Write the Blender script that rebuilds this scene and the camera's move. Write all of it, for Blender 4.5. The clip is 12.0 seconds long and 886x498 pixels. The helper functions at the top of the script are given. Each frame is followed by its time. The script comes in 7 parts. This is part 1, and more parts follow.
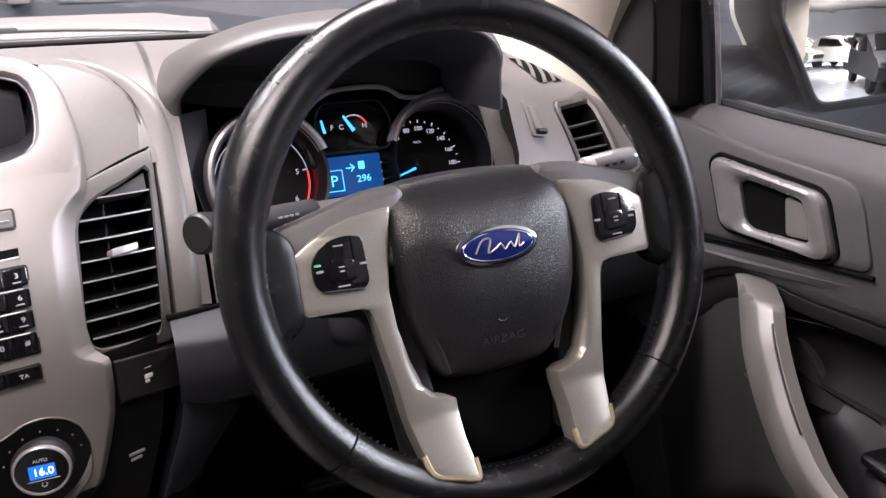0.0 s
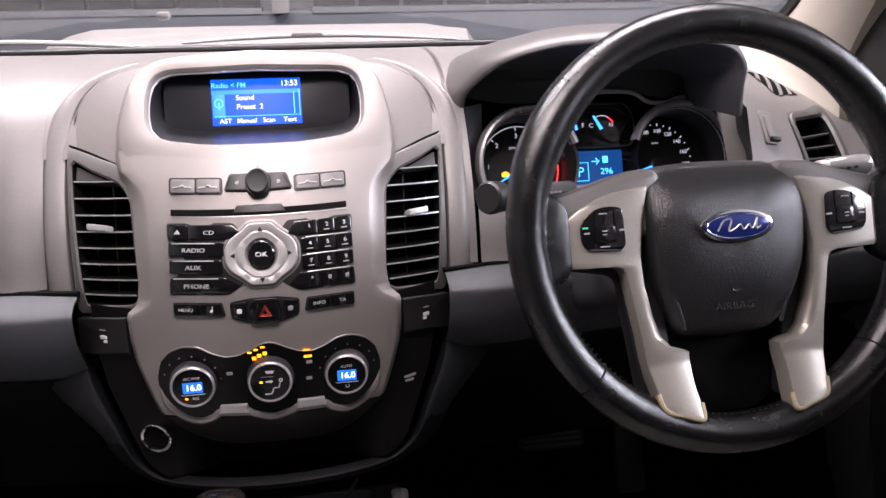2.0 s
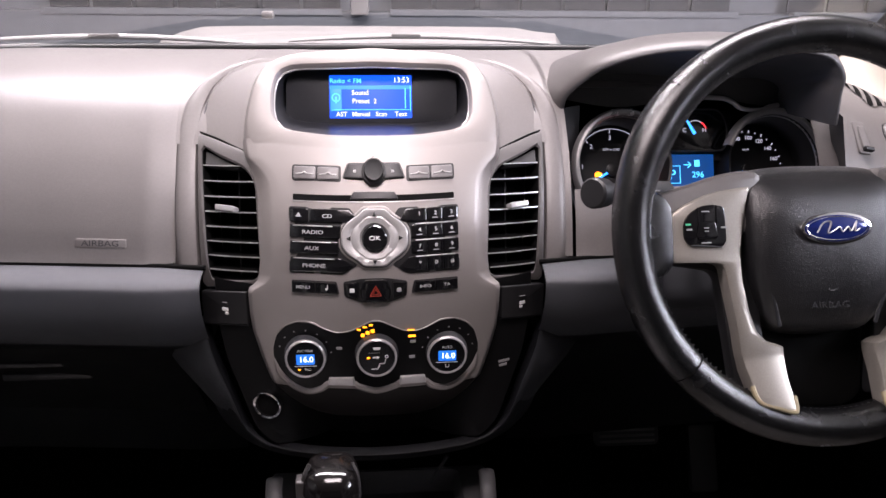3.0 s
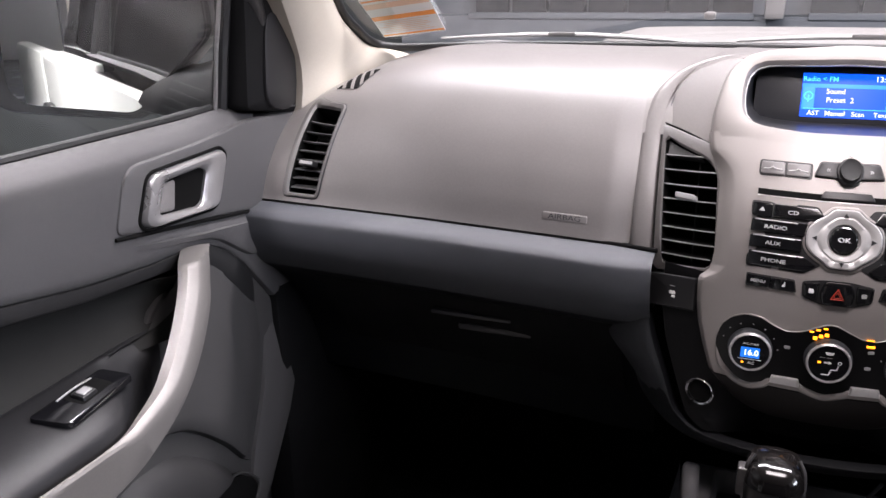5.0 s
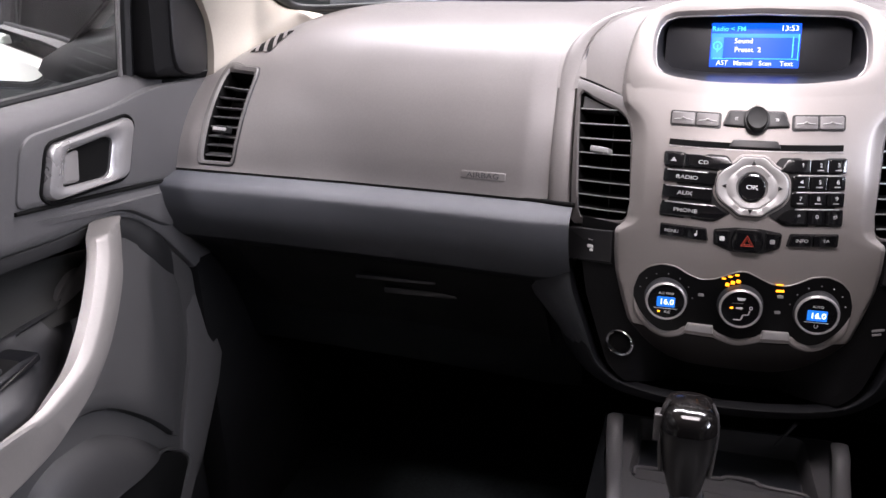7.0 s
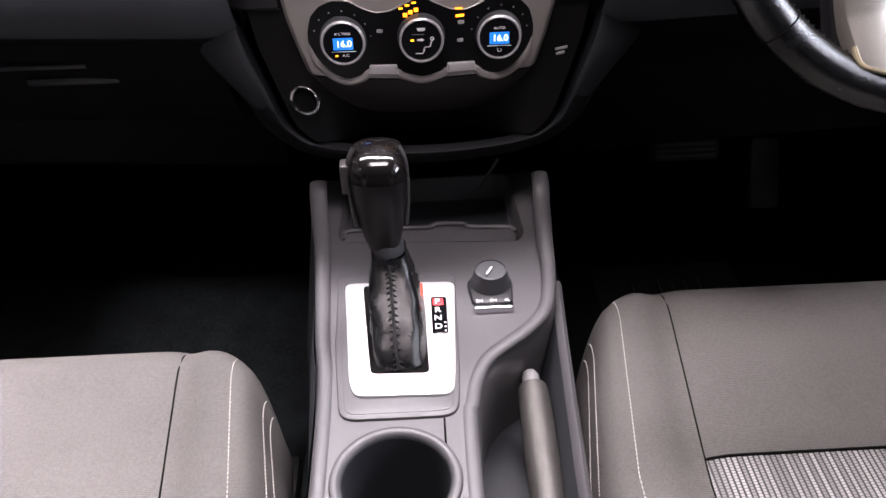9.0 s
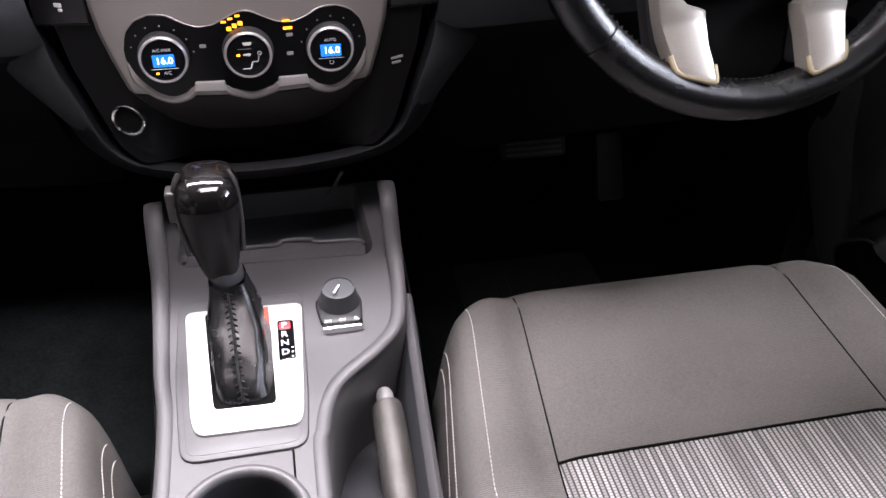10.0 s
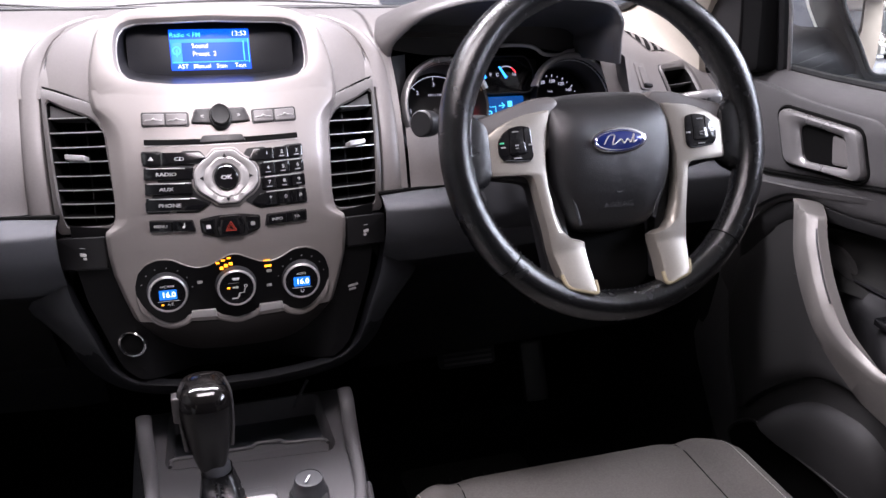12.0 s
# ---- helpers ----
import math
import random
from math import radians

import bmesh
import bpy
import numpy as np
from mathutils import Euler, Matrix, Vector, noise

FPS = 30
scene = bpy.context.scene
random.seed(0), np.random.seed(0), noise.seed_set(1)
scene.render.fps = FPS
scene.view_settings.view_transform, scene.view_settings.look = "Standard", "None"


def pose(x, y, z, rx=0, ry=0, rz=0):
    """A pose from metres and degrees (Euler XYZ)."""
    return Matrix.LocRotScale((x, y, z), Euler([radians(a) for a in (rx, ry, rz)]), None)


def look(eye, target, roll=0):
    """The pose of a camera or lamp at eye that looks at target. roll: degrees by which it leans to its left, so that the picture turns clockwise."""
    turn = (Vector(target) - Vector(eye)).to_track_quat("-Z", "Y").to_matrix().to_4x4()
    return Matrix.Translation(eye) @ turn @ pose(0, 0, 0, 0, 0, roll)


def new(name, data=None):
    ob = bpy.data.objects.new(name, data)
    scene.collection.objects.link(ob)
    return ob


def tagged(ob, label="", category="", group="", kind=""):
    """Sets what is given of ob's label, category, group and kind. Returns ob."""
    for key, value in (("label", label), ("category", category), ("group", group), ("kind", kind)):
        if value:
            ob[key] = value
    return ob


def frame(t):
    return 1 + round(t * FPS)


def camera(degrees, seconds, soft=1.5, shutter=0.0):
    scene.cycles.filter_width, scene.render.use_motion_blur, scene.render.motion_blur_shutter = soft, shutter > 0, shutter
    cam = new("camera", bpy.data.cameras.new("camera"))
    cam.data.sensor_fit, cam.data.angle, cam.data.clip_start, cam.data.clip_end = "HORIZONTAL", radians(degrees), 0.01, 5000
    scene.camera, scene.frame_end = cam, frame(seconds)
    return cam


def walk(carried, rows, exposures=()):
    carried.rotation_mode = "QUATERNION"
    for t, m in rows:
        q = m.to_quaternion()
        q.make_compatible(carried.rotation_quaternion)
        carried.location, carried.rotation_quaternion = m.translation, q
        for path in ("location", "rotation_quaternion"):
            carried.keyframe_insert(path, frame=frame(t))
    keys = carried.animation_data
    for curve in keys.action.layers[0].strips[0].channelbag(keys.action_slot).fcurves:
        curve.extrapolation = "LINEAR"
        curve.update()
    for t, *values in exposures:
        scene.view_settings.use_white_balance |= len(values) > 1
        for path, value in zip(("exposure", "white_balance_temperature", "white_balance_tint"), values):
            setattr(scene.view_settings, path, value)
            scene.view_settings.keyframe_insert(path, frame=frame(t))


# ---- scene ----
cam = camera(57.7, 12.0)
PATH = [
    (0, (0.1580, -0.6484, 0.8185), (0.9025, 1.0625, 0.0985), -0.46),
    (0.5, (0.1545, -0.6569, 0.8141), (0.8709, 1.0673, 0.0974), -0.29),
    (1, (0.1344, -0.6800, 0.8210), (0.7832, 1.0723, 0.1077), -0.20),
    (1.5, (0.1018, -0.7256, 0.8283), (0.6275, 1.0776, 0.1413), 0.20),
    (2, (0.0577, -0.7688, 0.8291), (0.3592, 1.0857, 0.1435), -0.34),
    (2.5, (0.0196, -0.7981, 0.8276), (0.2467, 1.0687, 0.1470), 0.80),
    (2.7, (0.0113, -0.8063, 0.8321), (0.2161, 1.0640, 0.1539), 0.86),
    (4.3, (-0.0517, -0.8476, 0.8212), (-0.3456, 1.0164, 0.1585), -1.56),
    (4.5, (-0.0661, -0.8594, 0.8261), (-0.4921, 0.9777, 0.1601), -1.90),
    (5, (-0.0997, -0.8818, 0.8235), (-0.7872, 0.8768, 0.1644), -0.98),
    (5.5, (-0.1216, -0.9026, 0.8264), (-1.0246, 0.7545, 0.1642), -1.13),
    (6, (-0.1234, -0.9004, 0.8251), (-1.0560, 0.7394, 0.1607), -1.13),
    (6.5, (-0.1040, -0.8891, 0.8210), (-0.8857, 0.8241, 0.1472), -0.71),
    (7, (-0.0740, -0.8660, 0.8106), (-0.6224, 0.9115, 0.0759), -1.72),
    (7.5, (-0.0463, -0.8375, 0.7936), (-0.3215, 0.9210, -0.1186), -2.42),
    (7.7, (-0.0344, -0.8323, 0.7790), (-0.2308, 0.9062, -0.1901), -2.46),
    (9.3, (-0.0072, -0.7725, 0.7205), (0.0965, 0.8214, -0.4832), -1.01),
    (9.5, (-0.0078, -0.7643, 0.7191), (0.1468, 0.8191, -0.4929), -0.45),
    (10, (0.0280, -0.7608, 0.7362), (0.3748, 0.7977, -0.4682), 1.31),
    (10.5, (0.0353, -0.7944, 0.7708), (0.5219, 0.8499, -0.2585), 1.27),
    (11, (0.0199, -0.8442, 0.7995), (0.5492, 0.9057, -0.0115), 0.97),
    (11.5, (-0.0018, -0.8942, 0.8068), (0.5410, 0.8859, 0.0744), 0.88),
    (12, (-0.0270, -0.9311, 0.8095), (0.5297, 0.8521, 0.0952), 0.89),
]
walk(cam, [(t, look(eye, target, roll)) for t, eye, target, roll in PATH], exposures=[(0, 0.28, 6700, 24), (2.5, 0.22, 6700, 27), (4.5, 0.20, 6550, 23), (5.5, 0.25, 6550, 21), (7.5, 0.25, 6500, 24), (9.5, 0.62, 6550, 26), (10.5, 0.80, 6350, 22), (12, 0.42, 6350, 25)])

# ---------- world, lamps ----------
world = bpy.data.worlds.new("hall_air")
world.use_nodes = True
world.node_tree.nodes["Background"].inputs[0].default_value = (0.75, 0.85, 1.0, 1)
world.node_tree.nodes["Background"].inputs[1].default_value = 0.02
scene.world = world


def area_lamp(name, eye, target, sx, sy, watts, colour=(1, 1, 1), spread=180):
    data = bpy.data.lights.new(name, "AREA")
    data.shape, data.size, data.size_y, data.energy, data.color = "RECTANGLE", sx, sy, watts, colour
    data.spread = radians(spread)
    ob = new(name, data)
    ob.matrix_world = look(eye, target)
    return ob


# one broad unseen lamp standing in for the bright hall beyond the driver's window
area_lamp("bay_fill_lamp", (4.2, -0.9, 2.3), (0.8, -0.5, 0.7), 3.2, 0.9, 260, (0.82, 0.91, 1.0))
# the roof's unseen map lamp, widened as fill, and the tubes of the hall's ceiling
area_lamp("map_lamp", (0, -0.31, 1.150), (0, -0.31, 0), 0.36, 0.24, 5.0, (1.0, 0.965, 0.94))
# the one at x -1.88 is added to brighten the passenger-side flank and sill
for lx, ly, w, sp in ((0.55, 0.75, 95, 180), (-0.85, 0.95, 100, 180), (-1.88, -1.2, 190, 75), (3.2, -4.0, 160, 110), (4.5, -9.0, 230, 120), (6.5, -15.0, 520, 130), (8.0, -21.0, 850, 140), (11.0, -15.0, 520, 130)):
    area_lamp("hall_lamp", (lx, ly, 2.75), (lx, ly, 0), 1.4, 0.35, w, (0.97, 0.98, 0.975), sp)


from mathutils.geometry import tessellate_polygon

# ---------- building helpers ----------
def thing(name, label, category, at=(0, 0, 0), group="", kind=""):
    ob = new(name)
    ob.empty_display_size = 0.02
    ob.location = at
    return tagged(ob, label, category, group, kind)


def part(name, bm, material, parent=None, label="", angle=38, flat=False):
    """Links a mesh, given in world metres, as one object under its thing or part."""
    base = Vector()
    up = parent
    while up:
        base += up.location
        up = up.parent
    bmesh.ops.recalc_face_normals(bm, faces=bm.faces[:])
    me = bpy.data.meshes.new(name)
    bmesh.ops.translate(bm, verts=bm.verts[:], vec=-base)
    bm.to_mesh(me)
    bm.free()
    if not flat:
        me.shade_smooth()
        me.set_sharp_from_angle(angle=radians(angle))
    me.materials.append(material)
    ob = new(name, me)
    if parent:
        ob.parent = parent
    return tagged(ob, label)


def lone(name, bm, material, label, category, group="", kind="", angle=38):
    return tagged(part(name, bm, material, None, "", angle), label, category, group, kind)


def join(*some):
    out = bmesh.new()
    for b in some:
        me = bpy.data.meshes.new("tmp")
        b.to_mesh(me)
        b.free()
        out.from_mesh(me)
        bpy.data.meshes.remove(me)
    return out


def interp(x, xs, ys):
    return float(np.interp(x, xs, ys))


def curve(pts, n=6, closed=False):
    """A smooth run of points through those given."""
    pts = [Vector(p) for p in pts]
    out = []
    m = len(pts)
    for i in range(m if closed else m - 1):
        p1, p2 = pts[i], pts[(i + 1) % m]
        p0 = pts[i - 1] if closed or i else p1 * 2 - p2
        p3 = pts[(i + 2) % m] if closed or i + 2 < m else p2 * 2 - p1
        for k in range(n):
            t = k / n
            out.append(0.5 * (2 * p1 + (p2 - p0) * t + (2 * p0 - 5 * p1 + 4 * p2 - p3) * t * t + (3 * p1 - p0 - 3 * p2 + p3) * t ** 3))
    if not closed:
        out.append(pts[-1].copy())
    return out


def rounded(pts, r, k=4):
    """A polygon with its corners rounded by r (one, or one for each corner)."""
    out = []
    m = len(pts)
    for i in range(m):
        p = Vector(pts[i]).to_2d()
        a, b = Vector(pts[i - 1]).to_2d() - p, Vector(pts[(i + 1) % m]).to_2d() - p
        rr = r[i] if isinstance(r, (list, tuple)) else r
        d = min(rr, a.length * 0.48, b.length * 0.48)
        s, e = p + a.normalized() * d, p + b.normalized() * d
        for j in range(k + 1):
            t = j / k
            out.append(((1 - t) ** 2) * s + 2 * t * (1 - t) * p + t * t * e)
    return out


def rect(cx, cz, w, h, r=0.001, k=3):
    return rounded([(cx - w / 2, cz - h / 2), (cx + w / 2, cz - h / 2), (cx + w / 2, cz + h / 2), (cx - w / 2, cz + h / 2)], r, k)


def disc(cx, cz, r, n=32, a0=0.0):
    return [Vector((cx + r * math.cos(a0 + 2 * math.pi * i / n), cz + r * math.sin(a0 + 2 * math.pi * i / n))) for i in range(n)]


def inset(poly, d):
    area = sum(poly[i - 1][0] * poly[i][1] - poly[i][0] * poly[i - 1][1] for i in range(len(poly)))
    s = 1 if area > 0 else -1
    out = []
    m = len(poly)
    for i in range(m):
        a, p, b = Vector(poly[i - 1]).to_2d(), Vector(poly[i]).to_2d(), Vector(poly[(i + 1) % m]).to_2d()
        e1, e2 = (p - a), (b - p)
        e1 = e1.normalized() if e1.length > 1e-9 else e2.normalized()
        e2 = e2.normalized() if e2.length > 1e-9 else e1
        n = Vector((-e1.y - e2.y, e1.x + e2.x)) * s
        if n.length < 1e-6:
            n = Vector((-e1.y, e1.x)) * s
        n.normalize()
        c = max(0.5, n.dot(Vector((-e1.y, e1.x)) * s))
        out.append(p + n * d / c)
    return out


def loft(rows, closed=False, caps=False):
    """A skin over rows of points, all of one length."""
    bm = bmesh.new()
    vs = [[bm.verts.new(p) for p in row] for row in rows]
    for a, b in zip(vs, vs[1:]):
        m = len(a)
        for i in range(m if closed else m - 1):
            j = (i + 1) % m
            bm.faces.new((a[i], a[j], b[j], b[i]))
    if caps:
        for row in (vs[0], vs[-1]):
            if len(row) > 2:
                bm.faces.new(row)
    return bm


def slab(outline, f, n0, n1, b=0.001, back=False):
    """A plate with a rounded rim: the outline lifted from n0 to n1 over the surface f(u, v, n)."""
    rows = [(n0, 0), (n1 - b, 0), (n1 - 0.3 * b, 0.3 * b), (n1, b)]
    rings = [[f(p[0], p[1], n) for p in inset(outline, d)] for n, d in rows]
    bm = loft(rings, closed=True)
    bm.verts.ensure_lookup_table()
    m = len(outline)
    top = [bm.verts[k] for k in range(len(bm.verts) - m, len(bm.verts))]
    flat = [Vector((p[0], p[1], 0)) for p in inset(outline, b)]
    for tri in tessellate_polygon([flat]):
        if len({k for k in tri}) == 3:
            bm.faces.new([top[k] for k in tri])
    if back:
        bm.faces.new(bm.verts[:m])
    bmesh.ops.triangulate(bm, faces=[q for q in bm.faces if len(q.verts) > 4])
    return bm


def plaque(outline, f, n0, n1):
    """A thin plate that follows a bowed surface: rings drawn in to its middle."""
    c = sum((Vector(p).to_2d() for p in outline), Vector((0, 0))) / len(outline)
    rings = [[f(p[0], p[1], n0) for p in outline]]
    for k in (1.0, 0.8, 0.6, 0.4, 0.2, 0.02):
        rings.append([f(*c.lerp(Vector(p).to_2d(), k), n1) for p in outline])
    return loft(rings, closed=True)


def around(outline, n=72):
    """The outline met by rays from its middle at even angles."""
    c = sum((Vector(p).to_2d() for p in outline), Vector((0, 0))) / len(outline)
    out = []
    m = len(outline)
    for k in range(n):
        a = 2 * math.pi * k / n
        d = Vector((math.cos(a), math.sin(a)))
        best = 0.0
        for i in range(m):
            p, q = Vector(outline[i - 1]).to_2d() - c, Vector(outline[i]).to_2d() - c
            e = q - p
            det = d.x * -e.y + e.x * d.y
            if abs(det) < 1e-12:
                continue
            t = (p.x * -e.y + e.x * p.y) / det
            s = (d.x * p.y - d.y * p.x) / det
            if t > 0 and -1e-6 <= s <= 1 + 1e-6:
                best = max(best, t)
        out.append(c + d * best)
    return out


def ring(outer, inner, f, steps, n=72):
    """A frame between two outlines; steps: (share of the way inwards, height)."""
    o, i = around(outer, n), around(inner, n)
    return loft([[f(*(a.lerp(b, t)), h) for a, b in zip(o, i)] for t, h in steps], closed=True)


def tube(path, r, n=10, closed=False, flat=1.0, side=None, caps=True):
    """A rod along a path; r: one radius, or one for each point; flat: its height over its width."""
    path = [Vector(p) for p in path]
    m = len(path)
    rows = []
    ref = Vector(side) if side else None
    for i, p in enumerate(path):
        a = path[i - 1] if closed or i else p
        b = path[(i + 1) % m] if closed or i + 1 < m else p
        t = (b - a).normalized()
        if ref is None:
            ref = t.orthogonal().normalized()
        u = (ref - t * ref.dot(t)).normalized()
        if side is None:
            ref = u
        w = t.cross(u)
        rr = r[i] if isinstance(r, (list, tuple)) else r
        rows.append([p + u * (math.cos(2 * math.pi * k / n) * rr) + w * (math.sin(2 * math.pi * k / n) * rr * flat) for k in range(n)])
    if closed:
        rows.append(rows[0])
        bm = loft(rows, closed=True)
        bmesh.ops.remove_doubles(bm, verts=bm.verts[:], dist=1e-6)
        return bm
    return loft(rows, closed=True, caps=caps)


def lathe(profile, f, n=40, cap=True):
    """A turned body: (radius, height) rows about the axis of f(u, v, n)."""
    bm = loft([[f(r * math.cos(2 * math.pi * k / n), r * math.sin(2 * math.pi * k / n), h) for k in range(n)] for r, h in profile], closed=True)
    if cap:
        bm.verts.ensure_lookup_table()
        bm.faces.new(bm.verts[-n:])
    return bm


def sheet_with_holes(outline, holes, z):
    """A flat sheet at height z inside an outline, with holes."""
    loops = [[Vector((p[0], p[1], 0)) for p in lp] for lp in [outline] + holes]
    bm = bmesh.new()
    vs = [bm.verts.new((p.x, p.y, z)) for lp in loops for p in lp]
    for t in tessellate_polygon(loops):
        bm.faces.new([vs[k] for k in t])
    return bm


def box(c, size, b=0.002, turn=None):
    bm = bmesh.new()
    bmesh.ops.create_cube(bm, size=1)
    bmesh.ops.scale(bm, vec=size, verts=bm.verts[:])
    if b:
        bmesh.ops.bevel(bm, geom=bm.edges[:], offset=b, segments=2, affect="EDGES", profile=0.6)
    if turn:
        bmesh.ops.transform(bm, matrix=turn, verts=bm.verts[:])
    bmesh.ops.translate(bm, verts=bm.verts[:], vec=c)
    return bm


def frame_at(f, u, v, n=0.0):
    """The pose on a surface f at (u, v): x along u, y along v, z outwards."""
    e = 1e-3
    o = f(u, v, n)
    x = (f(u + e, v, n) - f(u - e, v, n)).normalized()
    y = f(u, v + e, n) - f(u, v - e, n)
    y = (y - x * x.dot(y)).normalized()
    m = Matrix((x, y, x.cross(y))).transposed().to_4x4()
    m.translation = o
    return m


def writing(words, size, m, material, parent, name="lettering", bold=0.0, wide=1.0, label=""):
    """Raised letters in the built-in font, centred on the pose m."""
    data = bpy.data.curves.new("tmp", "FONT")
    data.body, data.size, data.align_x, data.align_y, data.extrude, data.offset = words, size, "CENTER", "CENTER", 0.00012, bold
    data.resolution_u = 3
    ob = bpy.data.objects.new("tmp", data)
    me = bpy.data.meshes.new_from_object(ob)
    bm = bmesh.new()
    bm.from_mesh(me)
    bpy.data.objects.remove(ob)
    bpy.data.curves.remove(data)
    bpy.data.meshes.remove(me)
    bmesh.ops.scale(bm, vec=(wide, 1, 1), verts=bm.verts[:])
    bmesh.ops.transform(bm, matrix=m, verts=bm.verts[:])
    return part(name, bm, material, parent, label, flat=True)


# ---------- materials ----------
def mat(name, base, rough=0.5, metal=0.0, grain=0.0, cell=900.0, kind="noise", vary=0.12, coat=0.0, spec=0.5, blotch=9.0, rvary=0.12):
    m = bpy.data.materials.new(name)
    m.use_nodes = True
    nt = m.node_tree
    b = nt.nodes["Principled BSDF"]
    b.inputs["Metallic"].default_value = metal
    b.inputs["Coat Weight"].default_value = coat
    b.inputs["Coat Roughness"].default_value = 0.08
    b.inputs["Specular IOR Level"].default_value = spec
    co = nt.nodes.new("ShaderNodeTexCoord")
    big = nt.nodes.new("ShaderNodeTexNoise")
    big.inputs["Scale"].default_value, big.inputs["Detail"].default_value = blotch, 6
    fine = nt.nodes.new("ShaderNodeTexNoise")
    fine.inputs["Scale"].default_value, fine.inputs["Detail"].default_value = cell * 0.35, 3
    nt.links.new(co.outputs["Object"], big.inputs["Vector"])
    nt.links.new(co.outputs["Object"], fine.inputs["Vector"])
    add = nt.nodes.new("ShaderNodeMath")
    add.operation = "MULTIPLY_ADD"
    add.inputs[1].default_value = 0.5
    nt.links.new(fine.outputs["Fac"], add.inputs[0])
    half = nt.nodes.new("ShaderNodeMath")
    half.operation = "MULTIPLY"
    half.inputs[1].default_value = 0.5
    nt.links.new(big.outputs["Fac"], half.inputs[0])
    nt.links.new(half.outputs[0], add.inputs[2])
    ramp = nt.nodes.new("ShaderNodeMapRange")
    ramp.inputs["From Min"].default_value, ramp.inputs["From Max"].default_value = 0.3, 0.7
    ramp.inputs["To Min"].default_value, ramp.inputs["To Max"].default_value = 1 - vary, 1 + vary
    nt.links.new(add.outputs[0], ramp.inputs["Value"])
    col = nt.nodes.new("ShaderNodeVectorMath")
    col.operation = "SCALE"
    col.inputs[0].default_value = base
    nt.links.new(ramp.outputs[0], col.inputs["Scale"])
    nt.links.new(col.outputs[0], b.inputs["Base Color"])
    rr = nt.nodes.new("ShaderNodeMapRange")
    rr.inputs["From Min"].default_value, rr.inputs["From Max"].default_value = 0.3, 0.7
    rr.inputs["To Min"].default_value, rr.inputs["To Max"].default_value = max(0.02, rough - rvary * rough), min(1, rough + rvary * rough)
    nt.links.new(big.outputs["Fac"], rr.inputs["Value"])
    nt.links.new(rr.outputs[0], b.inputs["Roughness"])
    if grain:
        bump = nt.nodes.new("ShaderNodeBump")
        bump.inputs["Strength"].default_value = grain
        bump.inputs["Distance"].default_value = 0.0006
        if kind == "leather":
            tex = nt.nodes.new("ShaderNodeTexVoronoi")
            tex.feature = "DISTANCE_TO_EDGE"
            tex.inputs["Scale"].default_value = cell
            out = nt.nodes.new("ShaderNodeMapRange")
            out.inputs["From Max"].default_value = 0.25
            nt.links.new(co.outputs["Object"], tex.inputs["Vector"])
            nt.links.new(tex.outputs["Distance"], out.inputs["Value"])
            nt.links.new(out.outputs[0], bump.inputs["Height"])
        else:
            tex = nt.nodes.new("ShaderNodeTexNoise")
            tex.inputs["Scale"].default_value, tex.inputs["Detail"].default_value = cell, 2
            nt.links.new(co.outputs["Object"], tex.inputs["Vector"])
            nt.links.new(tex.outputs["Fac"], bump.inputs["Height"])
        nt.links.new(bump.outputs[0], b.inputs["Normal"])
    return m


def glow(name, colour, strength):
    m = bpy.data.materials.new(name)
    m.use_nodes = True
    b = m.node_tree.nodes["Principled BSDF"]
    b.inputs["Base Color"].default_value = (0.01, 0.01, 0.01, 1)
    b.inputs["Roughness"].default_value = 0.4
    b.inputs["Emission Color"].default_value = (*colour, 1)
    b.inputs["Emission Strength"].default_value = strength
    return m


def clear(name, tint=(0.93, 0.96, 0.95), gloss=0.08):
    """Thin glass: it lets light straight through and mirrors a little of it."""
    m = bpy.data.materials.new(name)
    m.use_nodes = True
    nt = m.node_tree
    nt.nodes.remove(nt.nodes["Principled BSDF"])
    out = nt.nodes["Material Output"]
    t = nt.nodes.new("ShaderNodeBsdfTransparent")
    t.inputs[0].default_value = (*tint, 1)
    g = nt.nodes.new("ShaderNodeBsdfGlossy")
    g.inputs["Roughness"].default_value = 0.02
    mix = nt.nodes.new("ShaderNodeMixShader")
    fr = nt.nodes.new("ShaderNodeLayerWeight")
    fr.inputs["Blend"].default_value = 0.5
    power = nt.nodes.new("ShaderNodeMath")
    power.operation = "POWER"
    power.inputs[1].default_value = 5.0
    nt.links.new(fr.outputs["Facing"], power.inputs[0])
    amount = nt.nodes.new("ShaderNodeMath")
    amount.operation = "MULTIPLY_ADD"
    amount.inputs[1].default_value, amount.inputs[2].default_value = 0.9, gloss
    nt.links.new(power.outputs[0], amount.inputs[0])
    nt.links.new(amount.outputs[0], mix.inputs[0])
    nt.links.new(t.outputs[0], mix.inputs[1])
    nt.links.new(g.outputs[0], mix.inputs[2])
    nt.links.new(mix.outputs[0], out.inputs[0])
    return m


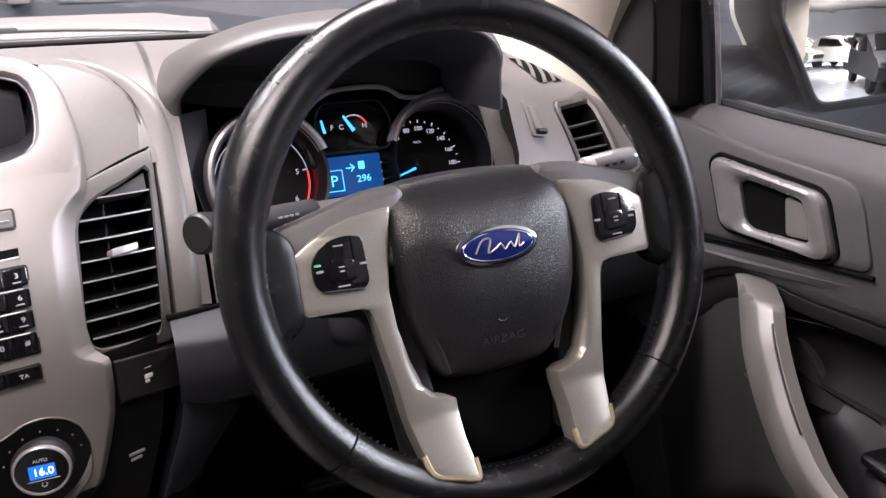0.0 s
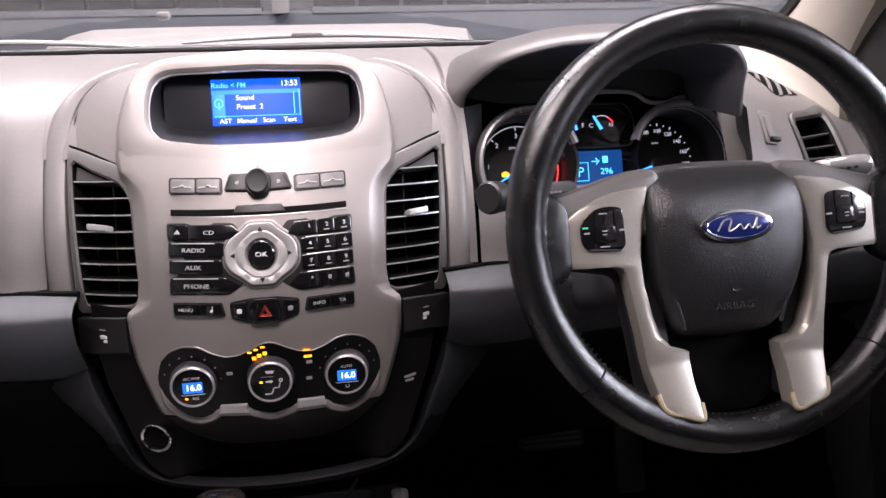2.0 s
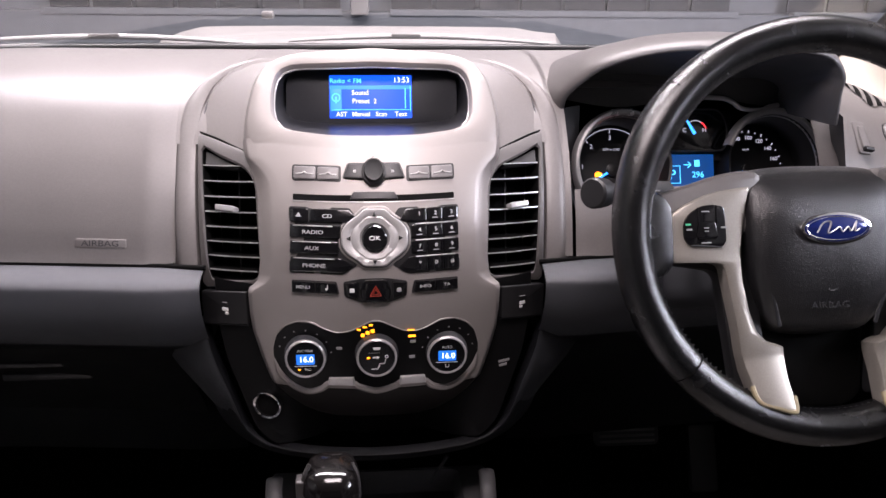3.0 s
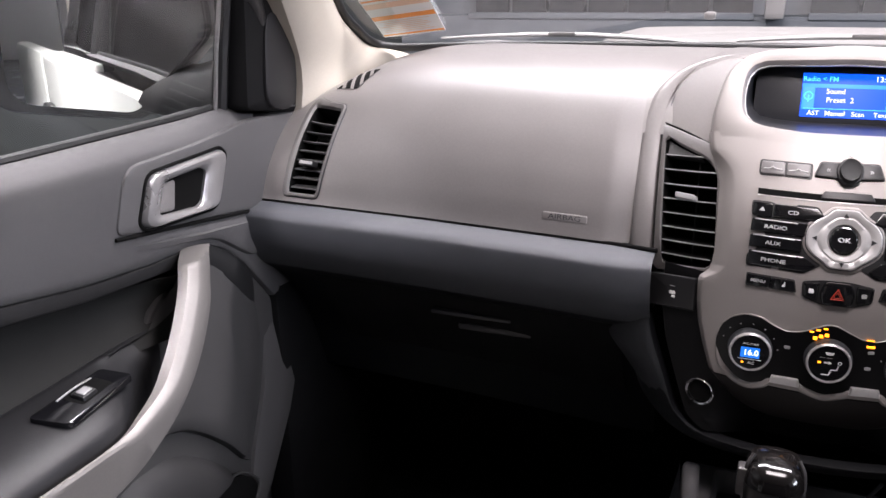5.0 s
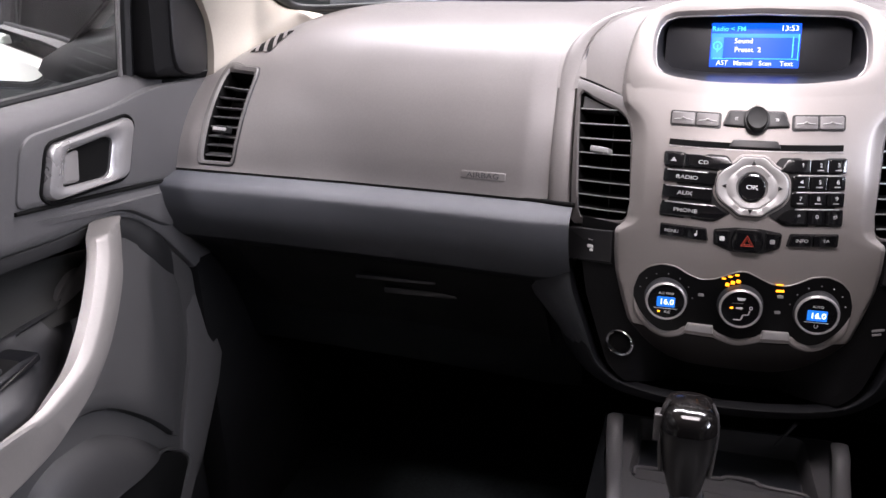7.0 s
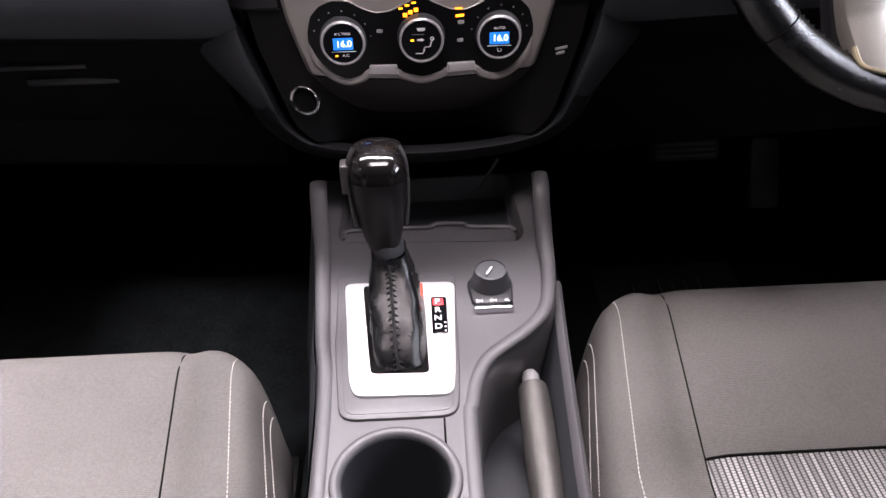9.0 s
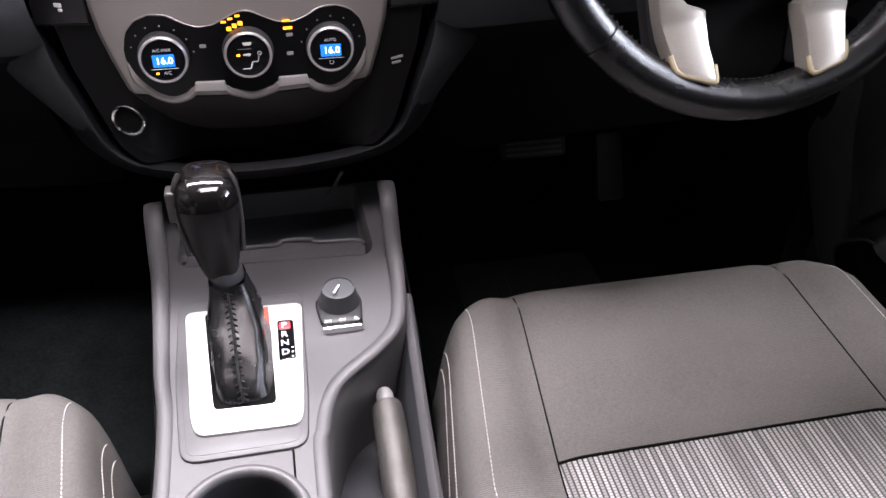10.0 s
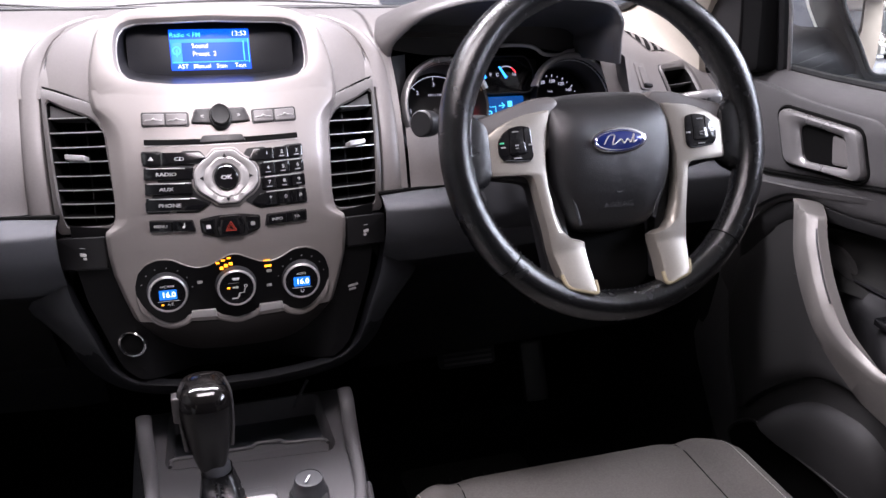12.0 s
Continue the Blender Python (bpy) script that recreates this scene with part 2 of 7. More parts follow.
def ribbed(m, step):
    """Adds fine crosswise ribs to a cloth."""
    nt = m.node_tree
    b = nt.nodes["Principled BSDF"]
    old = b.inputs["Normal"].links[0].from_node
    co = nt.nodes.new("ShaderNodeTexCoord")
    wave = nt.nodes.new("ShaderNodeTexWave")
    wave.wave_type, wave.bands_direction, wave.wave_profile = "BANDS", "Y", "SIN"
    wave.inputs["Scale"].default_value = 0.314 / step
    wave.inputs["Distortion"].default_value, wave.inputs["Detail"].default_value, wave.inputs["Detail Scale"].default_value = 0.8, 1, 2.0
    nt.links.new(co.outputs["Object"], wave.inputs["Vector"])
    bump = nt.nodes.new("ShaderNodeBump")
    bump.inputs["Strength"].default_value, bump.inputs["Distance"].default_value = 0.5, 0.0006
    nt.links.new(wave.outputs["Fac"], bump.inputs["Height"])
    nt.links.new(old.outputs[0], bump.inputs["Normal"])
    nt.links.new(bump.outputs[0], b.inputs["Normal"])
    return m


def woven(name, dark, light, step_x, step_y):
    """Cloth of pale dashes in lengthwise columns on a dark ground."""
    m = mat(name, dark, 0.95, vary=0.15, spec=0.15)
    nt = m.node_tree
    b = nt.nodes["Principled BSDF"]
    co = nt.nodes.new("ShaderNodeTexCoord")
    ax = nt.nodes.new("ShaderNodeSeparateXYZ")
    nt.links.new(co.outputs["Object"], ax.inputs[0])

    def op(kind, a, c=0.0, d=0.0):
        q = nt.nodes.new("ShaderNodeMath")
        q.operation = kind
        for k, v in enumerate((a, c, d)):
            if isinstance(v, (int, float)):
                q.inputs[k].default_value = v
            else:
                nt.links.new(v, q.inputs[k])
        return q.outputs[0]

    def band(v, lo, hi):
        q = nt.nodes.new("ShaderNodeMapRange")
        q.interpolation_type = "SMOOTHSTEP"
        q.inputs["From Min"].default_value, q.inputs["From Max"].default_value = lo, hi
        q.inputs["To Min"].default_value, q.inputs["To Max"].default_value = 1.0, 0.0
        nt.links.new(v, q.inputs["Value"])
        return q.outputs[0]

    cx = op("DIVIDE", ax.outputs[0], step_x)
    column = op("FLOOR", cx)
    col = band(op("ABSOLUTE", op("SUBTRACT", op("FRACT", cx), 0.5)), 0.22, 0.42)
    cy = op("ADD", op("DIVIDE", ax.outputs[1], step_y), op("MULTIPLY", column, 0.5))
    dash_mask = band(op("ABSOLUTE", op("SUBTRACT", op("FRACT", cy), 0.5)), 0.28, 0.46)
    wn = nt.nodes.new("ShaderNodeTexWhiteNoise")
    wn.noise_dimensions = "1D"
    nt.links.new(column, wn.inputs["W"])
    tone = op("MULTIPLY_ADD", wn.outputs["Value"], 0.6, 0.4)
    mask = op("MULTIPLY", op("MULTIPLY", col, op("MULTIPLY_ADD", dash_mask, 0.75, 0.25)), tone)
    mix = nt.nodes.new("ShaderNodeMix")
    mix.data_type = "RGBA"
    nt.links.new(mask, mix.inputs["Factor"])
    mix.inputs[6].default_value, mix.inputs[7].default_value = (*dark, 1), (*light, 1)
    nt.links.new(mix.outputs[2], b.inputs["Base Color"])
    bump = nt.nodes.new("ShaderNodeBump")
    bump.inputs["Strength"].default_value, bump.inputs["Distance"].default_value = 0.6, 0.0008
    nt.links.new(mask, bump.inputs["Height"])
    nt.links.new(bump.outputs[0], b.inputs["Normal"])
    return m


DASH = mat("dash_plastic", (0.195, 0.182, 0.178), 0.36, grain=0.35, cell=1100, vary=0.07)
DASH_DARK = mat("dark_plastic", (0.035, 0.036, 0.04), 0.5, grain=0.35, cell=1300, vary=0.08)
LOWER = mat("lower_dash_plastic", (0.054, 0.057, 0.065), 0.5, grain=0.5, cell=700, kind="leather", vary=0.08)
BLACK = mat("black_plastic", (0.012, 0.012, 0.013), 0.42, grain=0.15, vary=0.1)
GLOSS = mat("gloss_black", (0.006, 0.006, 0.007), 0.12, vary=0.05, coat=0.5)
SCREENBLACK = mat("satin_black", (0.022, 0.023, 0.027), 0.35, vary=0.1, spec=0.4)
KNEE = mat("matt_black_plastic", (0.005, 0.005, 0.0055), 0.65, grain=0.2, vary=0.1, spec=0.15)
PANEL = mat("climate_panel_black", (0.004, 0.004, 0.0045), 0.3, vary=0.05, spec=0.2)
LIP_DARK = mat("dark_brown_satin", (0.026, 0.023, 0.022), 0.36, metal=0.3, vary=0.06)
HOODOUT = mat("hood_plastic", (0.105, 0.098, 0.096), 0.42, grain=0.35, cell=1100, vary=0.07)
HOODIN = mat("hood_lining_plastic", (0.082, 0.082, 0.087), 0.45, grain=0.35, cell=1300, vary=0.08)
KEYGREY = mat("grey_key_paint", (0.17, 0.162, 0.16), 0.4, vary=0.05)
PRINT = mat("pale_print", (0.42, 0.42, 0.42), 0.6, vary=0.04)
# black for joints and seams, and for the unlit depth of ducts and openings
DEEP_BLACK = mat("deep_black", (0.004, 0.004, 0.004), 0.9, vary=0.1, spec=0.1)
SILVER = mat("silver_paint", (0.31, 0.287, 0.275), 0.44, metal=0.4, grain=0.12, cell=2600, vary=0.04)
BRIGHT = mat("brushed_silver", (0.58, 0.57, 0.57), 0.3, metal=0.6, vary=0.05)
SELECT = mat("polished_selector_silver", (0.56, 0.55, 0.545), 0.36, metal=0.55, vary=0.03)
CHROME = mat("chrome", (0.85, 0.85, 0.86), 0.12, metal=1.0, vary=0.03)
PALE = mat("bright_trim", (0.42, 0.42, 0.42), 0.3, metal=0.35, vary=0.03)
SATIN = mat("satin_plate", (0.70, 0.69, 0.685), 0.4, metal=0.6, grain=0.05, cell=2500, vary=0.03)
WORN = mat("worn_silver_paint", (0.37, 0.345, 0.305), 0.36, metal=0.5, grain=0.06, cell=2000, vary=0.1)
BARE = mat("yellowed_edge", (0.38, 0.32, 0.20), 0.5, vary=0.2)
LEATHER = mat("black_leather", (0.006, 0.0062, 0.0068), 0.23, grain=0.15, cell=900, kind="leather", vary=0.2, rvary=0.25, blotch=70, spec=0.65)
PADGRAIN = mat("airbag_vinyl", (0.0125, 0.0125, 0.0138), 0.33, grain=0.33, cell=600, kind="leather", vary=0.08, spec=0.8)
RUBBER = mat("rubber", (0.01, 0.01, 0.01), 0.7, vary=0.1)
CLOTH = ribbed(mat("grey_seat_cloth", (0.118, 0.111, 0.105), 0.95, grain=0.8, cell=1100, vary=0.2, spec=0.15, blotch=7), 0.0022)
CLOTH_DARK = mat("dark_seat_cloth", (0.125, 0.118, 0.113), 0.95, grain=0.8, cell=1100, vary=0.12, spec=0.15)
RIB = woven("ribbed_seat_cloth", (0.058, 0.056, 0.056), (0.42, 0.41, 0.40), 0.0050, 0.0030)
THREAD = mat("pale_thread", (0.48, 0.46, 0.43), 0.8, vary=0.1)
CARPET = mat("carpet", (0.0085, 0.0100, 0.0105), 1.0, grain=1.0, cell=420, vary=0.75, spec=0.05, blotch=22)
PILLAR = mat("cream_trim", (0.45, 0.41, 0.35), 0.65, grain=0.2, cell=900, vary=0.05)
PAINT = mat("white_car_paint", (0.80, 0.81, 0.76), 0.4, vary=0.03, coat=0.15, spec=0.3)
BONNET = mat("pale_bonnet_paint", (0.27, 0.25, 0.245), 0.35, vary=0.04, coat=0.3)
WALL_DARK = mat("dark_hall_wall", (0.030, 0.033, 0.032), 0.8, grain=0.3, cell=60, vary=0.15, blotch=1.5)
WALL_GREY = mat("grey_hall_wall", (0.16, 0.165, 0.18), 0.8, grain=0.3, cell=60, vary=0.1, blotch=1.2)
WALL_WHITE = mat("white_hall_wall", (0.75, 0.77, 0.8), 0.8, vary=0.06, blotch=0.8)
CEIL = mat("hall_ceiling_paint", (0.5, 0.46, 0.42), 0.9, vary=0.1, blotch=1.0)
CONCRETE = mat("polished_concrete", (0.24, 0.26, 0.29), 0.25, vary=0.15, blotch=1.5)
WHITE = mat("white_print", (0.75, 0.75, 0.75), 0.6, vary=0.02)
DIM = mat("grey_print", (0.3, 0.3, 0.3), 0.6, vary=0.02)
PEACH = mat("pale_orange_print", (0.75, 0.52, 0.38), 0.6, vary=0.05)
ORANGE = mat("orange_print", (0.85, 0.3, 0.05), 0.6, vary=0.05)
REDPRINT = mat("red_print", (0.6, 0.06, 0.03), 0.5, vary=0.05)
ENAMEL = mat("blue_enamel", (0.012, 0.025, 0.16), 0.15, metal=0.3, coat=0.8, vary=0.1)
BLUE_LCD = glow("blue_backlight", (0.0, 0.09, 0.95), 1.6)
CYAN = glow("cyan_backlight", (0.05, 0.55, 1.0), 2.2)
BLUEGLOW = glow("blue_needle_light", (0.02, 0.3, 1.0), 2.5)
WHITEGLOW = glow("white_segment_light", (0.85, 0.93, 1.0), 1.8)
DIMGLOW = glow("dial_print_light", (0.75, 0.8, 0.95), 0.55)
AMBER = glow("amber_light", (1.0, 0.33, 0.01), 3.0)
REDGLOW = glow("red_light", (1.0, 0.04, 0.05), 2.0)
GLASS = clear("car_glass")
MIRROR = mat("mirror_silver", (0.9, 0.9, 0.9), 0.01, metal=1.0, vary=0.0, rvary=0)


# ---------- the hall round the car ----------
def structure(name, bm, material, label, category):
    return lone(name, bm, material, label, category, kind="structure")


GROUND = -0.78
structure("ground", box((7.5, -12.0, GROUND - 0.1), (20.0, 32.4, 0.2), 0), CONCRETE, "polished grey concrete showroom floor", "floor")
structure("wall_west", box((-2.1, -12.0, 1.0), (0.2, 32.4, 3.6), 0), WALL_DARK, "dark charcoal painted hall wall", "wall")
structure("wall_east", box((17.0, -12.0, 1.0), (0.2, 32.4, 3.6), 0), WALL_WHITE, "white painted hall wall", "wall")
structure("wall_south", box((7.5, -28.1, 1.0), (19.0, 0.2, 3.6), 0), WALL_WHITE, "white painted hall wall behind the car", "wall")
structure("ceiling", box((7.45, -12.3, 2.9), (18.9, 31.4, 0.2), 0), CEIL, "brown and white hall ceiling", "ceiling")
structure("column", box((3.05, -10.5, 1.0), (0.7, 0.5, 3.56), 0.02), PILLAR, "cream square column in the hall", "column")
structure("wall_north", join(box((7.45, 3.5, 1.93), (18.9, 0.2, 1.74), 0), box((7.45, 3.5, -0.09), (18.9, 0.2, 1.34), 0),
                                      box((7.45, 3.58, 0.82), (18.9, 0.04, 0.5), 0)), WALL_GREY, "grey hall wall with a row of dark windows", "wall")


def hall_window(x0, x1, z0, z1):
    w = thing("window", "long dark hall window divided into panes", "window", ((x0 + x1) / 2, 3.44, z0), "windows of the hall wall", "structure")
    part("window_frame", join(box(((x0 + x1) / 2, 3.42, z1), (x1 - x0, 0.06, 0.03), 0.004), box(((x0 + x1) / 2, 3.42, z0), (x1 - x0, 0.06, 0.03), 0.004)), WALL_GREY, w)
    n = max(2, round((x1 - x0) / 0.22))
    for i in range(n):
        a, b = x0 + (x1 - x0) * i / n, x0 + (x1 - x0) * (i + 1) / n
        part("pane", box(((a + b) / 2, 3.50, (z0 + z1) / 2), ((b - a) - 0.02, 0.01, z1 - z0 - 0.02), 0), DASH_DARK, w)


for x0, x1 in ((-1.6, -0.15), (0.09, 1.9), (2.2, 4.0)):
    hall_window(x0, x1, 0.58, 1.06)
lone("wall_post", box((-0.06, 3.36, 0.85), (0.09, 0.06, 0.56), 0.02), BONNET, "pale post between the dark windows", "post")


def far_car(x, y, turn, paint, label):
    """A parked car, seen far behind in the door mirror."""
    c = thing("parked_car", label, "car", (x, y, GROUND), "cars parked in the hall")
    side = rounded([(-2.2, 0.35), (2.2, 0.35), (2.25, 0.75), (1.9, 0.98), (0.95, 1.08), (0.45, 1.6), (-1.2, 1.68), (-1.95, 1.1), (-2.2, 0.95)], 0.18, 4)
    m = Matrix.Translation((x, y, GROUND)) @ Matrix.Rotation(turn, 4, "Z")
    f = lambda u, v, n: m @ Vector((n, u, v))
    bod = slab(side, f, -0.88, 0.88, 0.14, back=True)
    part("body", bod, paint, c)
    for s in (-1, 1):
        part("side_window", slab(rounded([(-1.3, 1.1), (0.85, 1.1), (0.4, 1.5), (-1.1, 1.56)], 0.08), lambda u, v, n: m @ Vector((s * (0.83 + n), u, v)), 0, 0.06, 0.01), GLOSS, c)
        for yy in (-1.35, 1.35):
            part("wheel", lathe([(0.36, -0.2), (0.36, 0.0), (0.33, 0.02), (0.22, 0.0), (0.05, 0.0)], lambda u, v, n: m @ Vector((s * (0.86 + n), yy + u, 0.36 + v)), 24), RUBBER, c)
    part("windscreen", slab(rect(0, 0, 1.35, 0.62, 0.08), lambda u, v, n: m @ Vector((u, 0.78 - v * 0.7, 1.36 + v * 0.72 + n)), -0.05, 0.0, 0.01), GLOSS, c)
    part("grille", slab(rect(0, 0.62, 1.1, 0.22, 0.06), lambda u, v, n: m @ Vector((u, 2.2 + n, v)), 0, 0.05, 0.02), BLACK, c)
    for s in (-1, 1):
        part("headlight", slab(rect(s * 0.68, 0.78, 0.32, 0.14, 0.05), lambda u, v, n: m @ Vector((u, 2.12 + n, v)), 0, 0.08, 0.02), CHROME, c)
    return c


far_car(7.6, -18.5, -0.45, PAINT, "white four-wheel-drive parked further back in the hall")
far_car(6.4, -10.5, 0.15, DASH_DARK, "dark grey car parked behind in the hall")
far_car(5.2, -20.5, -0.5, PAINT, "white utility parked against the far wall")
for x, y, n, mm, words in ((2.35, -5.6, 3, RUBBER, "stack of black tyres on the hall floor"), (2.15, -5.3, 2, LOWER, "stack of grey tyres on the hall floor")):
    heap = thing("tyre_stack", words, "tyres", (x, y, GROUND), "tyre stacks")
    for k in range(n):
        hoop = [(x + 0.24 * math.cos(a), y + 0.24 * math.sin(a), GROUND + 0.10 + 0.2 * k) for a in np.linspace(0, 2 * math.pi, 25)[:-1]]
        part("tyre", tube(hoop, 0.10, 10, closed=True), mm, heap)

# ---------- the shell of the car ----------
body = thing("car_body", "white car body with roof, bonnet and sills", "car", (0, 0, GROUND))
# roof skin with the lining beneath it
part("roof", box((0, -1.2, 1.245), (1.5, 2.25, 0.05), 0.02), PAINT, body)
part("roof_lining", box((0, -1.2, 1.19), (1.44, 2.25, 0.045), 0.01), PILLAR, body, "pale roof lining")
# unseen wall, added to keep the hall's light out of the cabin's rear
part("rear_blocker", box((0, -2.2, 0.48), (1.58, 0.06, 1.4), 0.02), DASH_DARK, body)
part("rear_post", box((-0.70, -2.13, 0.93), (0.12, 0.10, 0.55), 0.02), PILLAR, body)
part("rear_post", box((0.70, -2.13, 0.93), (0.12, 0.10, 0.55), 0.02), PILLAR, body)
part("floor_pan", box((0, -0.8, -0.24), (1.62, 2.9, 0.06), 0.01), CARPET, body, "black cabin carpet")
# unseen slab, added to stop lamp light leaking past the dash into the footwells
part("leak_stop", box((0, 0.51, 0.590), (1.60, 0.26, 0.03), 0.004), DEEP_BLACK, body)
part("firewall", box((0, 0.62, 0.2), (1.62, 0.06, 0.9), 0.01), DEEP_BLACK, body)
for s in (-1, 1):
    part("kick_panel", box((s * 0.80, 0.37, 0.2), (0.05, 0.5, 0.85), 0.01), KNEE, body)
    part("front_wing", slab(rounded([(0.2, -0.3), (2.0, -0.3), (2.05, 0.2), (1.6, 0.5), (0.62, 0.62), (0.2, 0.62)], 0.08), lambda u, v, n: Vector((s * (0.82 + n), u, v)), 0, 0.1, 0.05), PAINT, body)
    part("sill", box((s * 0.86, -0.8, -0.33), (0.12, 2.4, 0.14), 0.02), PAINT, body)
    # posts of the windscreen, bare cream trim inside
    near = curve([(s * x, y, z) for x, y, z in ((0.758, 0.20, 0.56), (0.756, 0.205, 0.62), (0.755, 0.212, 0.66), (0.752, 0.20, 0.71), (0.735, 0.13, 0.80), (0.69, -0.02, 0.96), (0.64, -0.22, 1.18))], 5)
    far = curve([(s * x, y, z) for x, y, z in ((0.60, 0.49, 0.655), (0.700, 0.470, 0.684), (0.748, 0.445, 0.697), (0.756, 0.395, 0.726), (0.747, 0.315, 0.776), (0.705, 0.14, 0.94), (0.65, -0.1, 1.18))], 5)
    rows = []
    for t, b in ((0.0, 0.03), (0.0, 0.0), (0.06, -0.008), (0.2, -0.016), (0.45, -0.020), (0.7, -0.016), (0.9, -0.006), (1.0, 0.004), (1.0, 0.03)):
        rows.append([p.lerp(q, t) + Vector((s * b, 0, 0)) for p, q in zip(near, far)])
    part("windscreen_post", loft(rows), PILLAR, body, "cream windscreen post trim")
# bonnet with its raised middle
bonnet_rows = []
for y in (0.72, 0.80, 0.95, 1.2, 1.6, 1.95):
    row = []
    for i in range(41):
        x = -0.8 + 1.6 * i / 40
        hump = 0.062 * max(0.0, min(1.0, (0.415 - abs(x + 0.012)) / 0.035)) * min(1, (y - 0.66) / 0.12) + 0.008 * max(0.0, min(1.0, (0.34 - abs(x + 0.012)) / 0.03))
        z = 0.640 + hump - 0.10 * (abs(x) / 0.8) ** 4 - 0.13 * max(0, y - 0.86) - 0.03 * (y - 0.72) ** 2 - 0.02 * max(0, 0.76 - y) / 0.04
        row.append((x, y, z))
    bonnet_rows.append(row)
part("bonnet", loft(bonnet_rows), BONNET, body, "pale bonnet with a raised middle")
for s in (-1, 1):
    part("tub_side", box((s * 0.845, -2.75, 0.16), (0.07, 1.15, 0.92), 0.02), PAINT, body)
part("scuttle", box((0, 0.63, 0.640), (1.5, 0.17, 0.03), 0.008), BLACK, body, "black plastic scuttle panel")
part("washer_jet", box((-0.20, 0.83, 0.728), (0.022, 0.03, 0.014), 0.004), BONNET, body)


def glass_sheet(name, rows, label, frame_pts=None):
    g = lone(name, loft(rows), GLASS, label, "window", kind="structure")
    g.visible_shadow = False
    return g


glass_sheet("windscreen", [[((0.765 - 0.1 * t) * k, 0.56 - 0.03 * k * k - 0.9 * t, 0.69 - 0.03 * k * k + 0.5 * t) for k in (-1, -0.6, -0.2, 0.2, 0.6, 1)] for t in (0, 0.5, 1)], "clear curved windscreen")
# black edge of the windscreen, along the dash and up the posts
half_edge = [(0.702, 0.145, 0.94), (0.744, 0.32, 0.776), (0.752, 0.40, 0.727), (0.746, 0.449, 0.701), (0.71, 0.476, 0.691), (0.62, 0.497, 0.692), (0.45, 0.522, 0.695)]
edge = curve([(-x, y, z) for x, y, z in half_edge] + [(0, 0.53, 0.696)] + half_edge[::-1], 8)
lone("windscreen_seal", tube(edge, 0.0075, 10, side=(0, 0.5, 1)), BLACK, "black rubber edge of the windscreen", "seal", kind="structure")


WIPER = mat("grey_wiper_metal", (0.22, 0.21, 0.21), 0.4, metal=0.4, vary=0.1)


def wiper(x0, y0, z0, x1, y1, z1, arc):
    w = thing("windscreen_wiper", "grey wiper arm with a slim rubber blade resting at the glass", "wiper", (x0, y0, z0), "windscreen wipers")
    p, q = Vector((x0, y0, z0)), Vector((x1, y1, z1))
    top = [p.lerp(q, t) + Vector((0, 0.0, arc * math.sin(math.pi * t))) for t in np.linspace(0, 1, 15)]
    part("arm", tube(top, [0.0025 + 0.003 * math.sin(math.pi * i / 14) for i in range(15)], 8, flat=0.6), WIPER, w)
    for a, b in ((0.08, 0.42), (0.5, 0.86)):
        mid = [p.lerp(q, a + (b - a) * t) + Vector((0, -0.012, -0.006 + 0.4 * arc * math.sin(math.pi * t))) for t in np.linspace(0, 1, 9)]
        part("bridge", tube(mid, 0.0020, 6), WIPER, w)
    part("blade", tube([p.lerp(q, t) + Vector((0, -0.014, -0.010)) for t in np.linspace(-0.02, 1.02, 5)], 0.004, 6), RUBBER, w)
    part("joint", box(p.lerp(q, 0.45) + Vector((0, 0, arc)), (0.05, 0.012, 0.008), 0.003), WIPER, w)
    return w


wiper(-0.66, 0.56, 0.700, -0.16, 0.60, 0.692, 0.012)
wiper(-0.14, 0.60, 0.700, 0.30, 0.57, 0.700, 0.010)

# paper on the glass at the foot of the left post
card = thing("windscreen_sticker", "white paper card with orange stripes on the windscreen", "sticker", (-0.727, 0.459, 0.709))
c_a, c_b = Vector((0.127, -0.028, 0.016)), Vector((0.012, -0.1225, 0.068))
c_n = c_a.cross(c_b).normalized()
cf = lambda u, v, n: Vector((-0.727, 0.457, 0.7095)) + c_a * u + c_b * v + c_n * n
part("paper", slab([Vector(p) for p in ((0, 0.0), (1, 0.0), (1, 1.0), (0, 1.0))], cf, 0, 0.0008, 0.0002), WHITE, card)
for v, h, mm in ((0.05, 0.04, ORANGE), (0.50, 0.10, ORANGE), (0.80, 0.12, PEACH), (0.93, 0.03, ORANGE)):
    part("stripe", slab(rect(0.5, v, 0.98, h, 0.0005), cf, 0.0006, 0.0012, 0.0002), mm, card)
for i in range(7):
    part("line_of_print", slab(rect(0.47 - 0.02 * (i % 2), 0.13 + 0.045 * i, 0.80 - 0.10 * (i % 3), 0.012, 0.002), cf, 0.0006, 0.0011, 0.0002), PEACH, card)

# pedals and mats in the footwells
PEDALGREY = mat("worn_grey_rubber", (0.11, 0.11, 0.108), 0.6, grain=0.3, vary=0.3, blotch=30)
pedals = thing("brake_pedal", "black brake pedal with a grey ribbed rubber pad", "pedal", (0.40, 0.30, 0.1))
pf = lambda u, v, n: Vector((0.40 + u, 0.285 + 0.45 * v, 0.118 + 0.88 * v)) + Vector((0, -0.88, 0.45)) * n
part("pad", slab(rect(0, 0, 0.105, 0.05, 0.01), pf, -0.01, 0.004, 0.003), DASH_DARK, pedals)
for i in range(5):
    part("rib", slab(rect(0, -0.018 + 0.009 * i, 0.09, 0.004, 0.001), pf, 0.003, 0.006, 0.001), PEDALGREY, pedals)
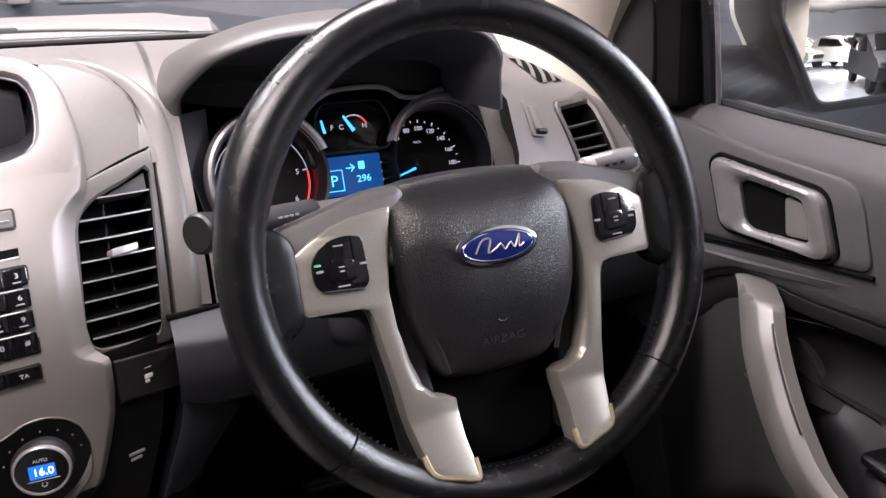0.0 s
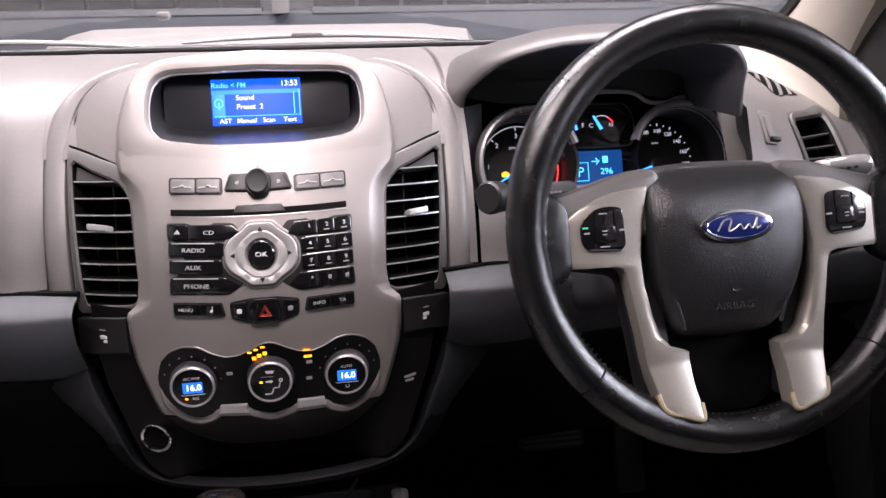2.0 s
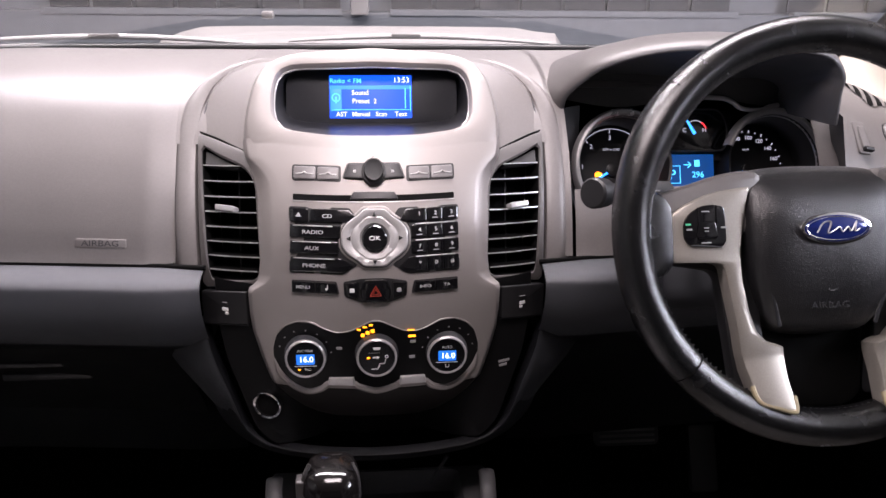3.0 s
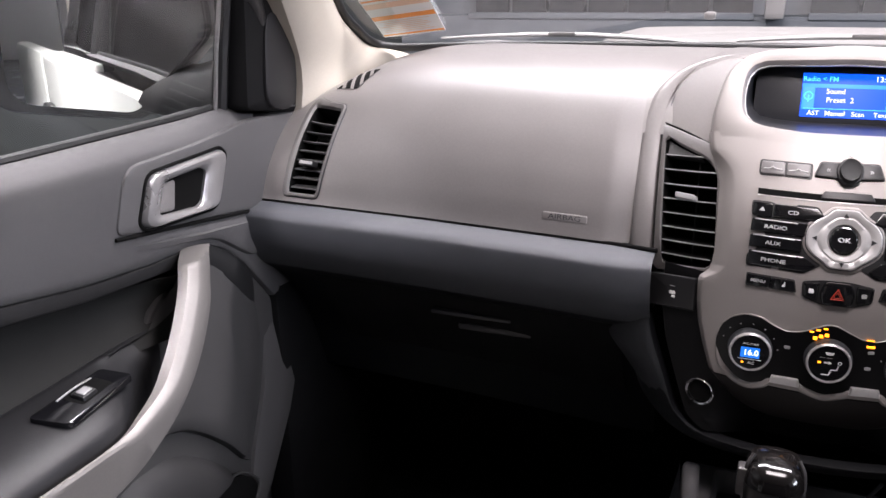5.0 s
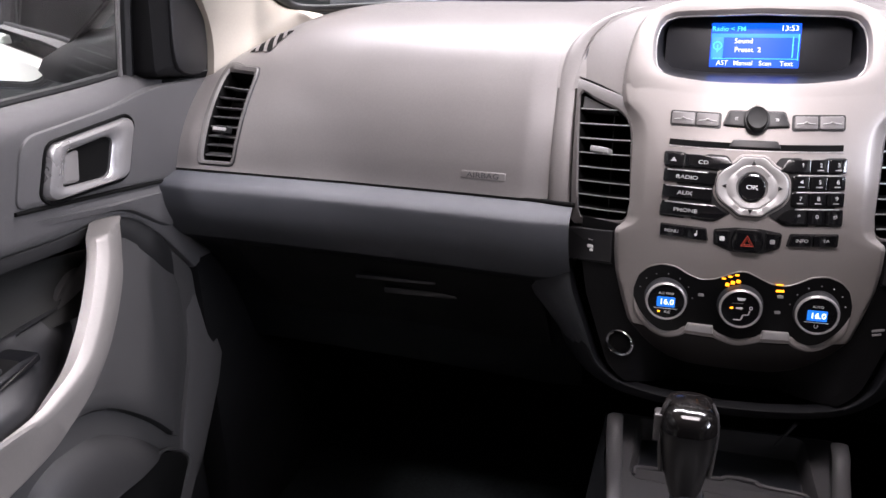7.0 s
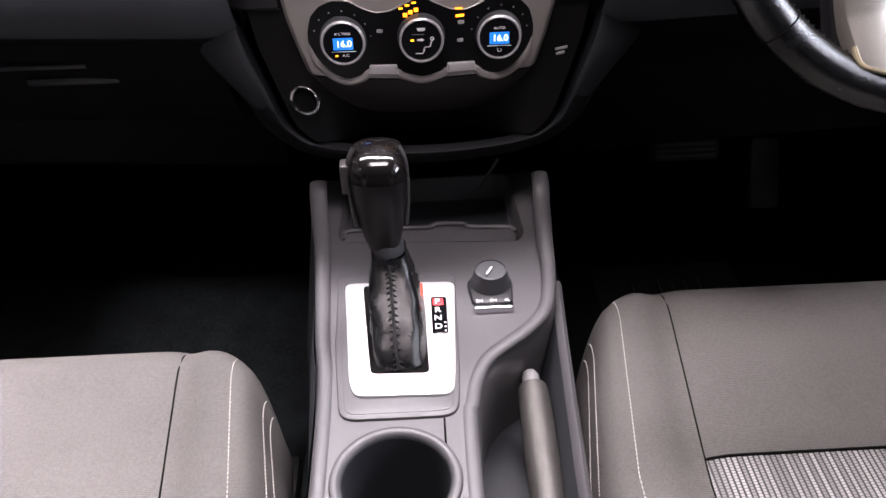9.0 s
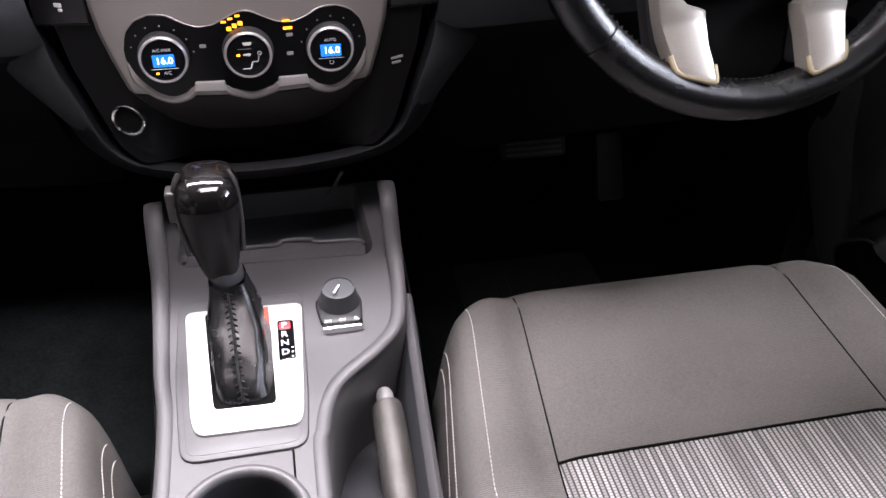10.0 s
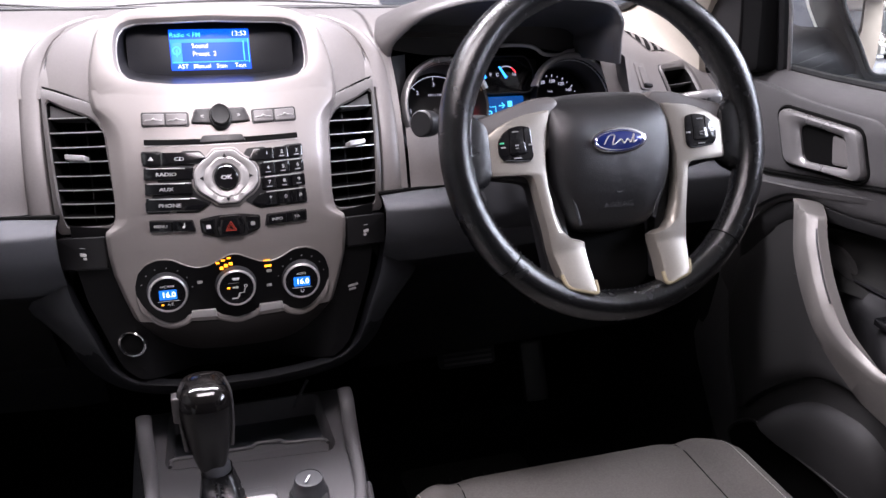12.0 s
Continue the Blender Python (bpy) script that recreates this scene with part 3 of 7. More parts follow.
part("lever", tube([(0.40, 0.30, 0.12), (0.40, 0.38, 0.22), (0.40, 0.45, 0.40)], 0.012, 8), BLACK, pedals)
gas = thing("accelerator_pedal", "black hanging accelerator pedal", "pedal", (0.52, 0.31, 0.0))
part("pad", slab(rect(0.125, -0.05, 0.045, 0.11, 0.008), pf, -0.01, 0.002, 0.003), BLACK, gas)
part("lever", tube([(0.525, 0.28, 0.09), (0.525, 0.40, 0.22), (0.525, 0.47, 0.40)], 0.01, 8), BLACK, gas)
for x in (0.43, -0.43):
    m1 = thing("floor_mat", "black carpet mat in the footwell", "mat", (x, 0.1, -0.205), "floor mats")
    part("mat_base", slab(rounded([(x - 0.25, -0.5), (x + 0.25, -0.5), (x + 0.27, 0.42), (x - 0.22, 0.42)], 0.05), lambda u, v, n: Vector((u, v, -0.21 + n)), 0, 0.012, 0.004), CARPET, m1)
    if x > 0:
        part("heel_pad", slab(rect(x, 0.28, 0.26, 0.22, 0.02), lambda u, v, n: Vector((u, v, -0.198 + n)), 0, 0.004, 0.001), RUBBER, m1)
        for i in range(6):
            part("heel_rib", box((x - 0.06 + 0.024 * i, 0.30, -0.193), (0.008, 0.08, 0.004), 0.0015), RUBBER, m1)


# ---------- dashboard ----------
PROF = [(0.0, 0.0), (0.004, 0.05), (0.014, 0.2), (0.033, 0.4), (0.060, 0.6), (0.098, 0.79), (0.140, 0.91), (0.19, 0.975), (0.25, 1.0), (0.33, 0.985), (0.43, 0.925)]


def seam_y(x):
    return interp(abs(x), (0.19, 0.24, 0.28, 0.334, 0.5, 0.72, 0.8), (0.044, 0.052, 0.056, 0.062, 0.078, 0.092, 0.095))


def top_z(x):
    return sum(interp(abs(x) + d, (0, 0.45, 0.55, 0.62, 0.68, 0.74, 0.80), (0.711, 0.711, 0.708, 0.698, 0.675, 0.648, 0.63)) for d in (-0.03, -0.02, -0.01, 0, 0.01, 0.02, 0.03)) / 7


def dash(x, s, n=0.0):
    """The upper dash: x across, s along its profile from the seam (0) to the glass (10)."""
    i = min(9, max(0, int(s)))
    t = s - i
    p = [Vector(PROF[min(10, max(0, k))]) for k in (i - 1, i, i + 1, i + 2)]
    q = 0.5 * (2 * p[1] + (p[2] - p[0]) * t + (2 * p[0] - 5 * p[1] + 4 * p[2] - p[3]) * t * t + (3 * p[1] - p[0] - 3 * p[2] + p[3]) * t ** 3)
    z0 = 0.505
    v = Vector((x, seam_y(x) + q.x + 0.011 * max(0.0, min(1.0, (0.258 - abs(x)) / 0.034)) ** 1.4, z0 + (top_z(x) - z0) * q.y))
    if n:
        e = 0.01
        nor = (dash(x + e, s) - dash(x - e, s)).cross(dash(x, min(10, s + e)) - dash(x, max(0, s - e)))
        nor.normalize()
        nor = -nor if nor.y > 0 or nor.z < -0.2 else nor
        v = v + nor * n
    return v


fz = [p[1] for p in PROF[:9]]


def end_vent_at(u, v):
    """x and profile place of a point of the end vent, (0, 0) to (1, 1)."""
    x = (0.733 - 0.060 * u) * (1 - v) + (0.733 - 0.077 * u) * v
    z = 0.513 + 0.122 * v
    return x, interp((z - 0.505) / (top_z(x) - 0.505), fz, range(9))


def dash_skin(x0, x1, s0, s1, nx, ns, hole=False):
    rows = [[dash(x0 + (x1 - x0) * i / nx, s0 + (s1 - s0) * k / ns) for i in range(nx + 1)] for k in range(ns + 1)]
    bm = loft(rows)
    if hole:
        gone = []
        for q in bm.faces:
            c = q.calc_center_median()
            v = (c.z - 0.513) / 0.122
            u = (0.733 - abs(c.x)) / (0.060 + 0.017 * v)
            if 0.06 < u < 0.94 and 0.03 < v < 0.97 and c.y < 0.24:
                gone.append(q)
        bmesh.ops.delete(bm, geom=gone, context="FACES")
    return bm


board = thing("dashboard", "grey-taupe grained dashboard with a dark lower half", "dashboard", (0, 0.1, 0.5))
part("passenger_panel", dash_skin(-0.785, -0.225, 0, 10, 130, 110, True), DASH, board, "smooth grey-taupe airbag panel")
part("driver_panel", dash_skin(0.212, 0.232, 0, 10, 8, 40), DASH, board)
part("driver_panel", dash_skin(0.575, 0.785, 0, 10, 48, 110, True), DASH, board)
part("driver_panel", dash_skin(0.553, 0.575, 0, 5.6, 6, 40), DASH, board)
part("driver_panel", dash_skin(0.230, 0.575, 5.6, 10, 24, 16), DASH, board)
part("driver_panel", dash_skin(0.236, 0.575, 0, 2.8, 24, 10), DASH, board)
part("top_fill", dash_skin(-0.227, -0.1225, 4.0, 10, 12, 24), DASH, board)
part("top_fill", dash_skin(0.1225, 0.227, 4.0, 10, 12, 24), DASH, board)
part("middle_top", dash_skin(-0.1225, 0.1225, 7.0, 10, 14, 14), DASH, board)
LOW = [(0.0, 0.503), (-0.026, 0.4985), (-0.037, 0.4935), (-0.0415, 0.4860), (-0.0408, 0.466), (-0.0340, 0.446), (-0.021, 0.426), (0.000, 0.404), (0.05, 0.365), (0.11, 0.29), (0.17, 0.15)]
# the lower dash plastic again, its undercut shade put into a blacker colour
LOWER_SHADED = mat("shaded_lower_plastic", (0.0055, 0.006, 0.0075), 0.55, grain=0.3, vary=0.1, spec=0.2)
for s, nm in ((-1, "passenger_lower_panel"), (1, "driver_lower_panel")):
    rows = []
    for p in curve([Vector((*q, 0)) for q in LOW], 4):
        rows.append([(s * x, seam_y(x) + p.x + 0.012 * max(0, 1 - (x - 0.19) / 0.05), p.y) for x in np.linspace(0.192, 0.785, 30)])
    part(nm, loft(rows[:29]), LOWER, board, "dark leather-grained lower dash panel")
    part("under_panel", loft(rows[28:]), LOWER_SHADED, board, "undercut of the lower dash, blackened for its shade")
    # dark joint between the halves
    part("joint", tube([(s * x, seam_y(x) + 0.002, 0.5035) for x in np.linspace(0.19, 0.785, 24)], 0.0030, 8), DEEP_BLACK, board)
# glove box lid with its slot handle
lid = part("glovebox_lid", loft([[(x, seam_y(x) + 0.014 + 0.74 * (0.40 - z), z) for x in np.linspace(-0.70, -0.235, 16)] for z in np.linspace(0.395, 0.235, 12)]), KNEE, board, "black glove box lid")
part("lid_handle", join(box((-0.45, 0.120, 0.352), (0.12, 0.012, 0.006), 0.002), box((-0.42, 0.140, 0.325), (0.11, 0.012, 0.010), 0.003)), BLACK, lid)
# airbag plate
bagf = lambda u, v, n: dash(-0.307 + u, 1.45 + v / 0.045, n)
bag = part("airbag_plate", slab(rect(0, 0, 0.058, 0.014, 0.003), bagf, -0.001, 0.0012, 0.0008), DASH, board, "raised airbag lettering plate")
writing("AIRBAG", 0.0095, frame_at(bagf, 0, 0, 0.0013), DASH_DARK, bag, wide=1.3)


def demister(s):
    """Slotted demister outlet laid on the end of the dash."""
    v = thing("demister_vent", "slotted side window demister outlet in the dash top", "air vent", tuple(dash(s * 0.66, 5.5)), "demister vents")
    f = lambda p, n: dash(s * p.x, p.y, n)
    c, d, a, b = (Vector(p) for p in ((0.708, 6.0), (0.684, 6.95), (0.634, 6.35), (0.656, 5.35)))

    def across(t, k):
        far = c.lerp(d, t * 2) if t < 0.5 else d.lerp(a, t * 2 - 1)
        near = c.lerp(b, t * 2) if t < 0.5 else b.lerp(a, t * 2 - 1)
        return near.lerp(far, k)

    # no hole is cut: a black sheet stands for the slots' dark depth
    part("well", loft([[f(across(t, k), 0.0008) for k in np.linspace(0, 1, 13)] for t in np.linspace(0.03, 0.97, 33)]), DEEP_BLACK, v)
    for t in (0.20, 0.40, 0.60, 0.80):
        rows = [[f(across(t + q, k), n) for k in np.linspace(-0.04, 1.04, 13)] for q, n in ((-0.036, 0.0), (-0.032, 0.0018), (0.032, 0.0018), (0.036, 0.0))]
        part("bar", loft(rows), DASH, v)


demister(-1)
demister(1)


VENTFRAME = mat("vent_frame_plastic", (0.105, 0.098, 0.096), 0.45, grain=0.35, cell=1100, vary=0.07)
VENTGREY = mat("grey_slat_plastic", (0.06, 0.059, 0.06), 0.45, vary=0.08)


def side_vent(s):
    """Upright outlet at the end of the dash, with tilted slats and a slider."""
    def f(u, v, n):
        x, a = end_vent_at(u, v)
        return dash(s * x, a, n)

    v = thing("side_air_vent", "upright air vent with slanted black slats and a slider", "air vent", tuple(f(0.5, 0.5, 0)), "end air vents")
    o = rounded([(0, 0), (1, 0), (1, 1), (0, 1)], 0.10, 4)
    i = rounded([(0.15, 0.055), (0.93, 0.055), (0.93, 0.93), (0.15, 0.93)], 0.05, 4)
    part("frame", ring(o, i, f, [(0, -0.008), (0, 0.002), (0.2, 0.0040), (0.75, 0.0036), (1, 0.0005)], 72), VENTFRAME, v)
    part("duct_wall", ring(o, i, f, [(1, 0.0006), (1, -0.028)], 72), DEEP_BLACK, v)
    part("gap", tube([f(p.x, p.y, 0.0006) for p in around(o, 60)], 0.0014, 6, closed=True), BLACK, v)
    part("duct", slab(i, f, -0.034, -0.026, 0.0002), DEEP_BLACK, v)
    for k in range(8):
        w = 0.115 + 0.098 * k
        m = loft([[f(u, w + a, n) for u in np.linspace(0.155, 0.925, 4)] for a, n in ((0.048, -0.016), (0.004, -0.003), (-0.004, -0.0025), (-0.010, -0.005), (0.030, -0.020), (0.048, -0.016))])
        part("slat", m, VENTGREY, v)
    tab = part("slider", slab(rounded([(0.36, 0.34), (0.74, 0.34), (0.74, 0.40), (0.36, 0.40)], 0.02), f, -0.004, 0.008, 0.002), BLACK, v)
    part("slider_edge", slab(rounded([(0.38, 0.355), (0.72, 0.355), (0.72, 0.385), (0.38, 0.385)], 0.01), f, 0.0075, 0.0085, 0.0004), BRIGHT, tab)
    return v


side_vent(-1)
side_vent(1)
# headlamp switch block beside the driver's vent
sw = thing("light_switch_block", "small grey slide switch beside the driver's vent", "switch", (0.64, 0.15, 0.62))
sf = lambda u, v, n: dash(0.619 + u, 4.10 + v / 0.035, n)
part("plate", slab(rect(0, 0, 0.017, 0.032, 0.003), sf, -0.002, 0.0030, 0.001), DASH, sw)
part("slider", slab(rect(0.001, 0.0, 0.011, 0.022, 0.002), sf, 0.0, 0.006, 0.002), DASH, sw)
part("foot", slab(rect(0.003, -0.012, 0.013, 0.004, 0.001), sf, 0.001, 0.009, 0.002), BLACK, sw)

# ---------- instrument cluster ----------
hood = thing("instrument_hood", "grey moulded hood over the instruments, black inside", "dash hood", (0.40, 0.1, 0.7))
LIP = [(0.230, 0.165, 0.640), (0.229, 0.150, 0.664), (0.232, 0.128, 0.686), (0.262, 0.092, 0.720), (0.312, 0.070, 0.739), (0.375, 0.060, 0.745), (0.441, 0.058, 0.744), (0.505, 0.058, 0.737), (0.530, 0.062, 0.714), (0.532, 0.066, 0.690), (0.540, 0.078, 0.655)]
lip = curve(LIP, 5)
mid = Vector((0.39, 0, 0.64))


def lip_row(dy, grow, drop, sink=0.0):
    out = []
    for p in lip:
        d = Vector((p.x - mid.x, 0, p.z - mid.z)).normalized()
        q = p + d * grow + Vector((0, dy, 0))
        q.z -= drop * max(0, (q.z - 0.64) / 0.1)
        out.append(q)
    return out


part("lip", loft([lip_row(0.010, -0.006, 0), lip_row(0.0, -0.003, 0), lip_row(-0.0005, -0.001, 0), lip_row(0.0005, 0.0008, 0), lip_row(0.0015, 0.0018, 0)]), HOODIN, hood, "dark lip of the hood")
part("shell", loft([lip_row(0.0015, 0.0017, 0), lip_row(0.004, 0.0040, 0), lip_row(0.014, 0.008, 0), lip_row(0.06, 0.014, 0.002), lip_row(0.13, 0.018, 0.015), lip_row(0.21, 0.022, 0.034), lip_row(0.30, 0.02, 0.05)]), HOODOUT, hood)
part("inner_shade", loft([lip_row(0.009, -0.0055, 0), lip_row(0.04, -0.010, 0.002), lip_row(0.10, -0.012, 0.02), lip_row(0.14, -0.010, 0.045)]), HOODIN, hood)


def clu(u, v, n):
    return Vector((u, 0.165 + 0.4 * (v - 0.63), v)) + Vector((0, -0.93, 0.37)) * n


gauges = thing("instrument_cluster", "black instrument cluster with white figures and blue needles", "instruments", (0.417, 0.16, 0.6))
part("backing", slab(rounded([(0.24, 0.50), (0.60, 0.50), (0.60, 0.69), (0.24, 0.69)], 0.02), clu, -0.075, -0.068, 0.002), DEEP_BLACK, gauges)
part("visor_wall", loft([[(0.231, 0.165, 0.66), (0.236, 0.06 + 0.10, 0.60), (0.25, 0.13, 0.54)], [(0.262, 0.19, 0.66), (0.262, 0.18, 0.60), (0.27, 0.16, 0.54)]]), DASH_DARK, gauges)
part("visor_wall", loft([[(0.545, 0.075, 0.665), (0.575, 0.10, 0.60), (0.575, 0.10, 0.54)], [(0.586, 0.19, 0.665), (0.592, 0.18, 0.60), (0.59, 0.16, 0.54)]]), DASH_DARK, gauges)


DEEP = 0.058


def face(u, v, n):
    """The dial faces, set back behind their rims."""
    return clu(u, v, n - DEEP)


def dial(cx, cz, r, name, side):
    d = part(name, slab(disc(cx, cz, r - 0.002, 48), face, -0.014, -0.006, 0.001), BLACK, gauges)
    a0, a1 = (radians(20), radians(240)) if side < 0 else (radians(-60), radians(160))
    rows = [[clu(cx + q * math.cos(a), cz + q * math.sin(a), h) for a in np.linspace(a0, a1, 44)] for q, h in ((r - 0.003, -0.010), (r - 0.001, 0.0), (r + 0.001, 0.002), (r + 0.004, 0.0015), (r + 0.0065, -0.002), (r + 0.0075, -0.012))]
    part("rim", loft(rows), BRIGHT, d, "silver dial rim")
    cone = [[clu(cx + q * math.cos(a), cz + q * math.sin(a), h) for a in np.linspace(0, 2 * math.pi, 48, endpoint=False)] for q, h in ((r + 0.001, -0.002), (r - 0.002, -0.004), (r - 0.004, -0.020), (r - 0.003, -DEEP - 0.008))]
    part("cone", loft(cone, closed=True), BLACK, d)
    return d


tach = dial(0.316, 0.5925, 0.060, "rev_counter", -1)
speedo = dial(0.5125, 0.5920, 0.061, "speedometer", 1)


def tick(d, cx, cz, a, r0, r1, w, material):
    c, s = math.cos(a), math.sin(a)
    pts = [Vector((cx + r0 * c - w * s, cz + r0 * s + w * c)), Vector((cx + r1 * c - w * s, cz + r1 * s + w * c)), Vector((cx + r1 * c + w * s, cz + r1 * s - w * c)), Vector((cx + r0 * c + w * s, cz + r0 * s - w * c))]
    part("tick", slab(pts, face, -0.0062, -0.0052, 0.0001), material, d)


TC, SC = (0.3167, 0.5935), (0.5030, 0.5915)
for i in range(7):
    a = radians(214.8 - 40.9 * i)
    tick(tach, *TC, a, 0.0465, 0.0505, 0.0006, DIMGLOW)
    writing(str(i), 0.0082, frame_at(face, TC[0] + 0.0401 * math.cos(a), TC[1] + 0.0401 * math.sin(a), -0.0055), DIMGLOW, tach, "figure", 0.0001)
for a0, a1, mm in ((8, 215, DIMGLOW), (-36, 8, REDGLOW)):
    part("scale_arc", tube([face(TC[0] + 0.0515 * math.cos(radians(a)), TC[1] + 0.0515 * math.sin(radians(a)), -0.0055) for a in np.linspace(a0, a1, 24)], 0.0009 if a1 < 100 else 0.0005, 6), mm, tach)
writing("RPM x 1000", 0.0046, frame_at(face, TC[0], 0.6190, -0.0055), DIMGLOW, tach)
part("needle", tube([face(*TC, -0.003), face(TC[0] - 0.036, TC[1] - 0.020, -0.002)], [0.0018, 0.0007], 8), BLUEGLOW, tach)
part("needle_hub", lathe([(0.008, -0.006), (0.008, 0.0), (0.006, 0.001)], lambda u, v, n: face(TC[0] + u, TC[1] + v, n), 24), BLACK, tach)
for i in range(12):
    a = radians(191 - 21.3 * i)
    tick(speedo, *SC, a, 0.0475, 0.0510, 0.0006, DIMGLOW)
    if i < 11:
        a2 = radians(191 - 21.3 * (i + 0.5))
        tick(speedo, *SC, a2, 0.0480, 0.0498, 0.0006, DIMGLOW)
    writing(str(20 * i), 0.0072, frame_at(face, SC[0] + 0.0412 * math.cos(a), SC[1] + 0.0412 * math.sin(a), -0.0055), DIMGLOW, speedo, "figure", 0.0001)
writing("km/h", 0.0044, frame_at(face, SC[0], 0.6180, -0.0055), DIMGLOW, speedo)
part("needle", tube([face(*SC, -0.003), face(SC[0] - 0.034, SC[1] - 0.010, -0.002)], [0.0018, 0.0007], 8), BLUEGLOW, speedo)
part("needle_hub", lathe([(0.008, -0.006), (0.008, 0.0), (0.006, 0.001)], lambda u, v, n: face(SC[0] + u, SC[1] + v, n), 24), BLACK, speedo)
# engine outline and battery box, lit
engine = [Vector(p) for p in ((-0.0050, -0.0028), (0.0030, -0.0028), (0.0048, -0.0008), (0.0048, 0.0020), (0.0026, 0.0020), (0.0016, 0.0034), (-0.0024, 0.0034), (-0.0036, 0.0018), (-0.0050, 0.0018))]
part("warning_light", slab([p + Vector((0.2985, 0.5880)) for p in engine], face, -0.0062, -0.0052, 0.0002), AMBER, tach, "amber engine warning light")
part("warning_light", slab(rect(0.2835, 0.5660, 0.0095, 0.0058, 0.0008), face, -0.0062, -0.0052, 0.0002), REDGLOW, tach, "red battery warning light")
part("warning_mark", slab(rect(0.2835, 0.5660, 0.0060, 0.0010, 0.0002), face, -0.0055, -0.0050, 0.0001), BLACK, tach)
part("upper_mask", loft([[clu(x, 0.668 + 0.006 * math.cos((x - 0.417) * 30), -0.012) for x in np.linspace(0.24, 0.595, 40)], [clu(x, 0.700, 0.0) for x in np.linspace(0.24, 0.595, 40)]]), BLACK, gauges)
part("between_mask", slab(rounded([(0.366, 0.600), (0.468, 0.600), (0.474, 0.660), (0.360, 0.660)], 0.006), clu, -0.05, -0.038, 0.002), BLACK, gauges)
# fuel and temperature between the dials, and the message screen
small = part("small_gauge", slab(rounded([(0.377, 0.611), (0.457, 0.611), (0.462, 0.64), (0.452, 0.662), (0.382, 0.662), (0.372, 0.64)], 0.010), clu, -0.036, -0.0265, 0.002), GLOSS, gauges)
so = rounded([(0.377, 0.611), (0.457, 0.611), (0.462, 0.64), (0.452, 0.662), (0.382, 0.662), (0.372, 0.64)], 0.010)
part("rim", tube([clu(p.x, p.y, -0.0265) for p in so], 0.0013, 8, closed=True), DASH_DARK, small)
for wd, u, v in (("F", 0.3930, 0.6370), ("C", 0.4035, 0.6365), ("H", 0.4300, 0.6365)):
    writing(wd, 0.0075, frame_at(clu, u, v, -0.0262), DIMGLOW, small, "letter", 0.0001)
part("needle", tube([clu(0.417, 0.632, -0.0255), clu(0.407, 0.648, -0.0255)], [0.0022, 0.0012], 8), BLUEGLOW, small)
part("needle", tube([clu(0.384, 0.632, -0.0255), clu(0.382, 0.645, -0.0255)], [0.0018, 0.0012], 8), BLUEGLOW, small)
for a0, a1, mm in ((60, 130, DIMGLOW), (25, 60, REDGLOW)):
    part("scale_arc", tube([clu(0.418 + 0.016 * math.cos(radians(a)), 0.632 + 0.016 * math.sin(radians(a)), -0.0260) for a in np.linspace(a0, a1, 12)], 0.0007, 6), mm, small)
CLULCD = glow("dim_blue_screen", (0.0, 0.10, 0.42), 0.55)
msg = part("message_screen", slab(rect(0.409, 0.588, 0.070, 0.040, 0.002), clu, -0.040, -0.032, 0.001), CLULCD, gauges, "blue message screen")
writing("P", 0.017, frame_at(clu, 0.388, 0.583, -0.0316), CYAN, msg, "letter")
part("letter_box", tube([clu(u, v, -0.0315) for u, v in ((0.378, 0.594), (0.398, 0.594), (0.398, 0.573), (0.378, 0.573))], 0.0006, 5, closed=True), CYAN, msg)
writing("\u2192", 0.014, frame_at(clu, 0.408, 0.595, -0.0316), CYAN, msg, "arrow")
writing("296", 0.011, frame_at(clu, 0.422, 0.583, -0.0316), CYAN, msg, "figure")
part("pump_mark", slab(rect(0.421, 0.597, 0.007, 0.008, 0.001), clu, -0.0318, -0.0314, 0.0001), CYAN, msg)
# silver trim over the three instruments
trim = curve([Vector((*p, 0)) for p in ((0.345, 0.6500), (0.362, 0.6535), (0.376, 0.6630), (0.392, 0.6695), (0.417, 0.6715), (0.445, 0.6705), (0.459, 0.6660), (0.468, 0.6595), (0.479, 0.6570), (0.497, 0.6570), (0.508, 0.6610), (0.520, 0.6625))], 5)
part("trim", tube([clu(p.x, p.y, -0.004) for p in trim], 0.0028, 8), BRIGHT, gauges, "silver trim over the gauges")


# ---------- middle of the dash ----------
def stack_y(x, z):
    d = z - 0.55
    return (0.004 + 0.42 * d + 2.2 * d * d if d > -0.08 else -0.0155 + 0.05 * (d + 0.08)) + 1.4 * x * x


def stk(x, z, n=0.0):
    """The bowed face of the middle stack at (x, z), n metres proud."""
    e = 1e-3
    v = Vector((x, stack_y(x, z), z))
    if n:
        v = v + Vector(((stack_y(x + e, z) - stack_y(x - e, z)) / (2 * e), -1, (stack_y(x, z + e) - stack_y(x, z - e)) / (2 * e))).normalized() * n
    return v


pod = thing("dash_pod", "grey-taupe rounded pod in the middle of the dash", "dash pod", (0, 0.1, 0.5))
ARCH_Z = (0.40, 0.50, 0.60, 0.64, 0.665, 0.69, 0.708, 0.720, 0.728, 0.7315)
ARCH_W = (0.198, 0.203, 0.206, 0.206, 0.203, 0.192, 0.172, 0.142, 0.09, 0.0)
zs = [float(z) for z in np.concatenate([np.linspace(0.40, 0.66, 14), np.linspace(0.67, 0.7314, 14)])]
for s in (-1, 1):
    cols = []
    for x in np.linspace(0.121, 0.2075, 16):
        low = 0.630 + 0.25 * (x - 0.146)
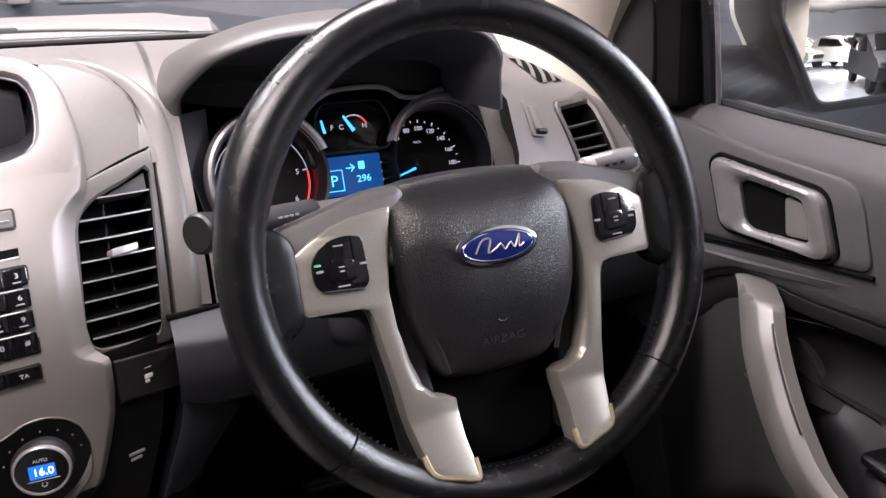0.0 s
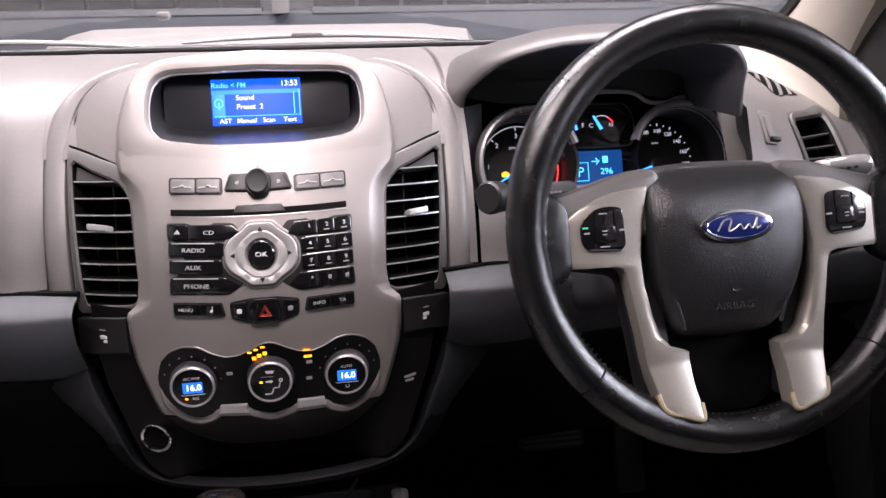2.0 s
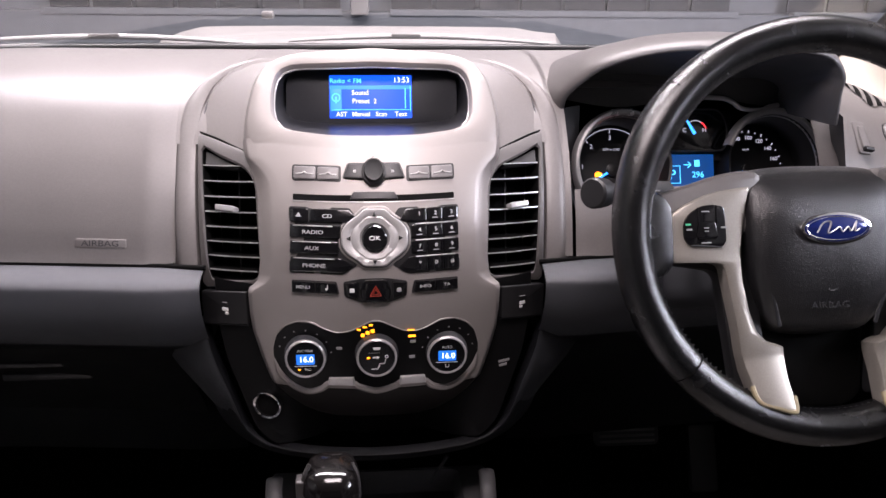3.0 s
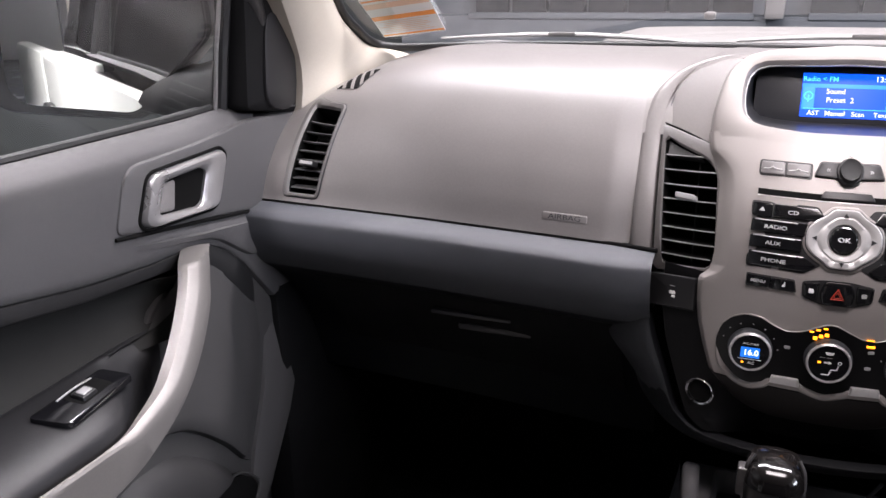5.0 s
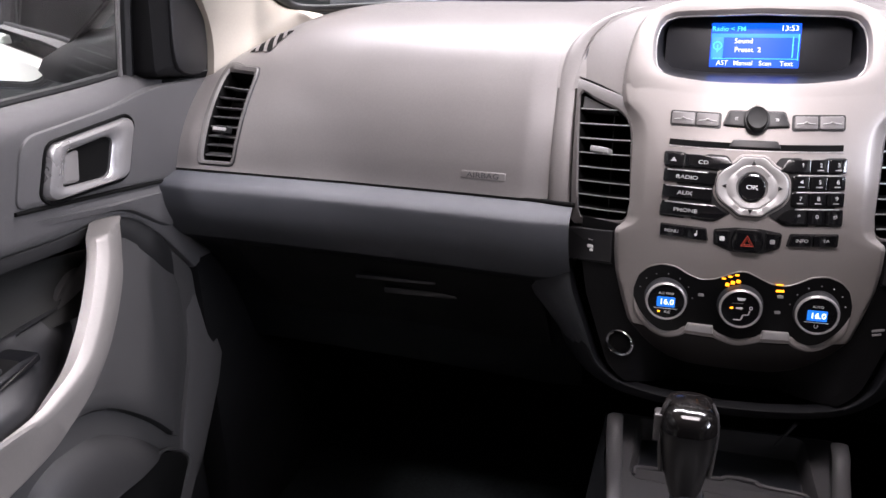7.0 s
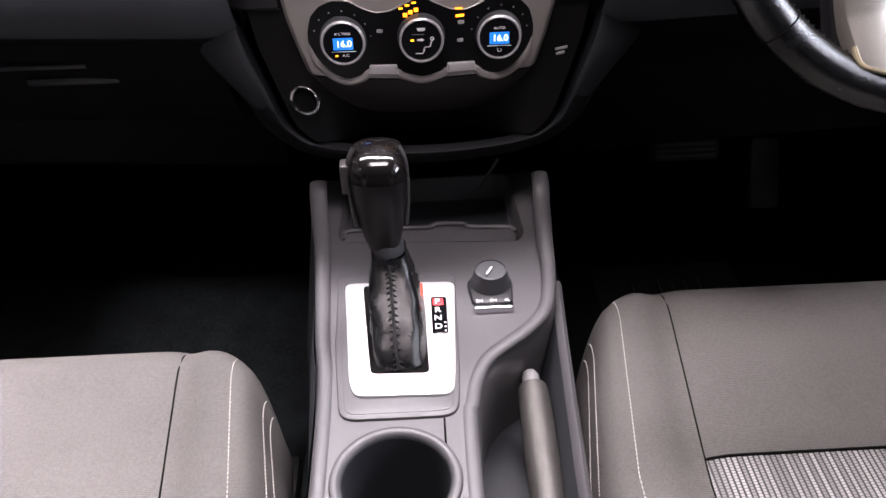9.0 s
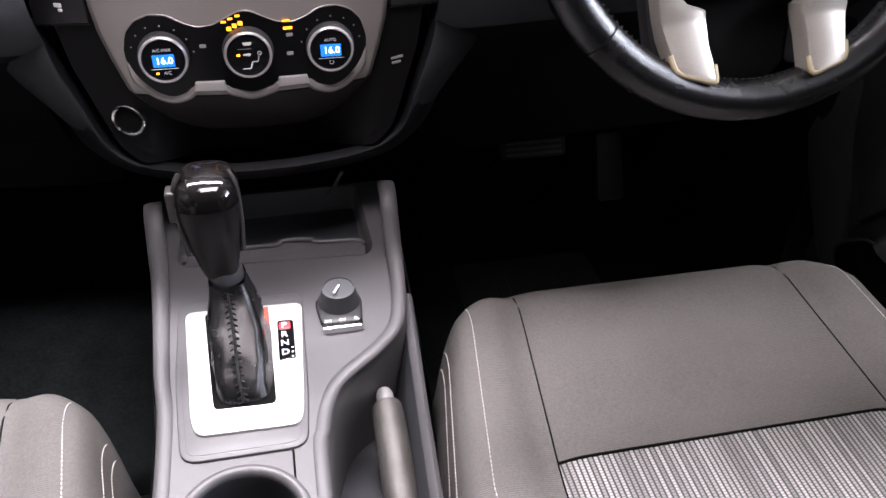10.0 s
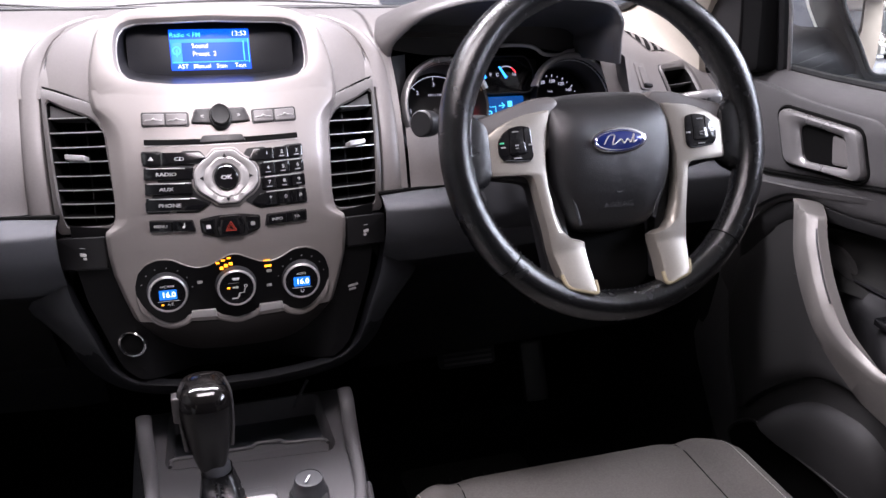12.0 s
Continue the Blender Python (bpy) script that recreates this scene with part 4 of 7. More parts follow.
        high = interp(x, ARCH_W[::-1], ARCH_Z[::-1]) if x < 0.203 else 0.664 - (x - 0.203) * 8
        cols.append([stk(s * x, low + (max(high, low + 0.001) - low) * t, -0.010) for t in np.linspace(0, 1, 14)])
    part("shoulder", loft(cols), DASH, pod)
part("brow", loft([[stk(x, z, -0.010) for x in np.linspace(-0.1, 0.1, 21)] for z in (0.722, 0.727, 0.7285)]), DASH, pod)
arch = [Vector((-interp(z, ARCH_Z, ARCH_W), z)) for z in zs] + [Vector((interp(z, ARCH_Z, ARCH_W), z)) for z in reversed(zs[:-1])]


def arch_row(dy, grow, flatten):
    out = []
    for p in arch:
        v = stk(p.x, p.y, -0.010)
        d = Vector((p.x, 0, max(0, p.y - 0.64) * 3)).normalized()
        v = v + d * grow + Vector((0, dy, 0))
        v.z = v.z * (1 - flatten) + min(v.z, 0.712) * flatten
        out.append(v)
    return out


part("sides", loft([arch_row(0, 0, 0), arch_row(0.006, 0.002, 0), arch_row(0.03, 0.003, 0.1), arch_row(0.10, 0.003, 0.6), arch_row(0.18, 0.0, 1.0)]), DASH, pod)
# raised grained band round the pod
for s in (-1, 1):
    run = [(stk(s * interp(z, ARCH_Z, ARCH_W), z, -0.010), 0.0) for z in np.linspace(0.500, 0.655, 10)]
    run += [(stk(s * x, z, -0.010) + Vector((0, d, 0)), q) for x, z, d, q in ((0.200, 0.675, 0.001, 0.12), (0.190, 0.693, 0.006, 0.35), (0.170, 0.708, 0.016, 0.6), (0.140, 0.716, 0.036, 0.8), (0.10, 0.718, 0.062, 0.95), (0.05, 0.717, 0.088, 1.0), (0.0, 0.716, 0.10, 1.0))]
    spine = curve([p for p, q in run], 4)
    turn = [interp(i / 4, range(len(run)), [q for p, q in run]) for i in range(len(spine))]
    rows = []
    for e, h in ((-0.002, -0.012), (0.0, -0.002), (0.0015, 0.0022), (0.005, 0.0034), (0.012, 0.0036), (0.018, 0.0028), (0.022, 0.0006), (0.026, -0.006), (0.031, -0.016)):
        row = []
        for p, q in zip(spine, turn):
            phi = radians(78) * q
            wide = 1 - 0.45 * q
            row.append(p + Vector((s * math.cos(phi), 0.25 * math.sin(phi), 0.35 * math.sin(phi))) * e * wide + Vector((0, -0.92 + 0.8 * q, 0.40 + 0.55 * q)) * h)
        rows.append(row)
    part("band", loft(rows), DASH, pod, "raised band round the pod")
    part("groove", tube([p + Vector((-s * 0.003 * (1 - q), -0.0005, 0.0006 - 0.003 * q)) for p, q in zip(spine, turn)], 0.0011, 6), DASH_DARK, pod)
    # fine joint above the vents
    part("joint", tube(curve([stk(s * x, z, -0.0088) for x, z in ((0.205, 0.646), (0.180, 0.641), (0.146, 0.631))], 4), 0.0014, 6), DEEP_BLACK, pod)

# black lower panel that runs down to the tunnel
LOWZ = (0.2955, 0.2975, 0.302, 0.312, 0.322, 0.357, 0.401, 0.44, 0.495)
LOWW = (0.090, 0.113, 0.133, 0.148, 0.156, 0.170, 0.187, 0.1945, 0.196)
knee = thing("console_panel", "black panel under the stack that runs down to the tunnel", "panel", (0, 0, 0.3))
part("face", loft([[stk(t * interp(z, LOWZ, LOWW), z, -0.006 - 0.052 * max(0.0, min(1.0, (0.388 - z) / 0.05)) ** 1.2 * max(0.0, min(1.0, (0.118 - abs(t) * interp(z, LOWZ, LOWW)) / 0.05)) - 0.02 * max(0, abs(t) - 0.94) / 0.06) for t in np.linspace(-1, 1, 29)] for z in [0.495 - 0.0073 * i for i in range(25)] + [0.3150, 0.3100, 0.3050, 0.3010, 0.2985, 0.2968, 0.2955]]), KNEE, knee)
# apron that sweeps round the black panel down to the tunnel, its shade in the colour
brim = curve([Vector((-x, z, 0)) for x, z in ((0.1975, 0.445), (0.190, 0.401), (0.1725, 0.357), (0.1590, 0.322), (0.1500, 0.3105), (0.1340, 0.3005), (0.1100, 0.2955), (0.06, 0.2945))] + [Vector((x, z, 0)) for x, z in ((0.0, 0.2942), (0.06, 0.2945), (0.1100, 0.2955), (0.1340, 0.3005), (0.1500, 0.3105), (0.1590, 0.322), (0.1725, 0.357), (0.190, 0.401), (0.1975, 0.445))], 5)
away = [Vector((-(q - p).y, (q - p).x)).normalized() * -1 for p, q in zip([brim[0]] + brim, brim[1:] + [brim[-1]])]
away = [d if (d.y < 0 or abs(p.x) > 0.15) and d.x * p.x >= -1e-6 else -d for d, p in zip(away, brim)]
rows = []
for out, back in ((-0.002, 0.012), (0.0, 0.003), (0.0015, 0.0005), (0.004, 0.0015), (0.012, 0.009), (0.026, 0.026), (0.042, 0.050), (0.056, 0.085), (0.066, 0.15)):
    rows.append([stk(p.x, p.y, -0.006) + Vector((d.x * out, back, d.y * out)) for p, d in zip(brim, away)])
# lower dash plastic darkened, so the cheek's fade into shade is in its colour
CHEEK = mat("darkened_dash_plastic", (0.024, 0.026, 0.031), 0.5, grain=0.4, cell=700, kind="leather", vary=0.08)
for s in (-1, 1):
    pick = [i for i, p in enumerate(brim) if p.x * s > 0.125]
    rows_c = []
    for out, back in ((0.0015, 0.004), (0.003, 0.0), (0.006, 0.0005), (0.015, 0.006), (0.030, 0.016), (0.048, 0.030), (0.066, 0.050), (0.082, 0.080), (0.094, 0.12)):
        rows_c.append([stk(brim[i].x, brim[i].y, -0.006) + Vector((s * out * max(0.12, min(1.0, (brim[i].y - 0.290) / 0.09)), back, -out * 0.55 * max(0.0, min(1.0, (0.40 - brim[i].y) / 0.09)))) for i in pick])
    part("cheek", loft(rows_c), CHEEK, knee, "cheek beside the black panel, dash plastic darkened for shade")
part("apron", loft(rows), LOWER_SHADED, knee, "grained apron sweeping round the black panel, blackened for its shade")
part("key_mark", join(slab(rect(0.150, 0.392, 0.014, 0.003, 0.001), stk, -0.006, -0.0052, 0.0003), slab(rect(0.149, 0.387, 0.010, 0.003, 0.001), stk, -0.006, -0.0052, 0.0003)), DIM, knee)
sock = thing("power_socket", "round power socket with a chrome ring in the black panel", "socket", tuple(stk(-0.127, 0.350)))
kf = lambda u, v, n: stk(-0.127 + u, 0.350 + v, n)
part("ring", lathe([(0.0165, -0.008), (0.0165, -0.002), (0.0155, -0.001), (0.0135, -0.002), (0.0130, -0.010)], kf, 32, cap=False), CHROME, sock)
part("bore", lathe([(0.0132, -0.0025), (0.0125, -0.0045), (0.001, -0.0045)], kf, 32), DEEP_BLACK, sock)

# silver fascia: a hood round the screen, and the shaped plate below it
fascia = thing("stack_fascia", "silver painted fascia with screen hood and radio keys", "fascia", (0, 0.05, 0.5))
OUT = [(-0.132, 0.620), (0.132, 0.620), (0.1455, 0.640), (0.1445, 0.662), (0.135, 0.700), (0.118, 0.717), (0.092, 0.726), (0.0, 0.733), (-0.092, 0.726), (-0.118, 0.717), (-0.135, 0.700), (-0.1445, 0.662), (-0.1455, 0.640)]
INN = [(-0.098, 0.6520), (-0.05, 0.6480), (0.05, 0.6480), (0.098, 0.6520), (0.1105, 0.662), (0.1128, 0.688), (0.108, 0.706), (0.092, 0.7130), (0.0, 0.7165), (-0.092, 0.7130), (-0.108, 0.706), (-0.1128, 0.688), (-0.1105, 0.662)]
outer, inner = rounded(OUT, [0.004, 0.004] + [0.02] * 11, 4), rounded(INN, 0.012, 4)

def hood_skin(u, v, n):
    k = max(0.0, min(1.0, (v - 0.626) / 0.022))
    k = k * k * (3 - 2 * k)
    return stk(u, v, 0.0026 + (n - 0.0026) * k)


part("screen_hood", ring(outer, inner, hood_skin, [(0, -0.016), (0.0, -0.002), (0.06, 0.003), (0.2, 0.006), (0.7, 0.006), (0.93, 0.0045), (1.0, 0.001), (1.0, -0.006)], 96), SILVER, fascia)
part("screen_edge", tube([stk(p.x, p.y, -0.0035) for p in around(inner, 72)], 0.0011, 8, closed=True), BRIGHT, fascia, "bright edge of the screen recess")


def recess(u, v, n):
    return stk(u, v, n)


tunnel = []
for sc, d in ((1.0, -0.005), (0.985, 0.012), (0.95, 0.035), (0.92, 0.062)):
    tunnel.append([stk(p.x * sc, 0.680 + (p.y - 0.680) * sc, -0.005) + Vector((0, max(d, 0) + (0.0 if d < 0 else 0.35 * (0.680 - p.y)), 0)) for p in around(inner, 72)])
tb = loft(tunnel, closed=True)
tb.verts.ensure_lookup_table()
tb.faces.new(tb.verts[-72:])
part("screen_recess", tb, SCREENBLACK, fascia, "glossy black recess round the screen")
Z2 = (0.330, 0.336, 0.346, 0.360, 0.378, 0.395, 0.412, 0.44, 0.463, 0.486, 0.491, 0.4945, 0.499, 0.507, 0.52, 0.585, 0.595, 0.604, 0.614, 0.622, 0.640)
W2 = (0.055, 0.080, 0.096, 0.108, 0.117, 0.123, 0.129, 0.137, 0.140, 0.1405, 0.1395, 0.1360, 0.1325, 0.1295, 0.1280, 0.1300, 0.1312, 0.1340, 0.1390, 0.1430, 0.1460)
zz = sorted(set([float(z) for z in np.linspace(0.330, 0.640, 78)] + list(Z2)), reverse=True)
ZF = (0.330, 0.352, 0.385, 0.44, 0.488, 0.493, 0.499, 0.506, 0.53, 0.585, 0.602, 0.610, 0.616, 0.622, 0.634)
WF = (0.93, 0.93, 0.93, 0.94, 0.94, 0.925, 0.88, 0.845, 0.835, 0.835, 0.84, 0.86, 0.90, 0.94, 0.95)


def plate_row(z):
    """One level of the fascia: a front face that falls away to the vents on both sides."""
    w, k = interp(z, Z2, W2), interp(z, ZF, WF)
    fall = 0.011 if 0.498 < z < 0.616 else interp(z, (0.488, 0.498, 0.616, 0.628), (0.006, 0.011, 0.011, 0.006))
    under = 0.036 * max(0.0, (0.3845 - z) / 0.054) ** 1.05
    half = [k * i / 9 for i in range(10)] + [k + (1 - k) * q for q in (0.12, 0.3, 0.55, 0.8, 1.0)]
    sink = lambda t: 0.0 if t <= k else fall * (1 - math.cos(math.pi * 0.5 * (t - k) / (1 - k))) ** 0.8
    return [stk(t * w, z, 0.004 - sink(abs(t)) - under) for t in [-q for q in half[:0:-1]] + half]


part("plate", loft([plate_row(z) for z in zz if z > 0.3785]), SILVER, fascia)
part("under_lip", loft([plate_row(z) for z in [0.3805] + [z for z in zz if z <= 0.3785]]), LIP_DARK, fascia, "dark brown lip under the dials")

# blue screen
scr = thing("radio_display", "lit blue radio display showing station and clock", "display", tuple(stk(0, 0.675, -0.05)))
CO, NO = Vector((-0.0005, 0.150, 0.6755)), Vector((0, -0.94, 0.34))


def dsp(u, v, n):
    return CO + Vector((u, 0, 0)) + Vector((0, 0.34, 0.94)) * v + NO * n


part("glass", slab(rect(0, 0.0, 0.202, 0.066, 0.018), dsp, -0.002, 0.0, 0.0005), SCREENBLACK, scr)
part("screen", slab(rect(-0.0015, 0.002, 0.0975, 0.0510, 0.001), dsp, -0.001, 0.0008, 0.0002), BLUE_LCD, scr, "lit blue screen")
LIGHTBLUE = glow("pale_blue_bar", (0.02, 0.28, 1.0), 1.7)
part("menu_bar", slab(rect(-0.0015, 0.013, 0.0965, 0.0045, 0.0003), dsp, 0.0007, 0.0010, 0.0001), LIGHTBLUE, scr)
part("side_bar", slab(rect(-0.0425, -0.002, 0.013, 0.026, 0.0003), dsp, 0.0007, 0.0010, 0.0001), LIGHTBLUE, scr)
part("scroll_bar", slab(rect(0.0395, 0.0, 0.0012, 0.024, 0.0003), dsp, 0.0009, 0.0012, 0.0001), CYAN, scr)
part("edge_bar", slab(rect(0.0455, 0.0, 0.001, 0.030, 0.0003), dsp, 0.0009, 0.0012, 0.0001), CYAN, scr)
part("aerial_mark", tube([dsp(-0.0425 + 0.0045 * math.cos(a), 0.001 + 0.0045 * math.sin(a), 0.0012) for a in np.linspace(0, 6.28, 20, endpoint=False)], 0.0006, 5, closed=True), CYAN, scr)
part("aerial_mark", tube([dsp(-0.0425, 0.002, 0.0012), dsp(-0.0425, -0.006, 0.0012)], 0.0006, 5), CYAN, scr)
for words, u, v, h, mm in (("Radio < FM", -0.031, 0.0205, 0.0080, CYAN), ("13:53", 0.035, 0.0215, 0.0088, WHITEGLOW), ("Sound", -0.014, 0.0065, 0.0080, WHITEGLOW), ("Preset  2", -0.009, -0.0035, 0.0080, WHITEGLOW),
                           ("AST", -0.036, -0.0190, 0.0075, WHITEGLOW), ("Manual", -0.013, -0.0190, 0.0075, WHITEGLOW), ("Scan", 0.011, -0.0190, 0.0075, WHITEGLOW), ("Text", 0.034, -0.0190, 0.0075, WHITEGLOW)):
    writing(words, h, frame_at(dsp, u, v, 0.0013), mm, scr, "caption", 0.00003)
part("key_line", slab(rect(-0.0015, -0.0135, 0.092, 0.0006, 0.0001), dsp, 0.0009, 0.0012, 0.0001), CYAN, scr)


# radio keys
def key(outline, words="", h=0.006, up=0.0075, material=GLOSS, at=None, group="keys of the radio", bar=None, name="radio_key", label="black radio key with white lettering", b=0.0012, wide=1.15):
    c = sum((Vector(p).to_2d() for p in outline), Vector((0, 0))) / len(outline)
    k = thing(name, label, "button", tuple(stk(c.x, c.y, 0.004)), group)
    part("cap", slab(outline, stk, 0.002, up, b), material, k)
    if words:
        u, v = at or c
        writing(words, h, frame_at(stk, u, v, up + 0.0003), PRINT, k, "lettering", 0.0001, wide)
    if bar:
        part("bar", slab(bar, stk, up - 0.0005, up + 0.0012, 0.0006), BRIGHT, k)
    return k


for s in (-1, 1):
    for u, w in ((0.0735, 0.025), (0.0485, 0.024)):
        c = s * u
        k = key(rounded([(c - w / 2 + 0.0006, 0.6045), (c + w / 2 - 0.0006, 0.6045), (c + w / 2 - 0.0006, 0.6165), (c - w / 2 + 0.0006, 0.6165)], 0.002), name="menu_key", material=KEYGREY, label="grey key with a raised fold", up=0.0065)
        part("fold", tube([stk(c + a, 0.6090 + b, 0.0068) for a, b in ((-0.009, 0), (-0.003, 0.0005), (0, 0.0022), (0.003, 0.0005), (0.009, 0))], 0.0007, 6), BRIGHT, k)
    part("gap", plaque(rect(s * 0.061, 0.6105, 0.0525, 0.0150, 0.003), stk, 0.003, 0.0046), BLACK, fascia)
    key(rounded([(s * 0.0325, 0.6062), (s * 0.0105, 0.6052), (s * 0.0105, 0.6200), (s * 0.0270, 0.6192)], 0.002), "\u00ab" if s < 0 else "\u00bb", 0.007, material=BLACK, name="skip_key", label="black skip key beside the volume knob")
part("gap", plaque(rounded([(-0.034, 0.606), (0.034, 0.606), (0.028, 0.621), (-0.028, 0.621)], 0.003), stk, 0.003, 0.0046), BLACK, fascia)
vol = thing("volume_knob", "round black rubber volume knob", "knob", tuple(stk(0, 0.611)))
vf = lambda u, v, n: stk(u, 0.6115 + v, n)
part("skirt", lathe([(0.0125, 0.003), (0.0125, 0.009), (0.0115, 0.010)], vf, 32), BLACK, vol)
part("cap", lathe([(0.0108, 0.008), (0.0104, 0.0145), (0.0094, 0.0160), (0.0082, 0.0152), (0.001, 0.0150)], vf, 32), RUBBER, vol)
lone("key_lamp", slab(disc(0, 0.6285, 0.0018, 14), stk, 0.003, 0.0048, 0.0006), WHITE, "tiny white dot above the volume knob", "lamp")
# disc slot
slot = thing("disc_slot", "long black slot for discs with a raised middle flap", "slot", tuple(stk(0, 0.589)))
part("mouth", loft([[stk(x, z, n) for x in np.linspace(-0.086, 0.086, 25)] for z, n in ((0.5850, 0.002), (0.5850, 0.0050), (0.5905, 0.0050), (0.5905, 0.002))]), DEEP_BLACK, slot)
part("flap", slab(rounded([(-0.026, 0.5858), (0.026, 0.5858), (0.022, 0.5935), (-0.022, 0.5935)], 0.002), stk, 0.002, 0.0068, 0.0012), BLACK, slot)
part("lip", tube([stk(-0.086, 0.5840, 0.0040), stk(-0.04, 0.5840, 0.0040), stk(0, 0.5840, 0.0040), stk(0.04, 0.5840, 0.0040), stk(0.086, 0.5840, 0.0040)], 0.0010, 6), BRIGHT, slot)

LK = [(0.5770, 0.5635), (0.5615, 0.5480), (0.5460, 0.5325), (0.5300, 0.5145)]
part("gap", plaque(rounded([(-0.0905, 0.5135), (-0.034, 0.5135), (-0.018, 0.523), (-0.030, 0.534), (-0.036, 0.556), (-0.017, 0.567), (-0.026, 0.5785), (-0.0905, 0.5785)], 0.003), stk, 0.003, 0.0048), BLACK, fascia)
part("gap", plaque(rounded([(0.0905, 0.5135), (0.034, 0.5135), (0.018, 0.523), (0.030, 0.534), (0.036, 0.556), (0.017, 0.567), (0.026, 0.5785), (0.0905, 0.5785)], 0.003), stk, 0.003, 0.0048), BLACK, fascia)
key(rounded([(-0.0895, LK[0][1]), (-0.070, LK[0][1]), (-0.0695, LK[0][0]), (-0.0885, LK[0][0])], 0.002), "\u25b2", 0.006, name="eject_key", label="black eject key with a white arrow")
for words, (z1, z0), pts in (("CD", LK[0], (-0.0685, -0.026, -0.020, -0.027)), ("RADIO", LK[1], (-0.0892, -0.036, -0.036, -0.034)), ("AUX", LK[2], (-0.0892, -0.038, -0.038, -0.038)), ("PHONE", LK[3], (-0.0892, -0.034, -0.022, -0.035))):
    a, b, c, d = pts
    z0 += 0.0006
    mz = (z0 + z1) / 2
    key(rounded([(a, z0), (b, z0), (c, mz), (d, z1), (a + 0.0006, z1)], 0.002), words, 0.0058, at=((a + b) / 2 - 0.002, mz - 0.0007), bar=None if words == "CD" else rect((a + b) / 2 - 0.002, z1 - 0.0012, abs(b - a) * 0.78, 0.0011, 0.0003), wide=1.3)
NUMBERS = (("1", "2", "3"), ("4", "5", "6"), ("7", "8", "9"), ("*", "0", "#"))
for r, row in enumerate(NUMBERS):
    z1, z0 = LK[r]
    z0 += 0.0006
    for c, w in enumerate(row):
        x0 = 0.0385 + 0.0172 * c if r in (1, 2) else 0.0385 + 0.0172 * c
        x1 = x0 + 0.0164
        if c == 0 and r in (0, 3):
            x0 = 0.026 if r == 0 else 0.0255
        pts = [(x0, z0), (x1, z0), (x1, z1), (x0, z1)]
        if c == 0 and r == 0:
            pts = [(x0, z0 + 0.002), (x0 + 0.006, z0), (x1, z0), (x1, z1), (x0 + 0.007, z1)]
        if c == 0 and r == 3:
            pts = [(x0, (z0 + z1) / 2 - 0.002), (x0 + 0.010, z0), (x1, z0), (x1, z1), (x0 + 0.010, z1)]
        k = key(rounded(pts, 0.0015), w, 0.0058, at=(x1 - 0.0075, (z0 + z1) / 2 + 0.0008), name="number_key", label="black number key with a white figure", group="number keys of the radio")
        if r in (1, 2, 0) and w not in "1":
            part("bar", slab(rect(x1 - 0.0078, z0 + 0.0028, 0.006, 0.0011, 0.0003), stk, 0.0074, 0.0078, 0.0001), DIM, k)
    if r:
        part("bright_bar", slab(rect(0.064, z1 + 0.0002, 0.042, 0.0012, 0.0003), stk, 0.0065, 0.0086, 0.0006), BRIGHT, fascia)
# selector round the OK key
sel = thing("selector_pad", "eight-sided silver selector pad round the OK key", "button", tuple(stk(0, 0.549)))
OCT = [(-0.012, 0.5205), (0.012, 0.5205), (0.018, 0.526), (0.030, 0.533), (0.036, 0.541), (0.036, 0.557), (0.030, 0.565), (0.018, 0.572), (0.012, 0.5785), (-0.012, 0.5785), (-0.018, 0.572), (-0.030, 0.565), (-0.036, 0.557), (-0.036, 0.541), (-0.030, 0.533), (-0.018, 0.526)]
octo = rounded(OCT, 0.005, 3)
part("collar", slab(inset(octo, -0.0022), stk, 0.003, 0.0065, 0.002), SILVER, sel)
part("groove", slab(octo, stk, 0.004, 0.0069, 0.0006), DASH_DARK, sel)
mid_ring = disc(0, 0.5490, 0.0135, 40)
part("pad", ring(inset(octo, 0.0012), mid_ring, stk, [(0, 0.004), (0.0, 0.0085), (0.08, 0.0102), (0.40, 0.0100), (0.46, 0.0092), (0.52, 0.0092), (0.58, 0.0098), (0.9, 0.0088), (1.0, 0.006)], 80), SELECT, sel)
part("ok_key", lathe([(0.0128, 0.004), (0.0126, 0.0092), (0.0112, 0.0104), (0.006, 0.0098), (0.001, 0.0096)], lambda u, v, n: stk(u, 0.549 + v, n), 36), GLOSS, sel)
writing("OK", 0.0066, frame_at(stk, 0, 0.549, 0.0108), WHITE, sel, "lettering", 0.0001, 1.25)
for a in range(4):
    t = radians(90 * a)
    cx, cz = 0.0265 * math.cos(t), 0.549 + 0.0225 * math.sin(t)
    part("arrow_mark", slab([Vector((cx + 0.0028 * math.cos(t + q), cz + 0.0028 * math.sin(t + q))) for q in (0, 2.2, 4.08)], stk, 0.0085, 0.0108, 0.0002), BLACK, sel)
# row beneath
for x0, x1, w, sh in ((-0.0875, -0.0640, "MENU", 0), (-0.0632, -0.0385, "\u266b", 1), (0.0405, 0.0632, "INFO", 2), (0.0640, 0.0875, "TA", 0)):
    z0, z1 = 0.4935, 0.5055
    pts = [(x0, z0), (x1, z0), (x1 - (0.003 if sh == 1 else 0), z1), (x0 + (0.003 if sh == 2 else 0), z1)]
    key(rounded(pts, 0.002), w if w != "\u266b" else "", 0.0046, name="menu_key", label="black key under the selector", wide=1.2)
    if sh == 1:
        n1 = thing("note_mark", "white music note printed on a key", "mark", tuple(stk(-0.051, 0.5, 0.008)))
        part("stem", slab(rect(-0.0500, 0.5005, 0.0008, 0.005, 0.0002), stk, 0.0070, 0.0078, 0.0001), WHITE, n1)
